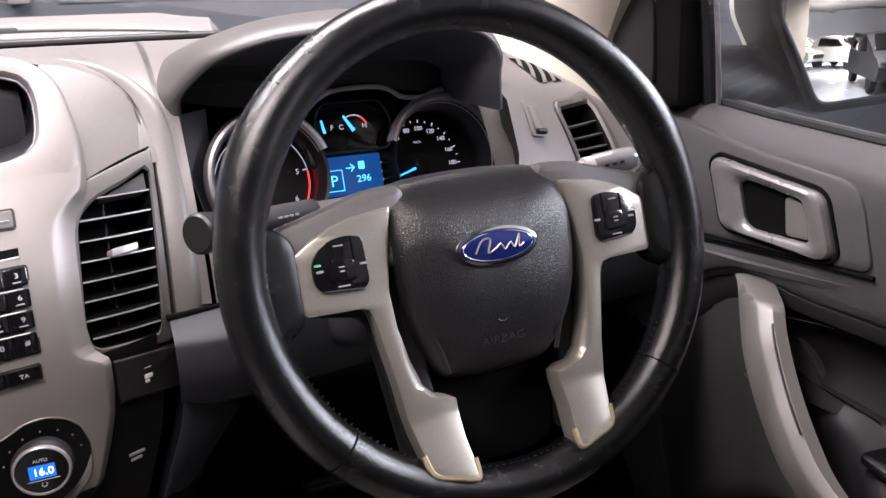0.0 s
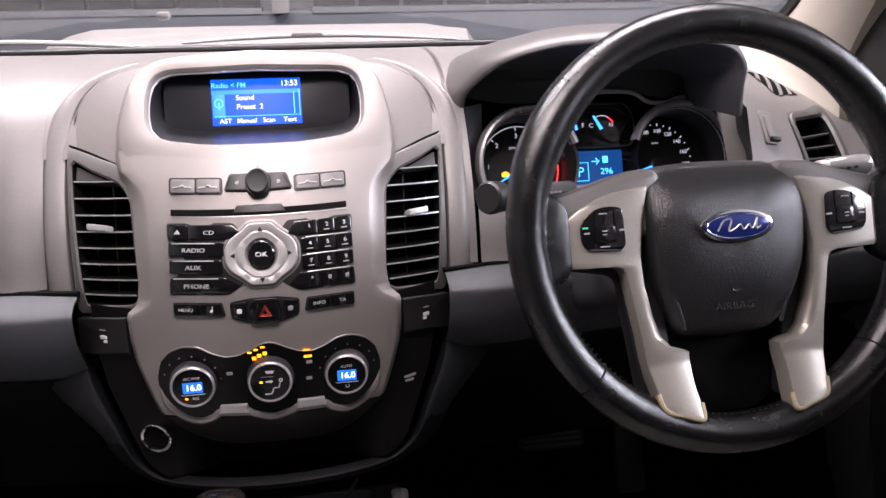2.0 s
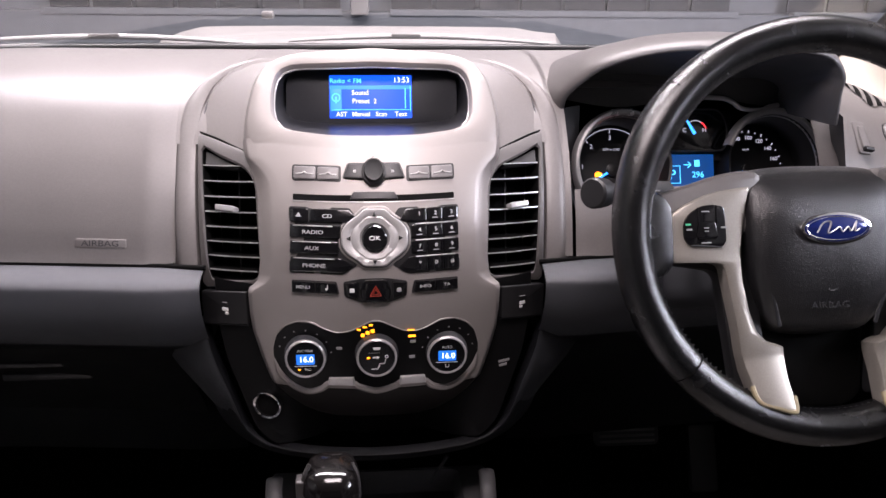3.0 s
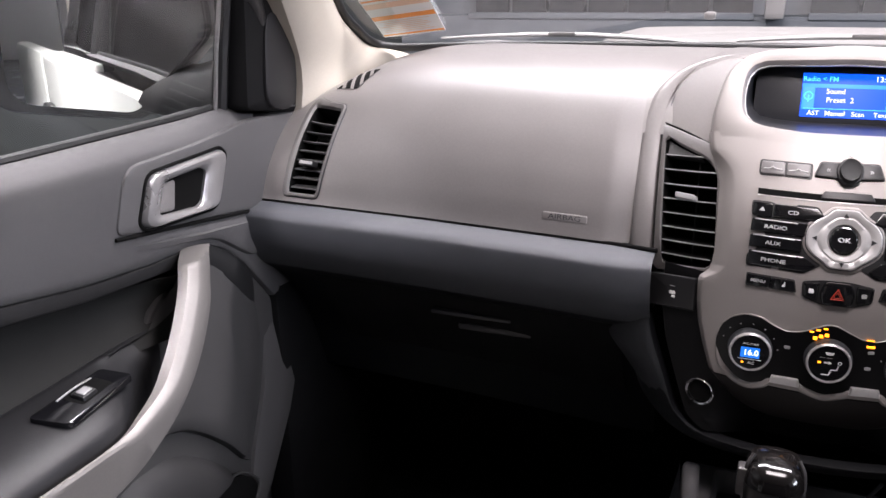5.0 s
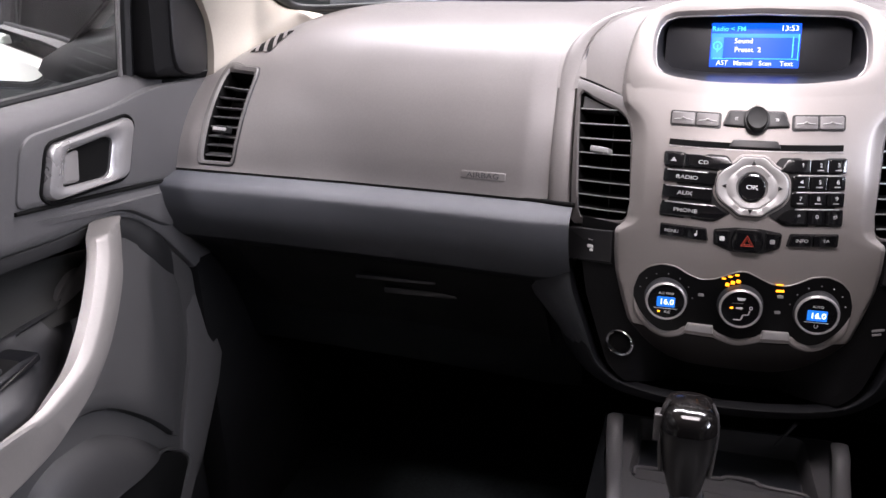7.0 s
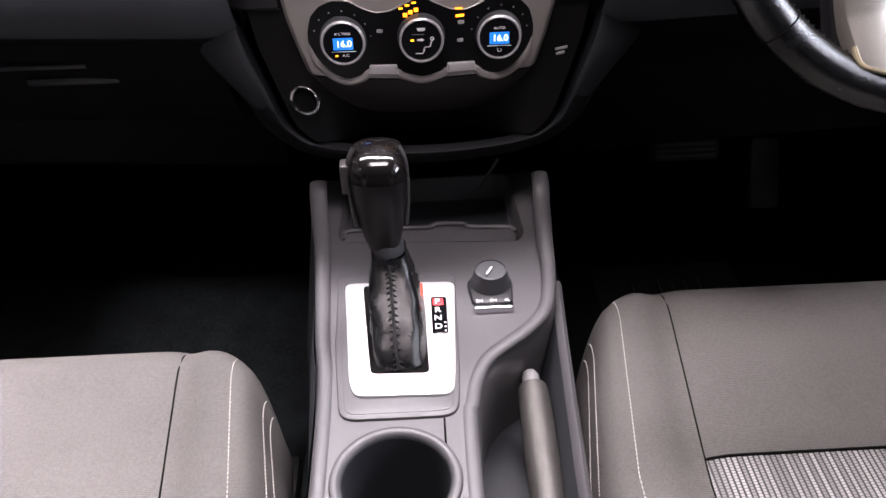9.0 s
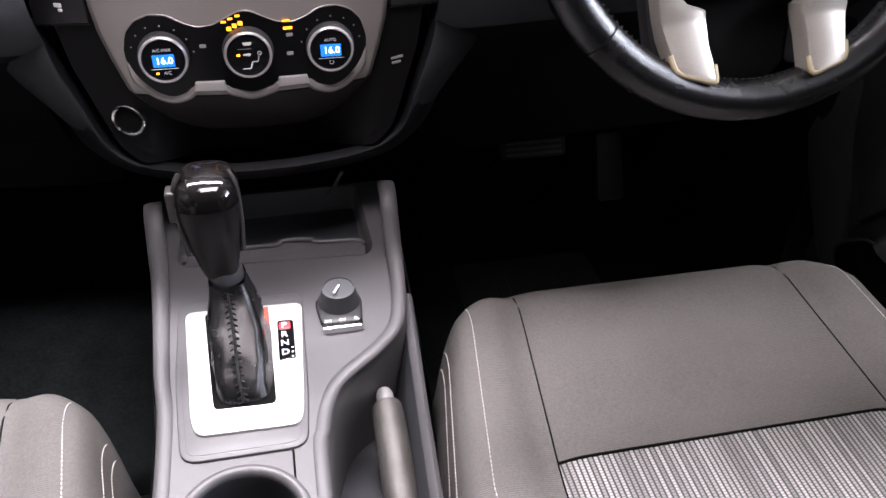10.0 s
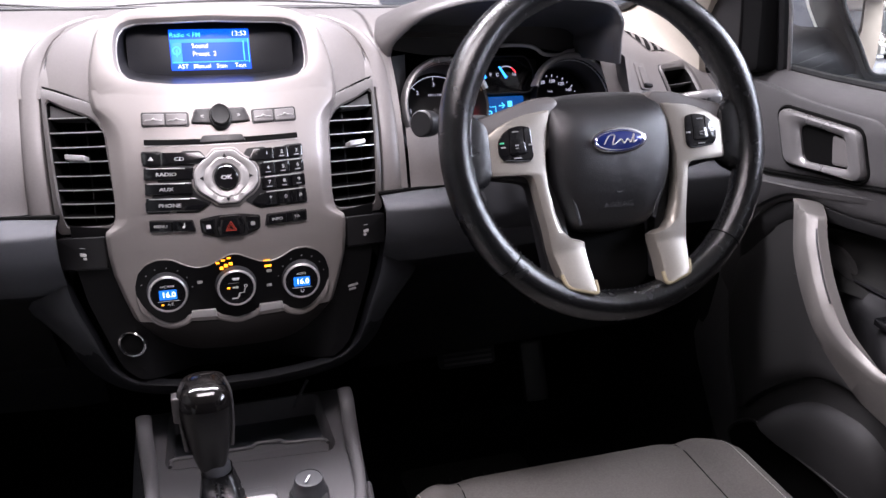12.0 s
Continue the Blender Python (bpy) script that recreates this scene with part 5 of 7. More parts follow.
        part("head", slab(disc(-0.0512, 0.4985, 0.0013, 12), stk, 0.0070, 0.0078, 0.0001), WHITE, n1)
for s in (-1, 1):
    part("gap", plaque(rounded([(s * 0.0885, 0.4928), (s * 0.038, 0.4928), (s * 0.041, 0.5062), (s * 0.0885, 0.5062)], 0.002), stk, 0.003, 0.0046), BLACK, fascia)
part("gap", plaque(rounded([(-0.033, 0.4905), (-0.015, 0.4840), (0.015, 0.4840), (0.033, 0.4905), (0.034, 0.5060), (0.013, 0.5095), (-0.013, 0.5095), (-0.034, 0.5060)], 0.003), stk, 0.003, 0.0046), BLACK, fascia)
hz = key(rounded([(-0.0135, 0.4850), (0.0135, 0.4850), (0.0165, 0.4960), (0.0125, 0.5085), (-0.0125, 0.5085), (-0.0165, 0.4960)], 0.004), name="hazard_key", label="black hazard key with a red triangle", up=0.0095, b=0.002)
for q, w in ((0.0068, 0.0007), (0.0038, 0.0005)):
    part("triangle", tube([stk(q * math.cos(a), 0.4955 + q * math.sin(a), 0.0097) for a in (radians(90), radians(210), radians(330))], w, 6, closed=True), REDPRINT, hz)
for s in (-1, 1):
    k = key(rounded([(s * 0.0180, 0.4880), (s * 0.0315, 0.4915), (s * 0.0330, 0.5050), (s * 0.0172, 0.5065)], 0.002), name="lock_key", label="small black lock key beside the hazard key")
    part("mark", slab(rect(s * 0.0245, 0.4975, 0.005, 0.0045, 0.001), stk, 0.0070, 0.0079, 0.0002), WHITE if s < 0 else DIM, k)

# climate panel
clim = thing("climate_controls", "black climate control unit in a silver rim with three dials", "climate controls", tuple(stk(0, 0.42)))
top_h = [(0.0, 0.4630), (0.006, 0.4622), (0.0175, 0.4565), (0.029, 0.4512), (0.0425, 0.4495), (0.0555, 0.4535), (0.0690, 0.4600), (0.0845, 0.4602), (0.0980, 0.4540), (0.1076, 0.4430), (0.1118, 0.4270)]
bot_h = [(0.1105, 0.4120), (0.1060, 0.3985), (0.0970, 0.3885), (0.0860, 0.3810), (0.0735, 0.3785), (0.0600, 0.3830), (0.0520, 0.3895), (0.0385, 0.3910), (0.0255, 0.3900), (0.0205, 0.3865), (0.0055, 0.3818), (0.0, 0.3812)]
top = [(-x, z) for x, z in top_h[:0:-1]] + top_h
bot = bot_h + [(-x, z) for x, z in bot_h[-2::-1]]
cpo = [p.to_2d() for p in curve([Vector((*p, 0)) for p in top + bot], 4, closed=True)]
txs, tzs = [x for x, z in top_h] + [0.1122], [z for x, z in top_h] + [0.4195]
bxs, bzs = [x for x, z in bot_h[::-1]] + [0.1122], [z for x, z in bot_h[::-1]] + [0.4195]
sheet = []
for x in np.linspace(-0.1118, 0.1118, 91):
    za, zb = interp(abs(x), txs, tzs), interp(abs(x), bxs, bzs)
    sheet.append([stk(x, za + (zb - za) * t, 0.0054) for t in np.linspace(0, 1, 9)])
part("panel", loft(sheet), PANEL, clim)
part("rim", tube([stk(p.x, p.y, 0.0040) for p in cpo], [0.0010 + 0.0032 * max(0.0, min(1.0, (0.418 - p.y) / 0.02)) for p in cpo], 8, closed=True), SILVER, clim, "silver rim of the climate panel")
for s in (-1, 1):
    part("bright_lip", slab(rounded([(s * 0.0535, 0.3885), (s * 0.0235, 0.3885), (s * 0.0250, 0.3982), (s * 0.0518, 0.3975)], 0.001), stk, 0.002, 0.0095, 0.002), BRIGHT, clim)


def climate_dial(cx, cz, words, lamp):
    d = thing("climate_dial", "round climate dial with a silver rim and lit face", "dial", tuple(stk(cx, cz)), "climate dials")
    f = lambda u, v, n: stk(cx, cz, 0) + Vector((u, 0.06 * v, v)) + Vector((0, -1, 0.06)) * n + Vector((0.0, 0, 0))
    part("skirt", lathe([(0.0238, 0.004), (0.0235, 0.008), (0.0226, 0.0150), (0.0215, 0.0172), (0.0190, 0.0172)], f, 48, cap=False), DASH_DARK, d)
    part("rim", lathe([(0.0222, 0.0155), (0.0218, 0.0182), (0.0209, 0.0190), (0.0199, 0.0186), (0.0196, 0.0170)], f, 48, cap=False), BRIGHT, d, "bright silver rim")
    part("face", lathe([(0.0188, 0.0176), (0.001, 0.0176)], f, 40), GLOSS, d)
    if words:
        part("screen", slab(rect(0, -0.0005, 0.0195, 0.0118, 0.0008), f, 0.017, 0.0181, 0.0002), DIALBLUE, d, "lit blue temperature screen")
        writing(words, 0.0092, frame_at(f, 0.0008, -0.0005, 0.0184), WHITEGLOW, d, "figure", 0.00015)
        part("line", slab(rect(0, -0.0082, 0.024, 0.0005, 0.0001), f, 0.0176, 0.0180, 0.0001), WHITE, d)
        writing("A/C MAX" if lamp else "AUTO", 0.0040, frame_at(f, 0, 0.0095, 0.0180), WHITE, d)
        if lamp:
            writing("A/C", 0.0042, frame_at(f, 0.002, -0.0122, 0.0180), WHITE, d)
            part("lamp", slab(rect(-0.007, -0.0122, 0.0026, 0.0016, 0.0002), f, 0.0176, 0.0182, 0.0001), AMBER, d)
        else:
            part("power_mark", tube([f(0.0019 * math.cos(a), -0.0122 + 0.0019 * math.sin(a), 0.0180) for a in np.linspace(2.2, 7.2, 14)], 0.0003, 5), WHITE, d)
    else:
        part("lamp", slab(rect(-0.009, 0.0006, 0.0030, 0.0020, 0.0002), f, 0.0176, 0.0182, 0.0001), AMBER, d)
        part("arrow_mark", slab([Vector(p) for p in ((-0.0045, 0.0), (0.0, 0.0), (0.0, -0.0012), (0.0028, 0.0008), (0.0, 0.0028), (0.0, 0.0016), (-0.0045, 0.0016))], f, 0.0176, 0.0180, 0.0001), WHITE, d)
        part("seat_mark", tube([f(a, b, 0.0180) for a, b in ((0.0095, -0.001), (0.0085, -0.006), (0.003, -0.0065), (0.0015, -0.0105))], 0.0005, 5), WHITE, d)
        part("head_mark", tube([f(0.0105 + 0.0016 * math.cos(a), 0.0018 + 0.0016 * math.sin(a), 0.0180) for a in np.linspace(0, 6.28, 12, endpoint=False)], 0.0004, 5, closed=True), WHITE, d)
        part("seat_mark", tube([f(a, b, 0.0180) for a, b in ((-0.006, -0.0125), (0.001, -0.0125), (0.003, -0.0085))], 0.0005, 5), WHITE, d)
        part("glass_mark", slab([Vector(p) for p in ((-0.003, 0.0095), (0.003, 0.0095), (0.0045, 0.0125), (-0.0045, 0.0125))], f, 0.0176, 0.0180, 0.0001), WHITE, d)
        part("line", slab(rect(-0.003, 0.0062, 0.012, 0.0004, 0.0001), f, 0.0176, 0.0179, 0.0001), DIM, d)


DIALBLUE = glow("dial_screen_blue", (0.0, 0.18, 0.9), 1.1)
climate_dial(-0.077, 0.4225, "16.0", True)
climate_dial(0.0, 0.4255, "", False)
climate_dial(0.077, 0.4225, "16.0", False)
for i in range(7):
    for cx, m0 in ((-0.077, DIM), (0.077, DIM)):
        a = radians(165 - 26 * i)
        part("tick", slab(disc(cx + 0.0285 * math.cos(a), 0.4225 + 0.0285 * math.sin(a), 0.0008, 8), stk, 0.0054, 0.0060, 0.0001), m0, clim)
for u, v, w, h in ((-0.0186, 0.4540, 0.0042, 0.0017), (-0.0124, 0.4568, 0.0042, 0.0018), (-0.0058, 0.4592, 0.0042, 0.0018), (-0.0146, 0.4475, 0.0040, 0.0036), (-0.0094, 0.4502, 0.0040, 0.0036), (-0.0040, 0.4522, 0.0040, 0.0036),
                   (-0.0110, 0.4428, 0.0056, 0.0030), (-0.0050, 0.4448, 0.0056, 0.0030), (0.0008, 0.4456, 0.0050, 0.0028)):
    part("fan_lamp", slab(rect(u, v, w, h, 0.0005), stk, 0.0050, 0.0063, 0.0003), AMBER, clim, "amber fan speed light")
part("lamp", slab(rect(0.038, 0.4445, 0.0080, 0.0024, 0.0004), stk, 0.0052, 0.0062, 0.0003), AMBER, clim, "amber light")
part("lamp", slab(rect(0.037, 0.4515, 0.0070, 0.0012, 0.0003), stk, 0.0052, 0.0060, 0.0003), AMBER, clim)
for u, v in ((-0.040, 0.432), (0.038, 0.420), (0.039, 0.438)):
    part("key_mark", slab(rect(u, v, 0.006, 0.0035, 0.0008), stk, 0.0052, 0.0058, 0.0002), DIM, clim)


# vents either side, and the blank keys under them
def stack_vent(s):
    f = lambda u, v, n: stk(s * u, v, n)
    v = thing("air_vent", "tall black air vent with bright slat edges and a silver tab", "air vent", tuple(f(0.16, 0.56, 0)), "middle air vents")
    o = rounded([(0.2045, 0.6450), (0.1470, 0.6315), (0.124, 0.6190), (0.121, 0.515), (0.122, 0.503), (0.130, 0.4960), (0.143, 0.4905), (0.1975, 0.4822)], [0.004, 0.006, 0.012, 0.01, 0.008, 0.006, 0.004, 0.003], 3)
    i = rounded([(0.1993, 0.6325), (0.1770, 0.6235), (0.1470, 0.6150), (0.1340, 0.6020), (0.1278, 0.5130), (0.1335, 0.4985), (0.1890, 0.4925)], [0.003, 0.004, 0.008, 0.008, 0.008, 0.006, 0.005], 3)
    part("frame", ring(o, i, f, [(0, -0.014), (0, -0.0075), (0.15, -0.0065), (0.85, -0.0065), (1, -0.0090)], 84), VENTFRAME, v, "grey vent frame")
    # duct walls and slats take the duct's darkness in their colour
    part("duct_wall", ring(o, i, f, [(1, -0.0088), (1, -0.036)], 84), DEEP_BLACK, v)
    part("duct", slab(i, f, -0.040, -0.035, 0.0005), DEEP_BLACK, v)
    for k in range(8):
        z = 0.6135 - 0.0157 * k
        a = interp(z, (0.4925, 0.6325), (0.1890, 0.1990)) - 0.0006
        b = interp(z, (0.4985, 0.513, 0.602, 0.615, 0.6235, 0.6325), (0.1335, 0.1280, 0.1342, 0.1475, 0.177, 0.198)) + 0.0006
        # the slats lean a little towards the outside
        lean = lambda u: z + 0.0048 * (0.195 - u) / 0.06 - 0.0004
        m = loft([[f(u, lean(u) + w, n) for u in np.linspace(b, a, 5)] for w, n in ((0.0030, -0.034), (-0.0010, -0.0100), (0.0012, -0.0098), (0.0055, -0.034))])
        sl = part("slat", m, DEEP_BLACK, v)
        part("bright_edge", loft([[f(u, lean(u) + w, n) for u in np.linspace(b, a, 5)] for w, n in ((-0.0006, -0.0100), (-0.0005, -0.0088), (0.0006, -0.0088), (0.0009, -0.0105))]), PALE, sl)
    t = part("top_flap", slab(rounded([(0.1960, 0.6280), (0.1550, 0.6160), (0.1545, 0.6145), (0.1965, 0.6125)], 0.001), f, -0.022, -0.0115, 0.001), VENTGREY, v)
    part("tab", slab(rect(0.1655, 0.5715, 0.0220, 0.0062, 0.0015), f, -0.012, 0.000, 0.0014), PALE, v, "silver vent tab")
    part("rod", tube([f(0.160, 0.63, -0.020), f(0.158, 0.50, -0.020)], 0.001, 6), BLACK, v)
    b = thing("blank_key", "black switch under the vent with a small white mark", "button", tuple(f(0.168, 0.46, 0)), "switches under the vents")
    part("cap", slab(rounded([(0.1425, 0.4475), (0.1425, 0.4855), (0.1965, 0.4785), (0.1965, 0.4400)], 0.002), f, -0.010, -0.001, 0.0012), BLACK, b)
    part("mark", slab(rect(0.168, 0.4620, 0.0070, 0.0040, 0.001), f, -0.0012, -0.0004, 0.0002), WHITE, b)
    part("mark", slab(rect(0.1665, 0.4575, 0.0040, 0.0030, 0.001), f, -0.0012, -0.0004, 0.0002), WHITE, b)
    part("mark", slab(rect(0.168, 0.4700, 0.0060, 0.0008, 0.0003), f, -0.0012, -0.0004, 0.0002), DIM, b)
    part("lower_edge", tube([f(0.1425, 0.4462, -0.003), f(0.1965, 0.4388, -0.003)], 0.0007, 6), DASH_DARK, b)


stack_vent(-1)
stack_vent(1)


# ---------- steering wheel ----------
WC = Vector((0.4145, -0.139, 0.6007))
WV, WN = Vector((0, 0.358, 0.934)), Vector((0, -0.934, 0.358))


def whl(u, v, n=0.0):
    c, d = math.cos(radians(1)), math.sin(radians(1))
    return WC + Vector((u * c - v * d, 0, 0)) + WV * (u * d + v * c) + WN * n


HUBSHELL = mat("hub_shell_plastic", (0.125, 0.118, 0.114), 0.45, grain=0.3, cell=1000, vary=0.06)
wheel = thing("steering_wheel", "black leather steering wheel with silver spokes and worn edges", "steering wheel", tuple(WC))
R = 0.1822
rows = []
for k in range(97):
    a = 2 * math.pi * k / 96
    deg = math.degrees(a) % 360
    # thicker grips at ten and two
    g = 0.0172 + 0.0024 * max(math.exp(-((deg - 30) / 16) ** 2), math.exp(-((deg - 150) / 16) ** 2)) + 0.0008 * math.exp(-((deg - 270) / 60) ** 2)
    row = []
    for j in range(16):
        b = 2 * math.pi * j / 16
        row.append(whl((R + g * math.cos(b)) * math.cos(a), (R + g * math.cos(b)) * math.sin(a), 1.12 * g * math.sin(b)))
    rows.append(row)
bm = loft(rows, closed=True)
bmesh.ops.remove_doubles(bm, verts=bm.verts[:], dist=1e-5)
rim = part("rim", bm, LEATHER, wheel, "worn black leather rim")
for deg in (44, 136, 222, 318):
    a = radians(deg)
    part("seam", tube([whl((R + 0.0177 * math.cos(b)) * math.cos(a), (R + 0.0177 * math.cos(b)) * math.sin(a), 0.0197 * math.sin(b)) for b in np.linspace(0, 2 * math.pi, 20, endpoint=False)], 0.0007, 6, closed=True), DEEP_BLACK, rim)
st = []
for deg in list(range(-60, 40, 2)) + list(range(140, 244, 2)) + list(range(246, 296, 2)):
    a = radians(deg)
    q = R - 0.0168
    d = Vector((-math.sin(a), math.cos(a)))
    st.append(box(whl(q * math.cos(a), q * math.sin(a), 0.004), (0.0012, 0.0012, 0.0042), 0.0003, Matrix.Rotation(a, 4, "Y")))
part("stitching", join(*st), BLACK, rim)
# hub cover
PAD = [(-0.071, 0.040), (-0.064, 0.0545), (-0.048, 0.0605), (0.0, 0.063), (0.048, 0.0605), (0.064, 0.0545), (0.071, 0.040), (0.074, 0.01), (0.069, -0.042), (0.054, -0.082), (0.032, -0.097), (-0.032, -0.097), (-0.054, -0.082), (-0.069, -0.042), (-0.074, 0.01)]
po = [p.to_2d() for p in curve([Vector((*p, 0)) for p in PAD], 4, closed=True)]
hubrows = []
for sc, n in ((1.0, -0.035), (1.0, -0.004), (0.985, 0.004), (0.95, 0.0095), (0.88, 0.0135), (0.72, 0.017), (0.5, 0.019), (0.25, 0.0198), (0.02, 0.020)):
    hubrows.append([whl(p.x * sc, -0.008 + (p.y + 0.008) * sc, n - 0.018 * (max(0, -(p.y) / 0.09) * sc) ** 2 - 0.030 * max(0.0, (p.y * sc - 0.012) / 0.05) ** 2) for p in po])
pad = part("airbag_cover", loft(hubrows, closed=True), PADGRAIN, wheel, "grained black airbag cover")
for s in (-1, 1):
    part("crease", tube(curve([whl(s * u, v, n) for u, v, n in ((0.0600, 0.022, 0.0090), (0.0610, 0.005, 0.0092), (0.058, -0.04, 0.0075), (0.046, -0.088, 0.000))], 5), 0.0022, 8, flat=0.5, side=(1, 0, 0)), PADGRAIN, pad)
bf = lambda u, v, n: whl(u, v, 0.0185 + n)
bad = part("badge", slab([Vector((0.0335 * math.cos(a), 0.0145 * math.sin(a))) for a in np.linspace(0, 2 * math.pi, 48, endpoint=False)], bf, -0.004, 0.0040, 0.0012), CHROME, wheel, "oval chrome-edged badge")
part("field", slab([Vector((0.0305 * math.cos(a), 0.0120 * math.sin(a))) for a in np.linspace(0, 2 * math.pi, 48, endpoint=False)], bf, 0.002, 0.0046, 0.0006), ENAMEL, bad, "blue enamel field")
part("field_line", tube([bf(0.0285 * math.cos(a), 0.0105 * math.sin(a), 0.0046) for a in np.linspace(0, 2 * math.pi, 40, endpoint=False)], 0.0004, 5, closed=True), CHROME, bad)
part("script_shape", tube(curve([bf(u, v, 0.0048) for u, v in ((-0.019, -0.0035), (-0.013, 0.005), (-0.006, 0.0055), (-0.009, -0.004), (-0.003, -0.002), (0.002, 0.001), (0.005, -0.0035), (0.010, 0.001), (0.013, -0.003), (0.018, 0.006), (0.0165, -0.003), (0.021, -0.001))], 4), 0.0012, 6, flat=0.5), BRIGHT, bad, "plain silver squiggle")
writing("AIRBAG", 0.0085, frame_at(whl, -0.001, -0.070, 0.0085), BLACK, pad, wide=1.25)
part("belt_mark", tube([whl(-0.001 + 0.004 * math.cos(a), -0.0535 + 0.003 * math.sin(a), 0.0128) for a in np.linspace(0, 6.28, 14, endpoint=False)], 0.0007, 5, closed=True), DASH_DARK, pad)


def spoke(s):
    """A silver spoke: the wing with its switches, and the leg down to the rim."""
    f = lambda u, v, n: whl(s * u, v, n)
    # inner and outer edge of the spoke, level by level, from the wing down to the foot
    iv, iu = (-0.1640, -0.1600, -0.134, -0.1070, -0.1045, -0.1010, -0.0925, -0.072, -0.047, -0.020, 0.010, 0.041), (0.0440, 0.0415, 0.0440, 0.0432, 0.0480, 0.0590, 0.0665, 0.0740, 0.0795, 0.0810, 0.0770, 0.070)
    ov, ou = (-0.1640, -0.1555, -0.1505, -0.112, -0.090, -0.060, -0.040, -0.0325, -0.0290, -0.0272, -0.0262, -0.0225, -0.004, 0.013, 0.0175, 0.0262, 0.0335, 0.0375, 0.041), (0.0450, 0.0730, 0.0775, 0.0850, 0.0875, 0.0925, 0.0958, 0.0978, 0.1010, 0.1080, 0.1440, 0.1482, 0.1490, 0.1480, 0.1450, 0.1320, 0.1160, 0.1020, 0.0760)
    lv = sorted({round(float(v), 5) for v in list(np.linspace(-0.1640, 0.041, 64)) + list(iv) + list(ov)})
    # the foot bends up over the rim
    bend = lambda v: 0.0035 + 0.40 * max(0.0, -0.116 - v) ** 1.06 * 1.15
    grid = []
    for v in lv:
        a, b = interp(v, iv, iu), interp(v, ov, ou)
        r = min(0.0035, (b - a) * 0.3)
        end = max(0.0, 1 - (v + 0.1640) / 0.003) * 0.0030 + max(0.0, 1 - (0.041 - v) / 0.003) * 0.0025
        soft_in = 0.0035 * max(0.0, 1 - abs(v + 0.088) / 0.03)
        cross = [(a, -0.022), (a, -r - soft_in), (a + 0.3 * r, -0.3 * r - soft_in), (a + r + soft_in * 0.8, 0.0), (0.5 * (a + b), 0.0004), (b - r, 0.0), (b - 0.3 * r, -0.3 * r), (b, -r), (b, -0.022)]
        grid.append([f(u, v, bend(v) + n - end) for u, n in cross])
    sp = part("spoke", loft(grid, caps=True), WORN, wheel, "silver painted spoke, rubbed yellow at its foot")
    rub = [(0.0790, -0.140), (0.0768, -0.1505), (0.0722, -0.1553), (0.0600, -0.1590), (0.0460, -0.1630), (0.0428, -0.1600), (0.0425, -0.150)]
    part("worn_edge", tube(curve([f(u, v, bend(v) - 0.0026) for u, v in rub], 4), 0.0026, 8), BARE, sp, "rubbed yellow edge")
    part("back_web", slab(rounded([(0.06, 0.04), (0.165, 0.020), (0.165, -0.024), (0.097, -0.036), (0.084, -0.150), (0.048, -0.160), (0.056, -0.08)], 0.01), f, -0.030, -0.014, 0.004), BLACK, sp)
    f = lambda u, v, n: whl(s * (u + 0.0065), v + 0.0045, n)
    bo = rounded([(0.0895, 0.0190), (0.0990, 0.0215), (0.1120, 0.0205), (0.1240, 0.0130), (0.1290, 0.0040), (0.1285, -0.0100), (0.1230, -0.0165), (0.0935, -0.0185), (0.0885, -0.0130)], [0.004, 0.006, 0.006, 0.006, 0.005, 0.006, 0.006, 0.005, 0.004], 4)
    pad2 = part("switch_pad", slab(bo, f, 0.000, 0.0060, 0.0015), GLOSS, sp, "glossy black switch pad")
    part("joint", tube([f(a, b, 0.0062) for a, b in ((0.098, 0.0205), (0.098, 0.004), (0.115, 0.004), (0.115, 0.019))], 0.0006, 5), DEEP_BLACK, pad2)
    part("middle_key", slab(rounded([(0.099, 0.006), (0.115, 0.006), (0.118, -0.010), (0.097, -0.010)], 0.004), f, 0.004, 0.0075, 0.001), GLOSS, pad2)
    for u, v, w, h in ((0.108, 0.0150, 0.010, 0.0014), (0.108, -0.0135, 0.012, 0.0016), (0.108, 0.000, 0.006, 0.0014), (0.108, -0.003, 0.005, 0.0014), (0.0915, 0.000, 0.007, 0.0022), (0.1235, -0.001, 0.007, 0.0022)):
        part("mark", slab(rect(u, v, w * 0.75, h * 0.8, 0.0003), f, 0.0055, 0.0080 if abs(u - 0.108) < 0.001 and abs(v) < 0.005 else 0.0066, 0.0002), DIM, pad2)
    part("green_mark" if s < 0 else "mark", slab(rect(0.1245, 0.0035, 0.005, 0.0018, 0.0006), f, 0.0055, 0.0067, 0.0002), GREEN if s < 0 else WHITE, pad2)
    part("ledge", tube([f(0.094, -0.0175, 0.0056), f(0.122, -0.0155, 0.0056)], 0.0008, 6), DASH_DARK, pad2)
    f = lambda u, v, n: whl(s * u, v, n)
    part("grip_root", slab(rounded([(0.143, 0.030), (0.176, 0.050), (0.176, -0.050), (0.143, -0.032)], 0.012), f, -0.016, 0.0075, 0.008), LEATHER, sp)


for s in (-1, 1):
    part("hub_shell", slab(rounded([(s * 0.055, 0.058), (s * 0.088, 0.056), (s * 0.128, 0.044), (s * 0.160, 0.036), (s * 0.166, 0.008), (s * 0.12, -0.01), (s * 0.055, 0.0)], 0.012), whl, -0.030, -0.001, 0.008), HUBSHELL, wheel, "grey moulded shell behind the spoke")
GREEN = mat("green_print", (0.05, 0.5, 0.25), 0.5, vary=0.02)
spoke(-1)
spoke(1)
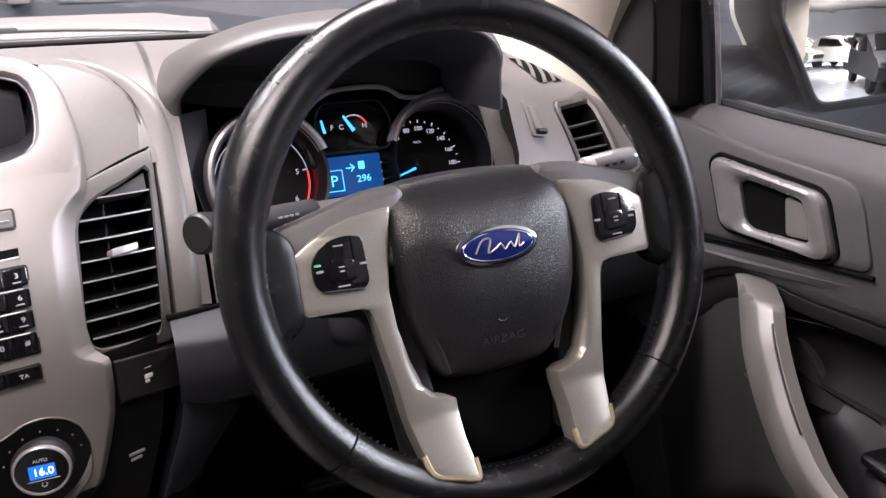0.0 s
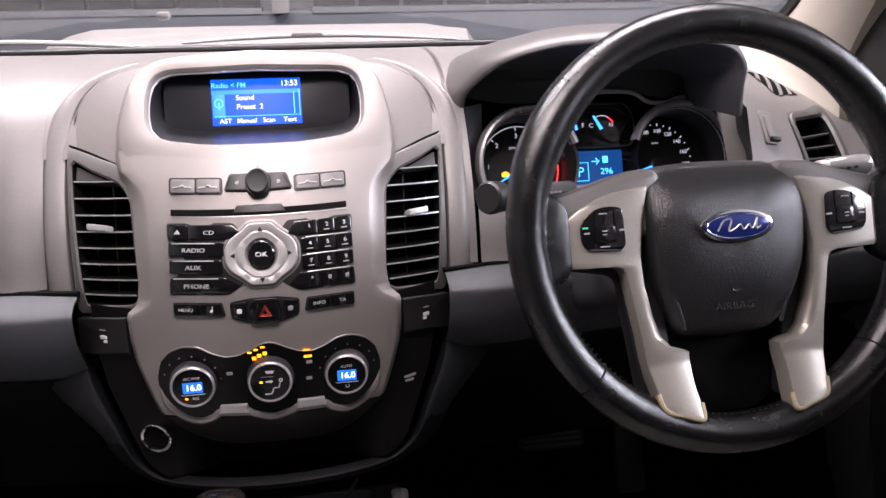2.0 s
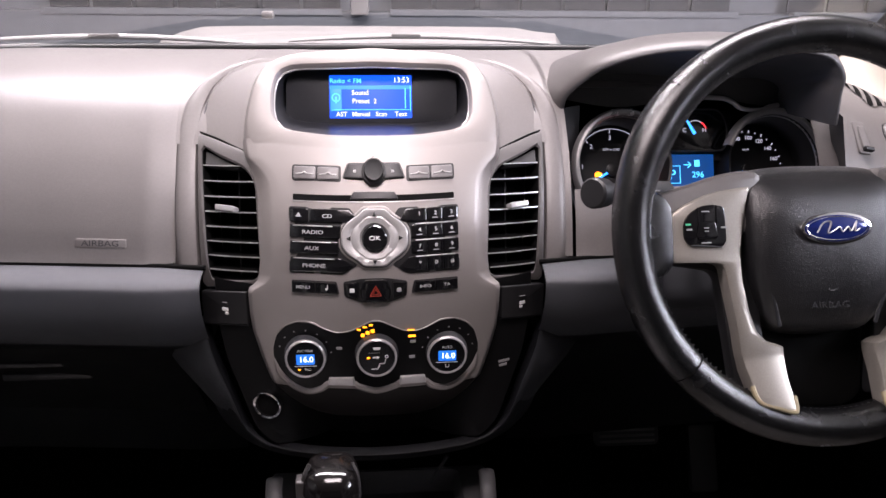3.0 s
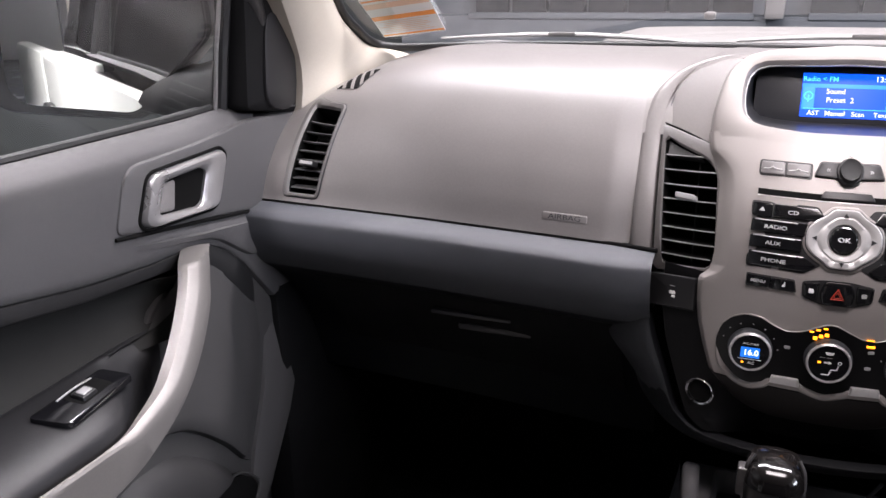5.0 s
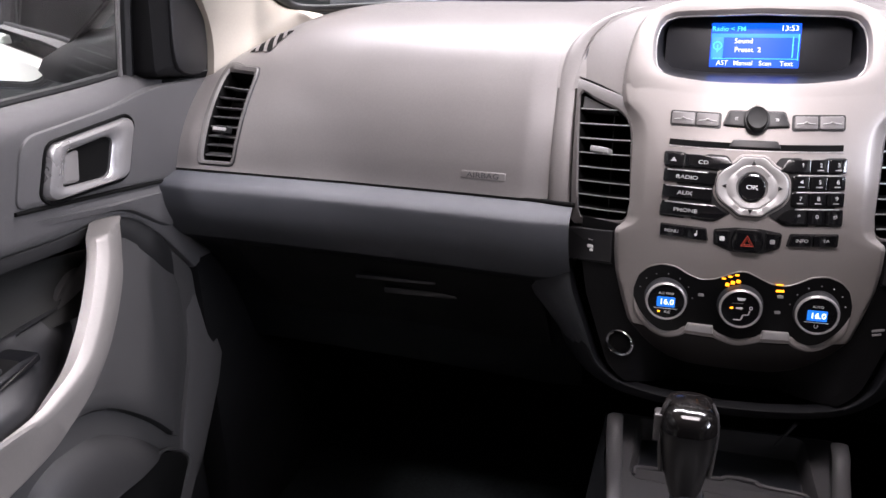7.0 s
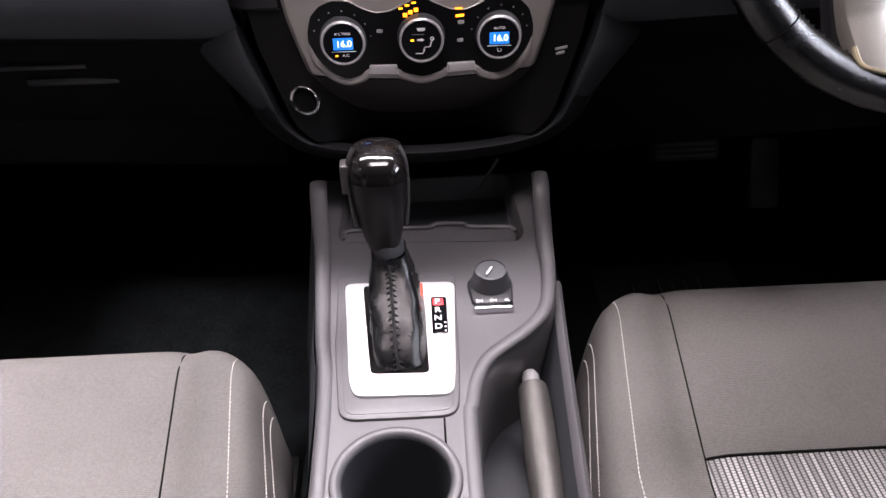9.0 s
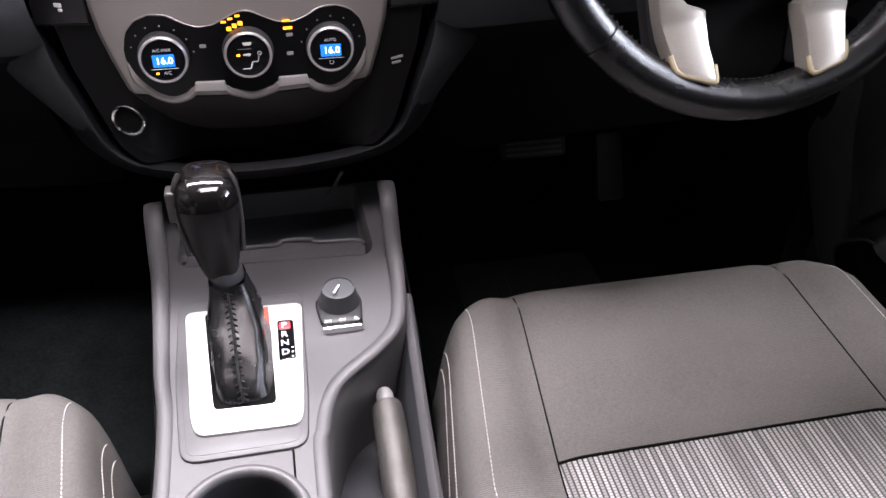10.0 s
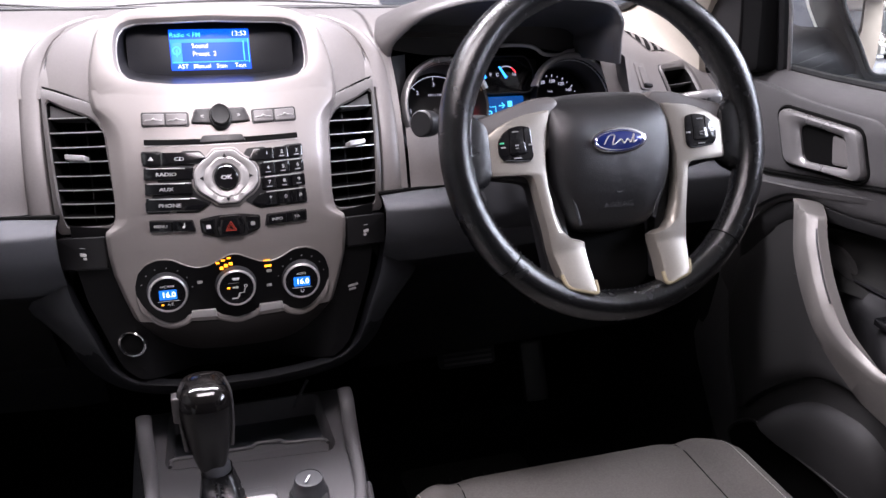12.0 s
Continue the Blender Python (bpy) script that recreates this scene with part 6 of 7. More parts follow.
part("lower_cover", slab(rounded([(-0.055, -0.07), (0.055, -0.07), (0.050, -0.158), (0.035, -0.170), (-0.035, -0.170), (-0.050, -0.158)], 0.012), whl, -0.050, -0.030, 0.006), DEEP_BLACK, wheel)

# column cover and its stalks
col = thing("steering_column", "dark grey two-part steering column cover", "column cover", (0.4165, 0, 0.58))
cf2 = lambda u, v, n: WC + Vector((u, 0, 0)) + WV * v + WV * 0.010 - WN * (0.035 + n)
crow = []
for d, k in ((0.0, 0.95), (0.004, 1.0), (0.06, 1.05), (0.13, 1.12), (0.21, 1.2)):
    crow.append([cf2(p.x * k, -0.012 + p.y * k, d) for p in rounded([(-0.072, -0.070), (0.072, -0.070), (0.076, 0.028), (0.045, 0.052), (-0.045, 0.052), (-0.076, 0.028)], 0.022, 4)])
part("cover", loft(crow, closed=True, caps=True), DASH_DARK, col)
part("collar", tube([cf2(-0.05, 0.018, 0.03), cf2(-0.095, 0.024, 0.028)], [0.018, 0.016], 20), BLACK, col)
lst = thing("wiper_stalk", "black wiper stalk with a round end cap", "stalk", (0.25, -0.07, 0.61))
p0, p1 = Vector((0.322, 0.022, 0.594)), Vector((0.224, -0.060, 0.6155))
part("shaft", tube([p0, p0.lerp(p1, 0.45), p0.lerp(p1, 0.75), p1], [0.0105, 0.0105, 0.0095, 0.0095], 16), RUBBER, lst)
part("end_cap", tube([p1 + (p0 - p1).normalized() * 0.006, p1 + (p1 - p0).normalized() * 0.004, p1 + (p1 - p0).normalized() * 0.012, p1 + (p1 - p0).normalized() * 0.014], [0.0145, 0.0155, 0.0155, 0.0135], 22), BLACK, lst)
for i in range(7):
    q = p0.lerp(p1, 0.20 + 0.06 * (i // 2)) + Vector((0, -0.0142, 0.004 - 0.007 * (i % 2)))
    part("mark", box(q, (0.004, 0.0008, 0.0018), 0.0002), DIM, lst)
BARREL = mat("glossy_grey_barrel", (0.16, 0.155, 0.155), 0.16, vary=0.08, coat=0.5)
rst = thing("indicator_stalk", "silver-grey indicator stalk with a bright collar", "stalk", (0.56, -0.06, 0.62))
q0, q1 = cf2(0.07, 0.036, 0.025), Vector((0.598, -0.068, 0.6330))
part("shaft", tube([q0, q0.lerp(q1, 0.30)], [0.011, 0.009], 14), BLACK, rst)
part("neck", tube([q0.lerp(q1, 0.28), q0.lerp(q1, 0.33), q0.lerp(q1, 0.52), q0.lerp(q1, 0.56)], [0.0060, 0.0072, 0.0074, 0.0066], 18), SILVER, rst, "silver stalk neck")
part("collar", tube([q0.lerp(q1, 0.54), q0.lerp(q1, 0.55), q0.lerp(q1, 0.62), q0.lerp(q1, 0.63)], [0.0080, 0.0096, 0.0096, 0.0084], 20), BRIGHT, rst, "bright stalk collar")
part("barrel", tube([q0.lerp(q1, 0.62), q0.lerp(q1, 0.64), q0.lerp(q1, 0.96), q0.lerp(q1, 1.0)], [0.0086, 0.0104, 0.0108, 0.0094], 20), BARREL, rst, "glossy grey turning barrel")
part("end", tube([q0.lerp(q1, 0.985), q0.lerp(q1, 1.02)], [0.0096, 0.0080], 16), BRIGHT, rst)
for k in range(3):
    part("mark", box(q0.lerp(q1, 0.70 + 0.07 * k) + Vector((0, -0.0108, 0.002)), (0.0040, 0.0008, 0.0026), 0.0002), BLACK, rst)


# ---------- tunnel console ----------
flat = lambda u, v, n: Vector((u, v, n))
CONS = mat("console_plastic", (0.076, 0.074, 0.077), 0.42, grain=0.3, cell=1200, vary=0.06)
GRIP = mat("brake_grip", (0.090, 0.085, 0.079), 0.36, metal=0.5, grain=0.32, cell=700, kind="leather", vary=0.18, blotch=40)
BIN = mat("dark_bin_plastic", (0.022, 0.024, 0.028), 0.5, grain=0.2, vary=0.1)
con = thing("tunnel_console", "grey plastic tunnel console between the seats", "console", (0, -0.2, -0.2))
TOP = [(-0.107, -0.75), (0.032, -0.75), (0.032, -0.39), (0.034, -0.345), (0.039, -0.283), (0.054, -0.243), (0.097, -0.209), (0.123, -0.176), (0.1325, -0.13), (0.137, -0.05), (0.144, 0.10), (-0.142, 0.10), (-0.135, 0.0), (-0.127, -0.07), (-0.117, -0.20), (-0.109, -0.31)]
top_o = rounded(TOP, [0.004, 0.004, 0.02, 0.02, 0.025, 0.03, 0.02, 0.02, 0.03, 0.03, 0.01, 0.01, 0.03, 0.03, 0.04, 0.04], 5)
tray = rounded([(-0.096, -0.046), (0.100, -0.058), (0.108, -0.044), (0.104, 0.085), (-0.10, 0.085), (-0.104, -0.034)], 0.012, 4)
cup_hole = disc(-0.0377, -0.3757, 0.0455, 48)
skin = loft([[flat(p.x, p.y, n) for p in inset(top_o, d)] for n, d in ((-0.21, 0), (0.185, 0), (0.1934, 0.0036), (0.197, 0.012))], closed=True)
part("body", join(skin, sheet_with_holes(inset(top_o, 0.012), [tray, cup_hole], 0.197)), CONS, con)
# raised edges that rise towards the dash
for e, wide in ((curve([(-0.100, -0.72, 0.1955), (-0.1005, -0.31, 0.1965), (-0.109, -0.20, 0.198), (-0.116, -0.10, 0.202), (-0.120, -0.05, 0.2075), (-0.1245, -0.01, 0.218), (-0.1265, 0.012, 0.2285), (-0.1275, 0.030, 0.232)], 6), 0.0100),
                (curve([(0.0245, -0.72, 0.1955), (0.0250, -0.35, 0.196), (0.0295, -0.295, 0.196), (0.0370, -0.262, 0.196), (0.052, -0.236, 0.1965), (0.090, -0.203, 0.197), (0.113, -0.172, 0.198), (0.1235, -0.12, 0.200), (0.1285, -0.05, 0.2075), (0.1315, -0.01, 0.218), (0.1330, 0.010, 0.2285), (0.1335, 0.030, 0.232)], 6), 0.0098)):
    ends = [wide * (0.72 + 0.28 * max(0.0, min(1.0, (p.z - 0.197) / 0.012))) for p in e]
    part("raised_edge", tube([p + Vector((0, 0, -0.0012)) for p in e], ends, 16, flat=0.5, side=(1, 0, 0)), CONS, con)
# hand brake well on the driver's side
well = rounded([(0.020, -0.78), (0.100, -0.78), (0.122, -0.20), (0.100, -0.190), (0.03, -0.26)], 0.02, 4)
part("well_floor", slab(well, flat, -0.21, 0.085, 0.004), BIN, con)
# leaning outer wall of the well
line = curve([(0.1330, -0.125, 0.192), (0.1290, -0.175, 0.1900), (0.1250, -0.227, 0.1890), (0.1180, -0.328, 0.1880), (0.1140, -0.40, 0.1870), (0.108, -0.60, 0.183), (0.104, -0.78, 0.180)], 6)
part("well_wall", loft([[p + Vector((dx, 0, dz)) for p in line] for dx, dz in ((-0.006, -0.008), (-0.003, -0.002), (0.0, 0.0), (0.003, -0.002), (0.005, -0.008), (0.014, -0.09), (0.030, -0.39))]), CONS, con)
# inner face of the wall, its shade put into a darker colour
part("well_shaded_face", loft([[p + Vector((dx, 0, dz)) for p in line] for dx, dz in ((-0.026, -0.105), (-0.0115, -0.03), (-0.006, -0.008))]), BIN, con)
side = curve([(-0.144, 0.10, 0.186), (-0.1365, 0.0, 0.186), (-0.1285, -0.07, 0.186), (-0.1185, -0.20, 0.186), (-0.1105, -0.31, 0.186), (-0.1085, -0.75, 0.186)], 6)
part("side_panel", loft([[p + Vector((-dx, 0, dz)) for p in side] for dx, dz in ((0.0, 0.004), (0.002, -0.012), (0.012, -0.07), (0.028, -0.18), (0.034, -0.395))]), LOWER, con, "dark side of the console")
side = curve([(0.146, 0.10, 0.186), (0.1385, -0.05, 0.186), (0.1345, -0.13, 0.186)], 6)
part("side_panel", loft([[p + Vector((dx, 0, dz)) for p in side] for dx, dz in ((0.0, 0.004), (0.002, -0.012), (0.012, -0.07), (0.028, -0.18), (0.034, -0.395))]), LOWER, con, "dark side of the console")
for s in (-1, 1):
    part("flank", box((s * 0.150, -0.30, -0.13), (0.02, 0.9, 0.20), 0.008), CARPET, con)
# sunk tray in front, with a shaped lip
part("tray_bin", loft([[Vector((p.x, p.y, z)) for p in inset(tray, d)] for z, d in ((0.1975, 0.0), (0.192, 0.003), (0.168, 0.006), (0.166, 0.012))], closed=True, caps=False), CONS, con)
part("tray_floor", slab(inset(tray, 0.005), flat, 0.160, 0.1675, 0.0004), BIN, con)
part("tray_shelf", slab(rounded([(-0.098, -0.042), (0.098, -0.053), (0.102, -0.020), (0.030, -0.012), (0.010, -0.006), (-0.030, -0.006), (-0.045, -0.014), (-0.100, -0.012)], 0.006, 3), flat, 0.166, 0.1900, 0.003), CONS, con)
part("tray_lip", tube(curve([(-0.098, -0.030, 0.1905), (-0.096, -0.016, 0.191), (-0.07, -0.0145, 0.1915), (-0.020, -0.0150, 0.192), (0.002, -0.0155, 0.1920), (0.010, -0.0100, 0.1930), (0.040, -0.0120, 0.1930), (0.048, -0.0175, 0.192), (0.092, -0.0205, 0.191), (0.100, -0.030, 0.1905)], 4), 0.0026, 8), CONS, con)
# thin dark sliver added in place of a glint in the tray
part("tray_glint", box((0.075, 0.045, 0.225), (0.004, 0.004, 0.045), 0.001, Matrix.Rotation(0.5, 4, "Y")), DASH_DARK, con)
part("panel_joint", tube([(0.004, -0.313, 0.1975), (0.004, -0.36, 0.1975)], 0.0009, 6), DEEP_BLACK, con)

# gear lever
KNOB = mat("brown_black_lacquer", (0.0045, 0.004, 0.004), 0.13, vary=0.2, coat=0.3, spec=0.4)
KNOBEDGE = mat("grey_knob_edge", (0.045, 0.042, 0.042), 0.35, metal=0.3, vary=0.15)
shift = thing("gear_lever", "gear lever with gloss black knob, leather boot and silver plate", "gear lever", (-0.035, -0.2, 0.197))
base = rounded([(-0.0985, -0.1100), (0.0245, -0.1115), (0.0212, -0.256), (0.0170, -0.3125), (-0.0870, -0.3125), (-0.0957, -0.2218)], [0.014, 0.014, 0.02, 0.016, 0.016, 0.02], 4)
part("base", slab(base, flat, 0.190, 0.2000, 0.002), CONS, shift)
part("plate_well", slab(inset(base, 0.0055), flat, 0.195, 0.2004, 0.0003), CONS, shift)
plate_o = rounded([(-0.0908, -0.1275), (0.0235, -0.1318), (0.0168, -0.2700), (0.0135, -0.2905), (-0.0745, -0.2885), (-0.0800, -0.2700)], [0.010, 0.010, 0.012, 0.010, 0.010, 0.012], 4)
part("plate", slab(plate_o, flat, 0.199, 0.2035, 0.0015), SATIN, shift, "bright satin silver gate plate")
part("gate", slab(rounded([(-0.0715, -0.1340), (-0.0100, -0.1350), (-0.0068, -0.2640), (-0.0605, -0.2620)], 0.006), flat, 0.200, 0.2040, 0.0004), DEEP_BLACK, shift)
boot_rows = []
for z, w, d, cy in ((0.2035, 0.0262, 0.0570, -0.2030), (0.2065, 0.0252, 0.0560, -0.2030), (0.213, 0.0232, 0.0520, -0.2015), (0.220, 0.0238, 0.0465, -0.1965), (0.227, 0.0240, 0.0405, -0.1905), (0.234, 0.0243, 0.0360, -0.1850), (0.241, 0.0232, 0.0310, -0.1790), (0.247, 0.0214, 0.0265, -0.1735), (0.253, 0.0198, 0.0230, -0.1690), (0.259, 0.0185, 0.0200, -0.1650), (0.264, 0.0172, 0.0178, -0.1625), (0.270, 0.0165, 0.0165, -0.1610)):
    row = []
    for k in range(48):
        a = 2 * math.pi * k / 48
        q = 0.46
        cu = math.copysign(abs(math.cos(a)) ** q, math.cos(a))
        sv = math.copysign(abs(math.sin(a)) ** q, math.sin(a))
        h = max(0.0, min(1.0, (0.27 - z) / 0.03)) * max(0.0, min(1.0, (z - 0.203) / 0.012))
        wr = 1 + h * (0.045 * math.sin(3 * a + z * 300) + 0.030 * math.sin(7 * a - z * 420 + 1.3) + 0.018 * math.sin(11 * a + z * 700))
        row.append((-0.0338 - (z - 0.2) * 0.10 + 1.0 * w * cu * wr, cy + d * sv * wr, z))
    boot_rows.append(row)
part("boot", loft(boot_rows, closed=True), LEATHER, shift, "creased black leather boot")
seam = curve([(-0.0345, -0.2600, 0.2055), (-0.0355, -0.2540, 0.2130), (-0.0370, -0.2440, 0.220), (-0.0375, -0.2320, 0.227), (-0.0380, -0.2220, 0.234), (-0.0385, -0.2110, 0.241), (-0.0390, -0.2005, 0.247), (-0.0395, -0.1925, 0.253), (-0.0400, -0.1855, 0.259), (-0.0405, -0.1800, 0.264)], 4)
part("boot_seam", tube(seam, 0.0016, 6), BLACK, shift)
zig = []
for i, p in enumerate(seam[::1]):
    zig.append(box(p + Vector((0.0027 if i % 2 else -0.0027, -0.0008, 0.0008)), (0.0042, 0.0010, 0.0010), 0.0002, Matrix.Rotation(0.6 if i % 2 else -0.6, 4, "Y")))
part("boot_stitches", join(*zig), BLACK, shift)
part("collar", tube([(-0.0408, -0.161, 0.266), (-0.0412, -0.160, 0.274), (-0.0415, -0.1595, 0.277)], [0.0165, 0.0165, 0.0150], 20, flat=0.9), DASH_DARK, shift)
knob_rows = []
for z, w, d, cx, cy in ((0.276, 0.0140, 0.0135, -0.0415, -0.1595), (0.286, 0.0165, 0.016, -0.0418, -0.158), (0.305, 0.0205, 0.020, -0.0422, -0.156), (0.325, 0.0235, 0.024, -0.0425, -0.155), (0.345, 0.0258, 0.028, -0.0425, -0.154), (0.358, 0.0262, 0.030, -0.0425, -0.153), (0.368, 0.0250, 0.029, -0.0425, -0.152), (0.376, 0.0215, 0.025, -0.0425, -0.150), (0.380, 0.014, 0.017, -0.0425, -0.148), (0.3815, 0.002, 0.003, -0.0425, -0.147)):
    row = []
    for k in range(32):
        a = 2 * math.pi * k / 32
        q = 0.7
        row.append((cx - 0.003 + w * 1.06 * math.copysign(abs(math.cos(a)) ** q, math.cos(a)), cy + d * math.copysign(abs(math.sin(a)) ** q, math.sin(a)), z - 0.006 * (z - 0.27) / 0.11))
    knob_rows.append(row)
KNOBBODY = mat("satin_black_lacquer", (0.004, 0.0038, 0.004), 0.34, vary=0.15, spec=0.22)
part("knob", loft(knob_rows[:6], closed=True, caps=True), KNOBBODY, shift, "black gear knob body")
part("knob_cap", loft([[Vector(p) + Vector((0, 0, 0.0006)) for p in row] for row in knob_rows[5:]], closed=True, caps=True), KNOB, shift, "gloss brown-black knob cap")
for s in (-1, 1):
    sd = curve([(-0.0455 + s * 0.0235, -0.164, 0.300), (-0.0455 + s * 0.0262, -0.164, 0.335), (-0.0455 + s * 0.0255, -0.162, 0.366), (-0.0455 + s * 0.020, -0.156, 0.3785)], 5)
    part("knob_edge", tube(sd, 0.0022, 8), KNOBEDGE, shift)
part("release_button", slab(rect(-0.158, 0.350, 0.016, 0.030, 0.003), lambda u, v, n: Vector((-0.0455 - 0.0255 - n, u, v)), 0, 0.008, 0.002), KNOBEDGE, shift)
# letters of the gate
pos = part("position_strip", slab(rounded([(-0.0022, -0.157), (0.0135, -0.158), (0.0130, -0.2125), (-0.0022, -0.2125)], 0.003), flat, 0.2025, 0.2042, 0.0004), GLOSS, shift)
part("position_light", slab(rect(0.0048, -0.1655, 0.0105, 0.0105, 0.002), flat, 0.2035, 0.2047, 0.0003), REDGLOW, pos, "red light behind the P")
for w, v, mm in (("P", -0.1655, WHITEGLOW), ("R", -0.1785, WHITE), ("N", -0.1905, WHITE), ("D", -0.2030, WHITE)):
    writing(w, 0.0105, frame_at(flat, 0.0040, v, 0.2050), mm, pos, "letter", 0.0002)
part("sport_marks", join(box((0.0107, -0.197, 0.2044), (0.0018, 0.0018, 0.0004), 0), box((0.0107, -0.203, 0.2044), (0.0018, 0.0018, 0.0004), 0), box((0.0107, -0.209, 0.2044), (0.0018, 0.0018, 0.0004), 0)), WHITE, pos)
part("gate_reflector", box((-0.012, -0.150, 0.2046), (0.004, 0.03, 0.001), 0.0003), REDPRINT, shift)

# drive selector
sel4 = thing("drive_selector", "round black four-wheel-drive selector knob on a chrome-edged base", "knob", (0.060, -0.135, 0.2))
part("base", slab(rounded([(0.036, -0.128), (0.084, -0.130), (0.080, -0.170), (0.040, -0.170)], 0.008), flat, 0.195, 0.2035, 0.003), BLACK, sel4)
part("edge", slab(rounded([(0.039, -0.1685), (0.081, -0.1685), (0.0795, -0.1785), (0.0415, -0.1785)], 0.004), flat, 0.195, 0.2040, 0.002), CHROME, sel4, "chrome front edge")
k4 = lambda u, v, n: Vector((0.0605 + u, -0.138 + v * 0.98, 0.200 + n + v * 0.05))
part("knob", lathe([(0.0215, 0.0), (0.0212, 0.005), (0.0185, 0.008), (0.0172, 0.019), (0.0166, 0.0212), (0.0150, 0.0216), (0.0146, 0.0206), (0.001, 0.0208)], k4, 36), DASH_DARK, sel4)
part("pointer", box(k4(-0.002, -0.004, 0.0232), (0.0022, 0.013, 0.0008), 0.0003, Matrix.Rotation(-0.5, 4, "Z")), WHITE, sel4)
for w, u in (("2H", 0.0465), ("4H", 0.0605), ("4L", 0.0745)):
    writing(w, 0.0060, frame_at(flat, u, -0.1665, 0.2037), WHITE, sel4)

# cup holder
cup = thing("cup_holder", "round dark cup holder with a raised grey rim", "cup holder", (-0.0377, -0.3757, 0.197))
uf = lambda u, v, n: Vector((-0.0377 + u, -0.3757 + v, 0.197 + n))
part("rim", lathe([(0.0540, 0.000), (0.0530, 0.0030), (0.0505, 0.0042), (0.0470, 0.0036), (0.0445, 0.001), (0.0440, -0.003)], uf, 56, cap=False), CONS, cup)
part("liner", lathe([(0.0448, 0.0005), (0.0436, -0.004), (0.0430, -0.012), (0.0405, -0.075), (0.0385, -0.080), (0.001, -0.080)], uf, 48), BIN, cup)
# hand brake
hb = thing("hand_brake", "hand brake with a textured silver-black grip and chrome button", "hand brake", (0.09, -0.3, 0.1))
grip = curve([(0.0925, -0.238, 0.150), (0.0925, -0.246, 0.150), (0.0920, -0.275, 0.149), (0.0905, -0.33, 0.146), (0.089, -0.375, 0.142)], 5)
part("grip", tube(grip, [0.0115, 0.0140, 0.0145] + [0.0145 + 0.0012 * math.sin(i / 6) for i in range(len(grip) - 3)], 20), GRIP, hb, "textured dark grip")
part("button", tube([(0.0925, -0.240, 0.150), (0.0925, -0.224, 0.151), (0.0925, -0.219, 0.151)], [0.0085, 0.0085, 0.0065], 16), BRIGHT, hb, "chrome release button")
part("ferrule", tube([(0.089, -0.374, 0.142), (0.0888, -0.380, 0.1415)], 0.0162, 20), CHROME, hb)
part("lever", tube([(0.0888, -0.378, 0.1415), (0.087, -0.50, 0.120), (0.085, -0.60, 0.08)], 0.012, 12), BLACK, hb)


# ---------- seats ----------
def seat(s, x_in, x_out, y_front, name_label):
    """A front seat cushion: crowned middle, side bolsters, piped seams, ribbed insert."""
    st = thing("front_seat", name_label, "seat", (s * (x_in + x_out) / 2, y_front - 0.25, -0.2), "front seats")
    w = x_out - x_in

    def top(a, b):
        """a: 0 to 1 across from the inner side; b: metres back from the front."""
        lead = interp(b, (0, 0.08, 0.30, 0.62), (0.036, 0.030, 0.0, -0.006))
        x = x_in + lead + (w - lead) * a
        edge = min(a, 1 - a) * w
        z = 0.148 + 0.008 * math.exp(-((edge - 0.055) / 0.035) ** 2) - 0.006 * math.exp(-((edge - 0.10) / 0.018) ** 2)
        z -= 0.070 * max(0, 1 - edge / 0.034) ** 2.2
        z -= 0.050 * max(0, 1 - b / 0.075) ** 2.2 + 0.05 * b * 0.35
        corner = max(0, 1 - edge / 0.11) ** 2
        return Vector((s * x, y_front - b - 0.075 * corner * max(0, 1 - b / 0.30), z))

    As = np.linspace(0, 1, 49)
    Bs = np.concatenate([np.linspace(0, 0.10, 12), np.linspace(0.12, 0.62, 22)])
    # side bolsters, front roll, and ribbed middle with its own border
    def patch(a0, a1, b0, b1, na, nb, lift=0.0):
        return loft([[top(a0 + (a1 - a0) * i / na, b0 + (b1 - b0) * k / nb) + Vector((0, 0, lift)) for i in range(na + 1)] for k in range(nb + 1)])

    part("inner_bolster", patch(0, 0.19, 0.0, 0.62, 14, 40), CLOTH, st)
    part("outer_bolster", patch(0.81, 1.0, 0.0, 0.62, 14, 40), CLOTH, st)
    part("front_roll", patch(0.19, 0.81, 0.0, 0.278, 26, 18), CLOTH, st, "smooth grey cloth at the front of the cushion")
    part("insert", patch(0.19, 0.81, 0.278, 0.62, 26, 16), RIB, st, "pale ribbed cloth insert")
    for a in (0.19, 0.81):
        part("seam", tube([top(a + (0.0 if b > 0.0 else 0), b) + Vector((0, 0, 0.0002)) for b in np.linspace(0.02, 0.62, 24)], 0.0009, 6), DEEP_BLACK, st)
    part("seam", tube([top(a, 0.278) + Vector((0, 0, 0.0002)) for a in np.linspace(0.19, 0.81, 20)], 0.0016, 6), DEEP_BLACK, st)
    for a in (0.010, 0.020, 0.076, 0.990, 0.980, 0.924):
        some = []
        pts = [top(a, b) for b in np.arange(0.03, 0.50, 0.0054)]
        for p, q in zip(pts, pts[1:]):
            d = (q - p)
            some.append(tube([p + Vector((0, 0, 0.0006)), p + d * 0.62 + Vector((0, 0, 0.0006))], 0.00062, 5))
        tagged(part("stitching", join(*some), THREAD, st, "pale double stitching"), kind="stuff")
    fr = [top(a, 0.0) for a in As]
    part("front_skirt", loft([fr, [p + Vector((0, 0.004, -0.02)) for p in fr], [p + Vector((0, -0.02, -0.09)) for p in fr], [Vector((p.x, p.y - 0.05, -0.06)) for p in fr]]), CLOTH_DARK, st)
    for a, sg in ((0, -1), (1, 1)):
        sd = [top(a, b) for b in Bs]
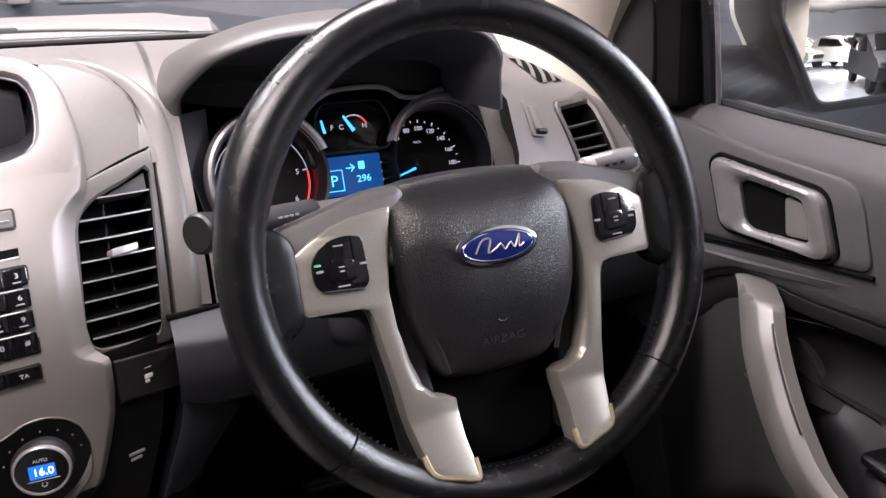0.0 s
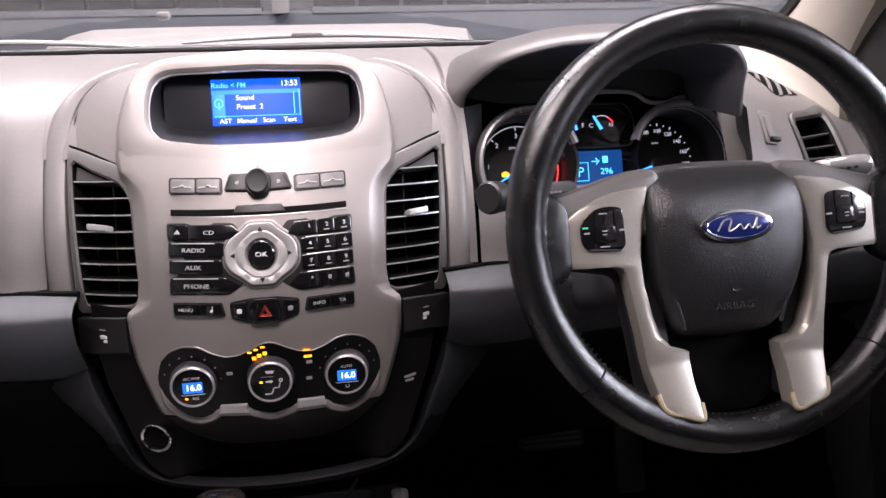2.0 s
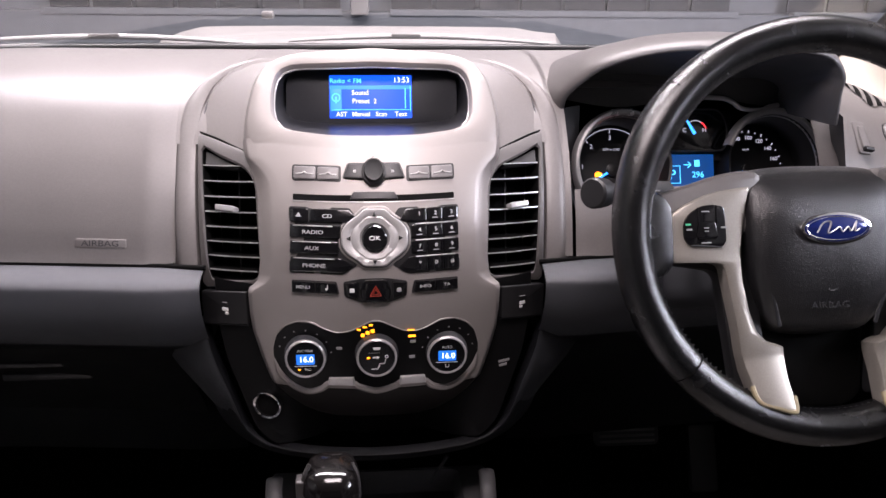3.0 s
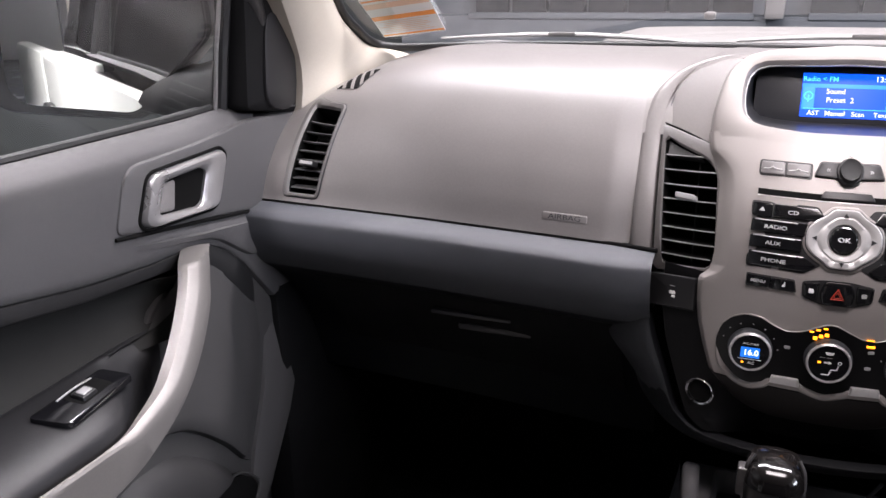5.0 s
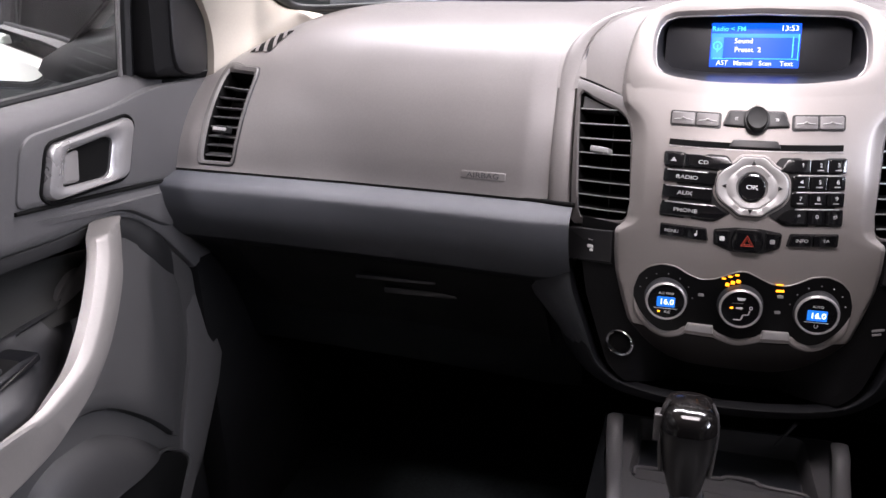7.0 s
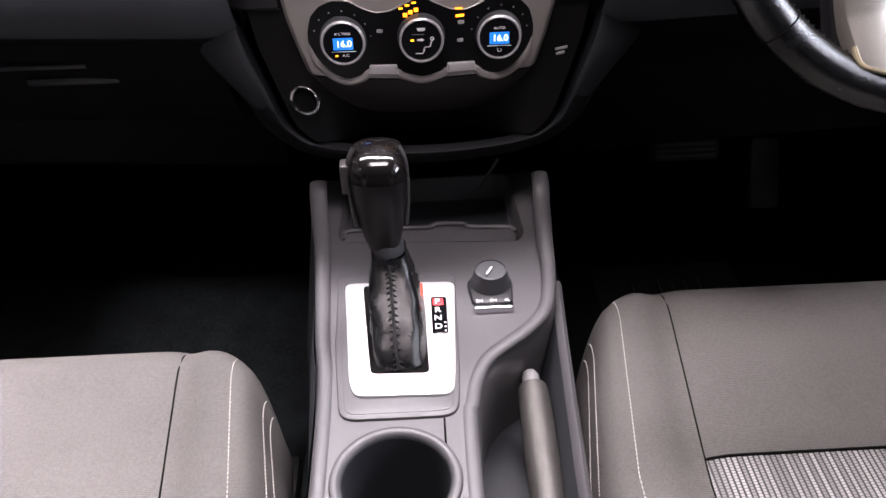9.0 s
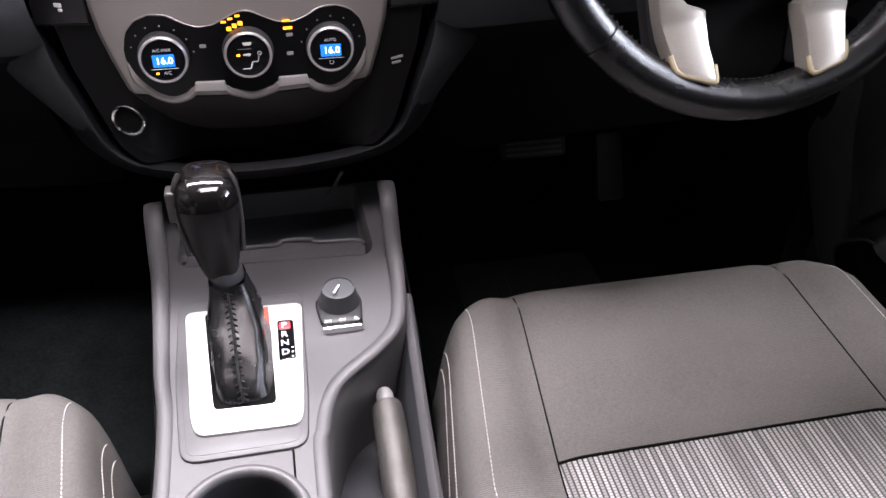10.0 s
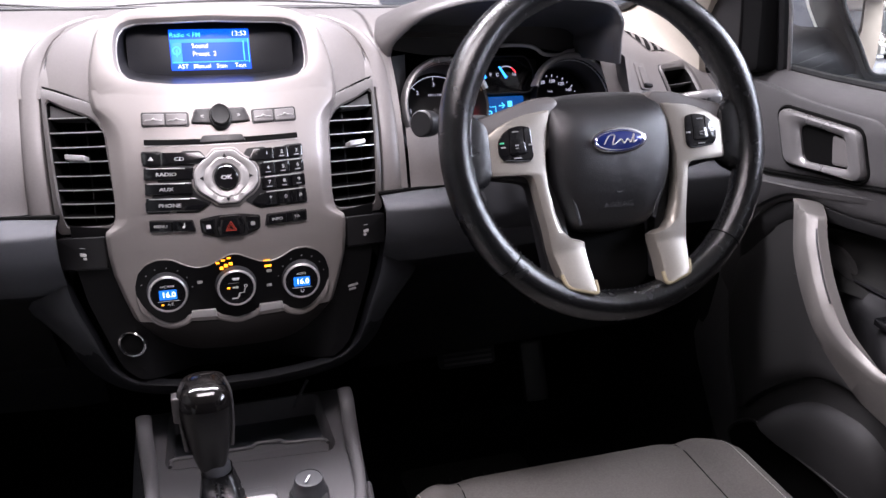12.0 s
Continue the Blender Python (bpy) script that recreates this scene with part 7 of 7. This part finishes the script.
        part("side_skirt", loft([sd, [p + Vector((s * sg * 0.004, 0, -0.03)) for p in sd], [p + Vector((s * sg * -0.004, 0, -0.10)) for p in sd], [Vector((p.x, p.y, -0.06)) for p in sd]]), CLOTH_DARK, st)
    for x in (x_in + 0.05, x_out - 0.05):
        part("rail", box((s * x, y_front - 0.30, -0.13), (0.03, 0.55, 0.15), 0.004), BLACK, st)
    return st


seat(1, 0.128, 0.690, -0.048, "grey cloth driver's seat cushion with ribbed insert and pale stitching")
seat(-1, 0.134, 0.690, -0.110, "grey cloth passenger seat cushion with pale stitching")


# ---------- doors ----------
def door(s):
    """A front door from inside: soft upper part, handle, arm rest, grab handle, pocket, glass and mirror."""
    side = "passenger" if s < 0 else "driver"
    D = lambda u, v, n: Vector((s * (0.797 - n), u, v))
    d = thing("front_door", "closed grey-trimmed %s door with silver grab handle" % side, "door", (s * 0.8, -0.4, -0.2), "front doors")
    part("shell", slab(rounded([(-1.20, -0.18), (-0.10, -0.18), (0.02, 0.02), (0.10, 0.16), (0.118, 0.26), (0.128, 0.600), (0.05, 0.612), (-1.20, 0.612)], 0.01), D, -0.09, -0.046, 0.006, back=True), PAINT, d)
    part("lining", slab(rounded([(-1.20, -0.19), (0.17, -0.19), (0.17, 0.20), (0.132, 0.30), (0.132, 0.60), (-1.20, 0.60)], 0.02), D, -0.045, -0.030, 0.004), DOOR_DARK, d)
    # soft upper part
    ys = np.concatenate([np.linspace(-1.2, -0.3, 16), np.linspace(-0.26, 0.235, 30)])
    zt = lambda y: interp(y, (-1.2, -0.48, -0.284, -0.018, 0.065, 0.10, 0.235), (0.652, 0.648, 0.642, 0.640, 0.642, 0.636, 0.621))
    zb = lambda y: interp(y, (-1.2, -0.519, -0.463, -0.40, -0.3265, -0.24, -0.136, -0.063, -0.025, 0.005, 0.045, 0.09, 0.125, 0.235), (0.600, 0.5385, 0.530, 0.5205, 0.506, 0.491, 0.4805, 0.479, 0.469, 0.456, 0.422, 0.372, 0.33, 0.32))
    zs = lambda y: interp(y, (-1.2, -0.526, -0.469, -0.404, -0.33, -0.243, -0.172, -0.10, -0.027, 0.025, 0.09, 0.235), (0.555, 0.5054, 0.503, 0.4973, 0.4863, 0.4727, 0.466, 0.460, 0.440, 0.390, 0.322, 0.17))
    rows = []
    # a shelf under the glass that rolls over into a face leaning outwards
    for t, n in ((0.0, -0.050), (0.0, -0.006), (0.025, 0.004), (0.060, 0.012), (0.100, 0.0185), (0.135, 0.0222), (0.17, 0.0240), (0.22, 0.0250), (0.32, 0.0258), (0.45, 0.0260), (0.60, 0.0256), (0.75, 0.0245), (0.90, 0.0228), (0.965, 0.0210), (0.99, 0.018), (1.0, 0.012), (1.0, -0.03)):
        rows.append([D(y, zt(y) + (zb(y) - zt(y)) * t, n) for y in ys])
    part("upper_trim", loft(rows), DOOR, d, "soft grained upper door trim")
    part("sill_line", tube([D(y, zt(y) + 0.002, -0.014) for y in ys], 0.006, 8), BLACK, d, "black window wiper strip")
    # strip under the upper part, its colour darkened for the overhang's shade
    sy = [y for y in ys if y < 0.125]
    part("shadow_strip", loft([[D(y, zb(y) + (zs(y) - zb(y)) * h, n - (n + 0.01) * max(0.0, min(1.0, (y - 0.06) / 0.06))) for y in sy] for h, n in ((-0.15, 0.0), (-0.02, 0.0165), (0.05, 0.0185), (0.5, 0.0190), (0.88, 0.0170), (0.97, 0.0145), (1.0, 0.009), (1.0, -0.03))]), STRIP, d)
    # bezel panel and release handle
    hp = slab(rounded([(-0.200, 0.5365), (-0.172, 0.6120), (-0.02, 0.6150), (0.075, 0.6250), (0.235, 0.6150), (0.145, 0.485)], [0.016, 0.026, 0.05, 0.03, 0.004, 0.004], 5), D, 0.014, 0.0292, 0.0045)
    part("handle_panel", hp, DOOR, d)
    part("ledge", slab(rounded([(-0.215, 0.5120), (-0.205, 0.5305), (0.138, 0.4800), (0.128, 0.425), (0.060, 0.425), (-0.02, 0.480)], [0.01, 0.008, 0.003, 0.003, 0.02, 0.03], 4), lambda u, v, n: D(u, v, 0.021 + (n - 0.021) * max(0.0, min(1.0, (u + 0.215) / 0.09))), 0.010, 0.0310, 0.010), DOOR, d)
    part("ledge_joint", tube([D(-0.200, 0.5335, 0.0265), D(-0.05, 0.5120, 0.0268), D(0.140, 0.4830, 0.0272)], 0.0026, 8), DEEP_BLACK, d)
    ho = rounded([(-0.160, 0.5420), (-0.137, 0.5955), (0.004, 0.5985), (0.015, 0.590), (-0.011, 0.5300), (-0.023, 0.5250), (-0.150, 0.5330)], [0.010, 0.012, 0.006, 0.006, 0.008, 0.008, 0.010], 4)
    hi = rounded([(-0.132, 0.5435), (-0.116, 0.5835), (-0.045, 0.5850), (-0.032, 0.5790), (-0.048, 0.5400), (-0.058, 0.5360)], 0.006, 4)
    h = part("release_handle", ring(ho, hi, D, [(0, 0.026), (0, 0.032), (0.10, 0.0370), (0.30, 0.0388), (0.6, 0.0380), (0.90, 0.0360), (1.0, 0.0335), (1.0, 0.014)], 80), RELEASE, d, "satin chrome door release")
    part("cup", slab(hi, D, 0.0296, 0.0300, 0.0001), DEEP_BLACK, h)
    part("pull", slab(rounded([(-0.130, 0.546), (-0.116, 0.580), (-0.092, 0.581), (-0.100, 0.542)], 0.006), D, 0.026, 0.0325, 0.003), KEYGREY, h, "grey inner pull")
    part("gap", tube([D(p.x, p.y, 0.0296) for p in inset(ho, -0.003)], 0.0022, 6, closed=True), DEEP_BLACK, h)
    # recessed cloth panel and arm rest
    iy = np.concatenate([np.linspace(-1.2, -0.34, 14), np.linspace(-0.32, -0.095, 18)])
    hollow = []
    for h, n in ((0.0, 0.004), (0.04, -0.006), (0.14, -0.0165), (0.30, -0.0235), (0.50, -0.0245), (0.68, -0.0200), (0.82, -0.0110), (0.92, 0.000), (1.0, 0.0120), (1.08, 0.022)):
        hollow.append([D(y, zs(y) + (0.394 - zs(y)) * h, n + 0.034 * max(0.0, min(1.0, (y + 0.25) / 0.14)) ** 2) for y in iy])
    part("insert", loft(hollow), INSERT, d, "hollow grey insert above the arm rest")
    rest = []
    for y in np.concatenate([np.linspace(-1.2, -0.34, 14), np.linspace(-0.32, -0.150, 18)]):
        k = max(0.0, min(1.0, (y + 0.33) / 0.14))
        k = k * k * (3 - 2 * k)
        zt2, w2 = 0.3985 + 0.002 * k, 0.107 - 0.070 * k - 0.016 * max(0.0, (y + 0.19) / 0.04)
        rest.append([D(y, zt2 - 0.03, -0.02), D(y, zt2 - 0.002, 0.006), D(y, zt2 + 0.0005, 0.0125), D(y, zt2 - 0.0005, 0.018), D(y, zt2 - 0.0035, w2 * 0.36), D(y, zt2 - 0.0075, w2 * 0.55), D(y, zt2 - 0.0115, w2 * 0.72), D(y, zt2 - 0.0160, w2 * 0.85), D(y, zt2 - 0.0215, w2 * 0.94), D(y, zt2 - 0.0290, w2 * 0.99), D(y, zt2 - 0.038, w2), D(y, zt2 - 0.10, w2 * 0.92), D(y, zt2 - 0.13, w2 * 0.5), D(y, zt2 - 0.14, -0.03)])
    part("arm_rest", loft(rest), DOOR_DARK, d, "padded black arm rest")
    # window switch
    af = lambda u, v, n: Vector((s * (0.778 - v), u + 0.004, 0.3985 - 0.15 * v + n))
    so2 = rounded([(-0.374, 0.022), (-0.264, 0.014), (-0.254, 0.052), (-0.360, 0.064)], [0.007, 0.006, 0.008, 0.007], 4)
    sw2 = part("switch_plate", slab(so2, af, -0.002, 0.0045, 0.0015), GLOSS, d, "gloss black window switch plate")
    part("switch_well", slab(rounded([(-0.332, 0.025), (-0.283, 0.022), (-0.279, 0.046), (-0.328, 0.051)], 0.004), af, 0.003, 0.0049, 0.0002), DEEP_BLACK, sw2)
    part("switch", slab(rounded([(-0.325, 0.030), (-0.303, 0.029), (-0.302, 0.046), (-0.324, 0.048)], 0.003), af, 0.003, 0.0095, 0.0025), BLACK, sw2)
    part("switch_edge", tube(curve([af(-0.338, 0.0245, 0.0050), af(-0.31, 0.0215, 0.0054), af(-0.286, 0.0215, 0.0050)], 4), 0.0011, 8), BRIGHT, sw2, "thin bright edge bar")
    part("rocker", slab(rounded([(-0.321, 0.034), (-0.307, 0.033), (-0.306, 0.043), (-0.320, 0.0445)], 0.0015), af, 0.008, 0.0105, 0.0006), PALE, sw2, "small silver rocker")
    # silver grab handle that turns back under the arm rest
    path = curve([(s * 0.775, -0.060, 0.500), (s * 0.759, -0.084, 0.482), (s * 0.744, -0.106, 0.464), (s * 0.724, -0.137, 0.440), (s * 0.706, -0.182, 0.404), (s * 0.693, -0.232, 0.371), (s * 0.687, -0.285, 0.353), (s * 0.684, -0.34, 0.345), (s * 0.685, -0.5, 0.345), (s * 0.690, -0.8, 0.352), (s * 0.70, -1.18, 0.365)], 6)
    n0 = len(path)
    rows2 = []
    for i, p in enumerate(path):
        t = (path[min(n0 - 1, i + 1)] - path[max(0, i - 1)]).normalized()
        out = Vector((-s, 0, 0))
        out = (out - t * out.dot(t)).normalized()
        up = t.cross(out) * (1 if s < 0 else -1)
        wd = 0.0200 + 0.0035 * max(0.0, min(1.0, (p.y + 0.22) / 0.1)) + 0.008 * max(0.0, min(1.0, (-0.25 - p.y) / 0.2))
        low = max(0.0, min(1.0, (-0.22 - p.y) / 0.14))
        # the upright grip is round, the lower run a deep panel under a raised lip
        grip = ((0.95, -0.98), (1.22, -0.80), (1.30, -0.1), (1.26, 0.42), (1.10, 0.56), (0.35, 0.98), (-0.8, 1.02), (-1.2, 0), (-1, -0.9), (0.2, -1.05), (0.70, -1.04))
        deep = ((0.55, -1.45), (0.80, 0.45), (1.10, 0.62), (1.18, 0.82), (1.0, 0.95), (0.62, 0.92), (0.0, 0.5), (-1.0, 0), (-1, -1.5), (0.1, -1.65), (0.4, -1.58))
        rows2.append([p + out * (0.011 * (g[0] + (h2[0] - g[0]) * low)) + up * (wd * (g[1] + (h2[1] - g[1]) * low)) for g, h2 in zip(grip, deep)])
        # square upper end
        rows2[-1] = [Vector((q.x, q.y, q.z if q.z < 0.479 else 0.479 + 0.12 * (q.z - 0.479))) for q in rows2[-1]]
    part("grab_handle", loft(rows2, closed=True, caps=True), PULL, d, "silver grab handle")
    scuff = part("scuff", tube([path[i] + Vector((-s * 0.010, -0.020, 0.012)) for i in range(14, 27)], 0.0012, 6), BLACK, d) if s > 0 else None
    # lower card: a lighter flange in front, a sunk arch with the pocket's bulge, and the open pocket below
    card = [(-1.18, -0.15), (-0.10, -0.15), (-0.02, -0.05), (0.0278, 0.0086), (0.059, 0.032), (0.0935, 0.077), (0.132, 0.130), (0.1525, 0.173), (0.150, 0.24), (0.128, 0.33), (0.06, 0.41), (-0.05, 0.47), (-0.14, 0.42), (-0.22, 0.345), (-1.18, 0.345)]
    part("lower_card", slab(rounded(card, 0.025, 4), D, -0.02, 0.010, 0.006), DOOR_LOW, d)
    arch = [(-0.34, 0.06), (-0.325, 0.16), (-0.300, 0.215), (-0.270, 0.243), (-0.232, 0.2545), (-0.206, 0.2545), (-0.165, 0.2495), (-0.135, 0.2395), (-0.11, 0.2250), (-0.077, 0.1980), (-0.034, 0.1550), (0.000, 0.112)]
    arch = [p.to_2d() for p in curve([Vector((*p, 0)) for p in arch], 4)]
    # the card swells out above the arch
    swell = []
    for k, n in ((0.0, 0.008), (0.015, 0.0210), (0.05, 0.0250), (0.15, 0.0262), (0.40, 0.0240), (0.7, 0.0200), (1.0, 0.0165)):
        swell.append([D(p.x, p.y + (interp(p.x, (-0.34, -0.22, -0.14, -0.05, 0.0), (0.345, 0.345, 0.42, 0.468, 0.442)) - p.y) * k, n) for p in arch])
    part("card_swell", loft(swell), DOOR_LOW, d)
    front = [(0.000, 0.112), (0.019, 0.096), (0.0455, 0.1475), (0.070, 0.200), (0.085, 0.26), (0.082, 0.33), (0.05, 0.40)]
    back = [(0.000, 0.112), (0.000, 0.14), (0.000, 0.18), (0.000, 0.24), (0.000, 0.30), (0.000, 0.37), (0.000, 0.442)]
    part("card_front", loft([[D(b[0] + (a[0] - b[0]) * k, b[1] + (a[1] - b[1]) * k, n) for a, b in zip(front, back)] for k, n in ((0, 0.0165), (0.5, 0.0150), (0.93, 0.0125), (1.0, 0.009))]), DOOR_LOW, d)
    edge = [(-0.06, -0.10), (0.0278, 0.0086), (0.059, 0.032), (0.0935, 0.077), (0.132, 0.130), (0.1525, 0.173), (0.150, 0.24), (0.128, 0.33)]
    inner = [(-0.10, -0.08), (-0.008, 0.030), (0.016, 0.065), (0.0300, 0.110), (0.0480, 0.1500), (0.0710, 0.200), (0.086, 0.26), (0.083, 0.33)]
    part("front_flange", loft([[D(b[0] + (a[0] - b[0]) * k, b[1] + (a[1] - b[1]) * k, n * (1 - 0.8 * max(0.0, min(1.0, (a[1] - 0.2) / 0.1)))) for a, b in zip(edge, inner)] for k, n in ((0, 0.006), (0.04, 0.0155), (0.12, 0.0185), (0.55, 0.0240), (0.88, 0.0255), (0.97, 0.0220), (1.0, 0.010))]), FLANGE, d, "lighter grey front flange")
    bulge_rows = []
    for k, n in ((0.0, 0.018), (0.03, -0.004), (0.10, -0.014), (0.18, -0.010), (0.27, 0.004), (0.36, 0.020), (0.46, 0.031), (0.60, 0.0365), (0.80, 0.038), (1.0, 0.038)):
        bulge_rows.append([D(p.x + (-0.17 - p.x) * 0.62 * k, p.y + (0.112 - p.y) * 0.96 * k, n) for p in arch])
    pk2 = part("pocket", loft(bulge_rows), POCKET, d, "moulded door pocket bulge")
    # flat black plate; its colour stands for the pocket's unlit depth
    part("pocket_mouth", slab(rounded([(-0.34, 0.122), (-0.15, 0.117), (-0.08, 0.113), (-0.032, 0.106), (0.004, 0.079), (0.0165, 0.056), (-0.005, 0.026), (-0.10, -0.10), (-0.34, -0.12)], [0.01, 0.02, 0.02, 0.02, 0.014, 0.008, 0.01, 0.02, 0.02], 4), D, 0.0, 0.0262, 0.0004), DEEP_BLACK, pk2)
    part("mouth_lip", tube(curve([D(-0.34, 0.124, 0.037), D(-0.15, 0.119, 0.036), D(-0.08, 0.115, 0.031), D(-0.030, 0.108, 0.026), D(0.006, 0.080, 0.0262), D(0.018, 0.056, 0.0262), D(-0.005, 0.024, 0.0262)], 5), 0.0024, 8), DOOR_LOW, pk2)
    part("logo_relief", slab(rounded([(-0.47, 0.315), (-0.33, 0.322), (-0.28, 0.345), (-0.30, 0.352), (-0.42, 0.34)], 0.006), lambda u, v, n: D(u, v, n + 0.098), 0.0, 0.012, 0.004), WORN, d)
    # window frame, corner piece
    part("window_frame", tube([D(0.068, 0.600, -0.016), D(0.080, 0.72, -0.006), D(0.084, 0.80, 0.006), D(0.070, 0.95, 0.055)], 0.011, 8), BLACK, d)
    part("frame_seal", tube([D(0.050, 0.60, -0.010), D(0.062, 0.72, -0.001), D(0.066, 0.80, 0.012), D(0.052, 0.95, 0.060)], 0.0030, 8), WIPER, d)
    part("window_frame", tube(curve([D(0.20, 0.62, -0.012), D(0.12, 0.78, 0.02), D(-0.05, 0.98, 0.07), D(-0.22, 1.14, 0.12), D(-0.5, 1.165, 0.13), D(-1.2, 1.16, 0.13)], 6), 0.020, 10), BLACK, d)
    part("rear_frame", tube([D(-1.2, 0.63, -0.01), D(-1.2, 1.16, 0.12)], 0.03, 8), BLACK, d)
    tri = [Vector(p) for p in ((0.080, 0.637), (0.215, 0.612), (0.224, 0.650), (0.214, 0.735), (0.170, 0.80), (0.09, 0.88), (0.088, 0.74))]
    cp = part("corner_piece", slab(rounded(tri, [0.012, 0.012, 0.02, 0.03, 0.03, 0.01, 0.01], 4), lambda u, v, n: D(u, v, n - 0.10 * max(0, 0.66 - v) * 0 + 0.18 * max(0, v - 0.70) * 0.3), -0.02, 0.030, 0.010), KNEE, d, "black corner trim with tweeter")
    part("tweeter", slab([p.to_2d() for p in curve([Vector((*p, 0)) for p in ((0.128, 0.640), (0.196, 0.630), (0.208, 0.70), (0.188, 0.755), (0.142, 0.765), (0.126, 0.71))], 4, closed=True)], lambda u, v, n: D(u, v, n), 0.028, 0.036, 0.004), BLACK, cp)
    part("tweeter_edge", tube([D(0.150, 0.632, 0.034), D(0.200, 0.627, 0.034)], 0.0012, 6), DOOR, cp)
    g = lone("side_window", loft([[D(y, 0.625, -0.012) for y in (-1.18, -0.6, 0.07)], [D(y, 0.9, 0.04) for y in (-1.18, -0.6, 0.07)], [D(y, 1.16, 0.12) for y in (-1.18, -0.6, -0.22)]]), GLASS, "clear door glass", "window", kind="structure")
    g.visible_shadow = False
    # door mirror outside
    mir = thing("door_mirror", "black-backed door mirror outside the window", "mirror", (s * 0.98, 0.1, 0.7), "door mirrors")
    dip = 0.0 if s < 0 else 0.05
    mo = rounded([(0.945, 0.614), (0.90 + dip / 3, 0.665), (0.825 + dip, 0.738), (0.83 + dip, 0.80), (0.87, 0.86), (1.10, 0.87), (1.15, 0.84), (1.173, 0.76), (1.173, 0.655), (1.140, 0.632)], 0.02, 5)
    pane = rounded([(0.950, 0.628), (0.912 + dip / 3, 0.669), (0.838 + dip, 0.738), (0.842 + dip, 0.80), (0.875, 0.845), (1.09, 0.852), (1.125, 0.81), (1.128, 0.665), (1.105, 0.645)], 0.018, 5)
    mc = Vector((s * 1.02, 0.045, 0.745))
    nrm = Vector(MIRROR_AIM[s]).normalized()
    hx = Vector((0, 0, 1)).cross(nrm).normalized()
    hx = hx if hx.x * s > 0 else -hx
    vy = nrm.cross(hx) if nrm.cross(hx).z > 0 else hx.cross(nrm)
    M = lambda u, v, n: mc + hx * (u - 1.02) + vy * (v - 0.745) + nrm * n
    part("housing", slab(mo, M, -0.075, 0.004, 0.012, back=True), MIRRORCASE, mir)
    part("cap", slab(inset(mo, 0.002), M, -0.090, -0.06, 0.006, back=True), PAINT, mir, "white painted cap")
    # the driver's glass bulges, as wide-angle mirrors do
    bulge = 0.0 if s < 0 else 1 / 2.6
    hub = Vector((0.98, 0.70))
    rim = around(pane, 64)
    if s > 0:
        part("glass", loft([[M(q.x, q.y, 0.010 - bulge * (q - hub).length_squared) for q in [hub.lerp(p, k) for p in rim]] for k in (1, 0.85, 0.7, 0.55, 0.4, 0.25, 0.1, 0.01)], closed=True, caps=True), MIRROR, mir, "mirror glass", angle=80)
    else:
        part("glass", slab(pane, M, 0.004, 0.010, 0.0002), MIRROR, mir, "mirror glass", flat=True)
    part("rim", tube([M(p.x, p.y, 0.0065) for p in pane], 0.0035, 8, closed=True), MIRRORCASE, mir)
    part("foot", tube([(s * 0.82, 0.12, 0.66), (s * 0.87, 0.105, 0.655), (s * 0.95, 0.10, 0.66)], [0.06, 0.050, 0.04], 12, flat=0.6), MIRRORCASE, mir)
    return d


MIRROR_AIM = {-1: (0.4383, -0.8987, 0.0175), 1: (-0.25, -0.966, 0.058)}
DOOR = mat("door_trim_plastic", (0.072, 0.0705, 0.072), 0.46, grain=0.45, cell=850, kind="leather", vary=0.10)
RELEASE = mat("satin_release_chrome", (0.44, 0.43, 0.43), 0.28, metal=0.7, vary=0.04)
PULL = mat("silver_grab_paint", (0.178, 0.168, 0.160), 0.44, metal=0.3, grain=0.05, vary=0.06)
STRIP = mat("shaded_strip_plastic", (0.014, 0.014, 0.0145), 0.5, grain=0.3, cell=900, vary=0.08)
FLANGE = mat("door_flange_plastic", (0.054, 0.052, 0.053), 0.5, grain=0.3, cell=900, vary=0.08)
# darker than the card's plastic: the shade on the driver's pocket is in it
POCKET = mat("door_pocket_plastic", (0.027, 0.0265, 0.027), 0.5, grain=0.4, cell=900, vary=0.08, spec=0.35)
DOOR_LOW = mat("door_lower_plastic", (0.047, 0.046, 0.046), 0.5, grain=0.4, cell=900, vary=0.08)
DOOR_DARK = mat("door_dark_plastic", (0.012, 0.012, 0.013), 0.44, grain=0.35, cell=900, vary=0.1, spec=0.35)
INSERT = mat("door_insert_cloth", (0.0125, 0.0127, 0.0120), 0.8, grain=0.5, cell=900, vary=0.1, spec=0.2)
MIRRORCASE = mat("mirror_case_plastic", (0.008, 0.008, 0.009), 0.55, vary=0.08)
door(-1)
door(1)
# rear door skins outside, white, as the door mirrors show them
for s in (-1, 1):
    rd = thing("rear_door", "white painted rear door with a dark handle", "door", (s * 0.86, -1.7, 0.0), "rear doors")
    part("skin", slab(rounded([(-2.15, -0.30), (-1.215, -0.30), (-1.215, 0.62), (-2.15, 0.62)], 0.02), lambda u, v, n: Vector((s * (0.80 + n), u, v)), 0, 0.075, 0.02), PAINT, rd)
    part("handle", slab(rect(-2.0, 0.42, 0.16, 0.04, 0.015), lambda u, v, n: Vector((s * (0.875 + n), u, v)), 0, 0.03, 0.01), BLACK, rd)
    part("window", slab(rounded([(-2.1, 0.64), (-1.24, 0.64), (-1.26, 1.12), (-1.9, 1.12)], 0.03), lambda u, v, n: Vector((s * (0.79 - 0.22 * max(0, v - 0.64) + n), u, v)), 0, 0.01, 0.003), GLOSS, rd)
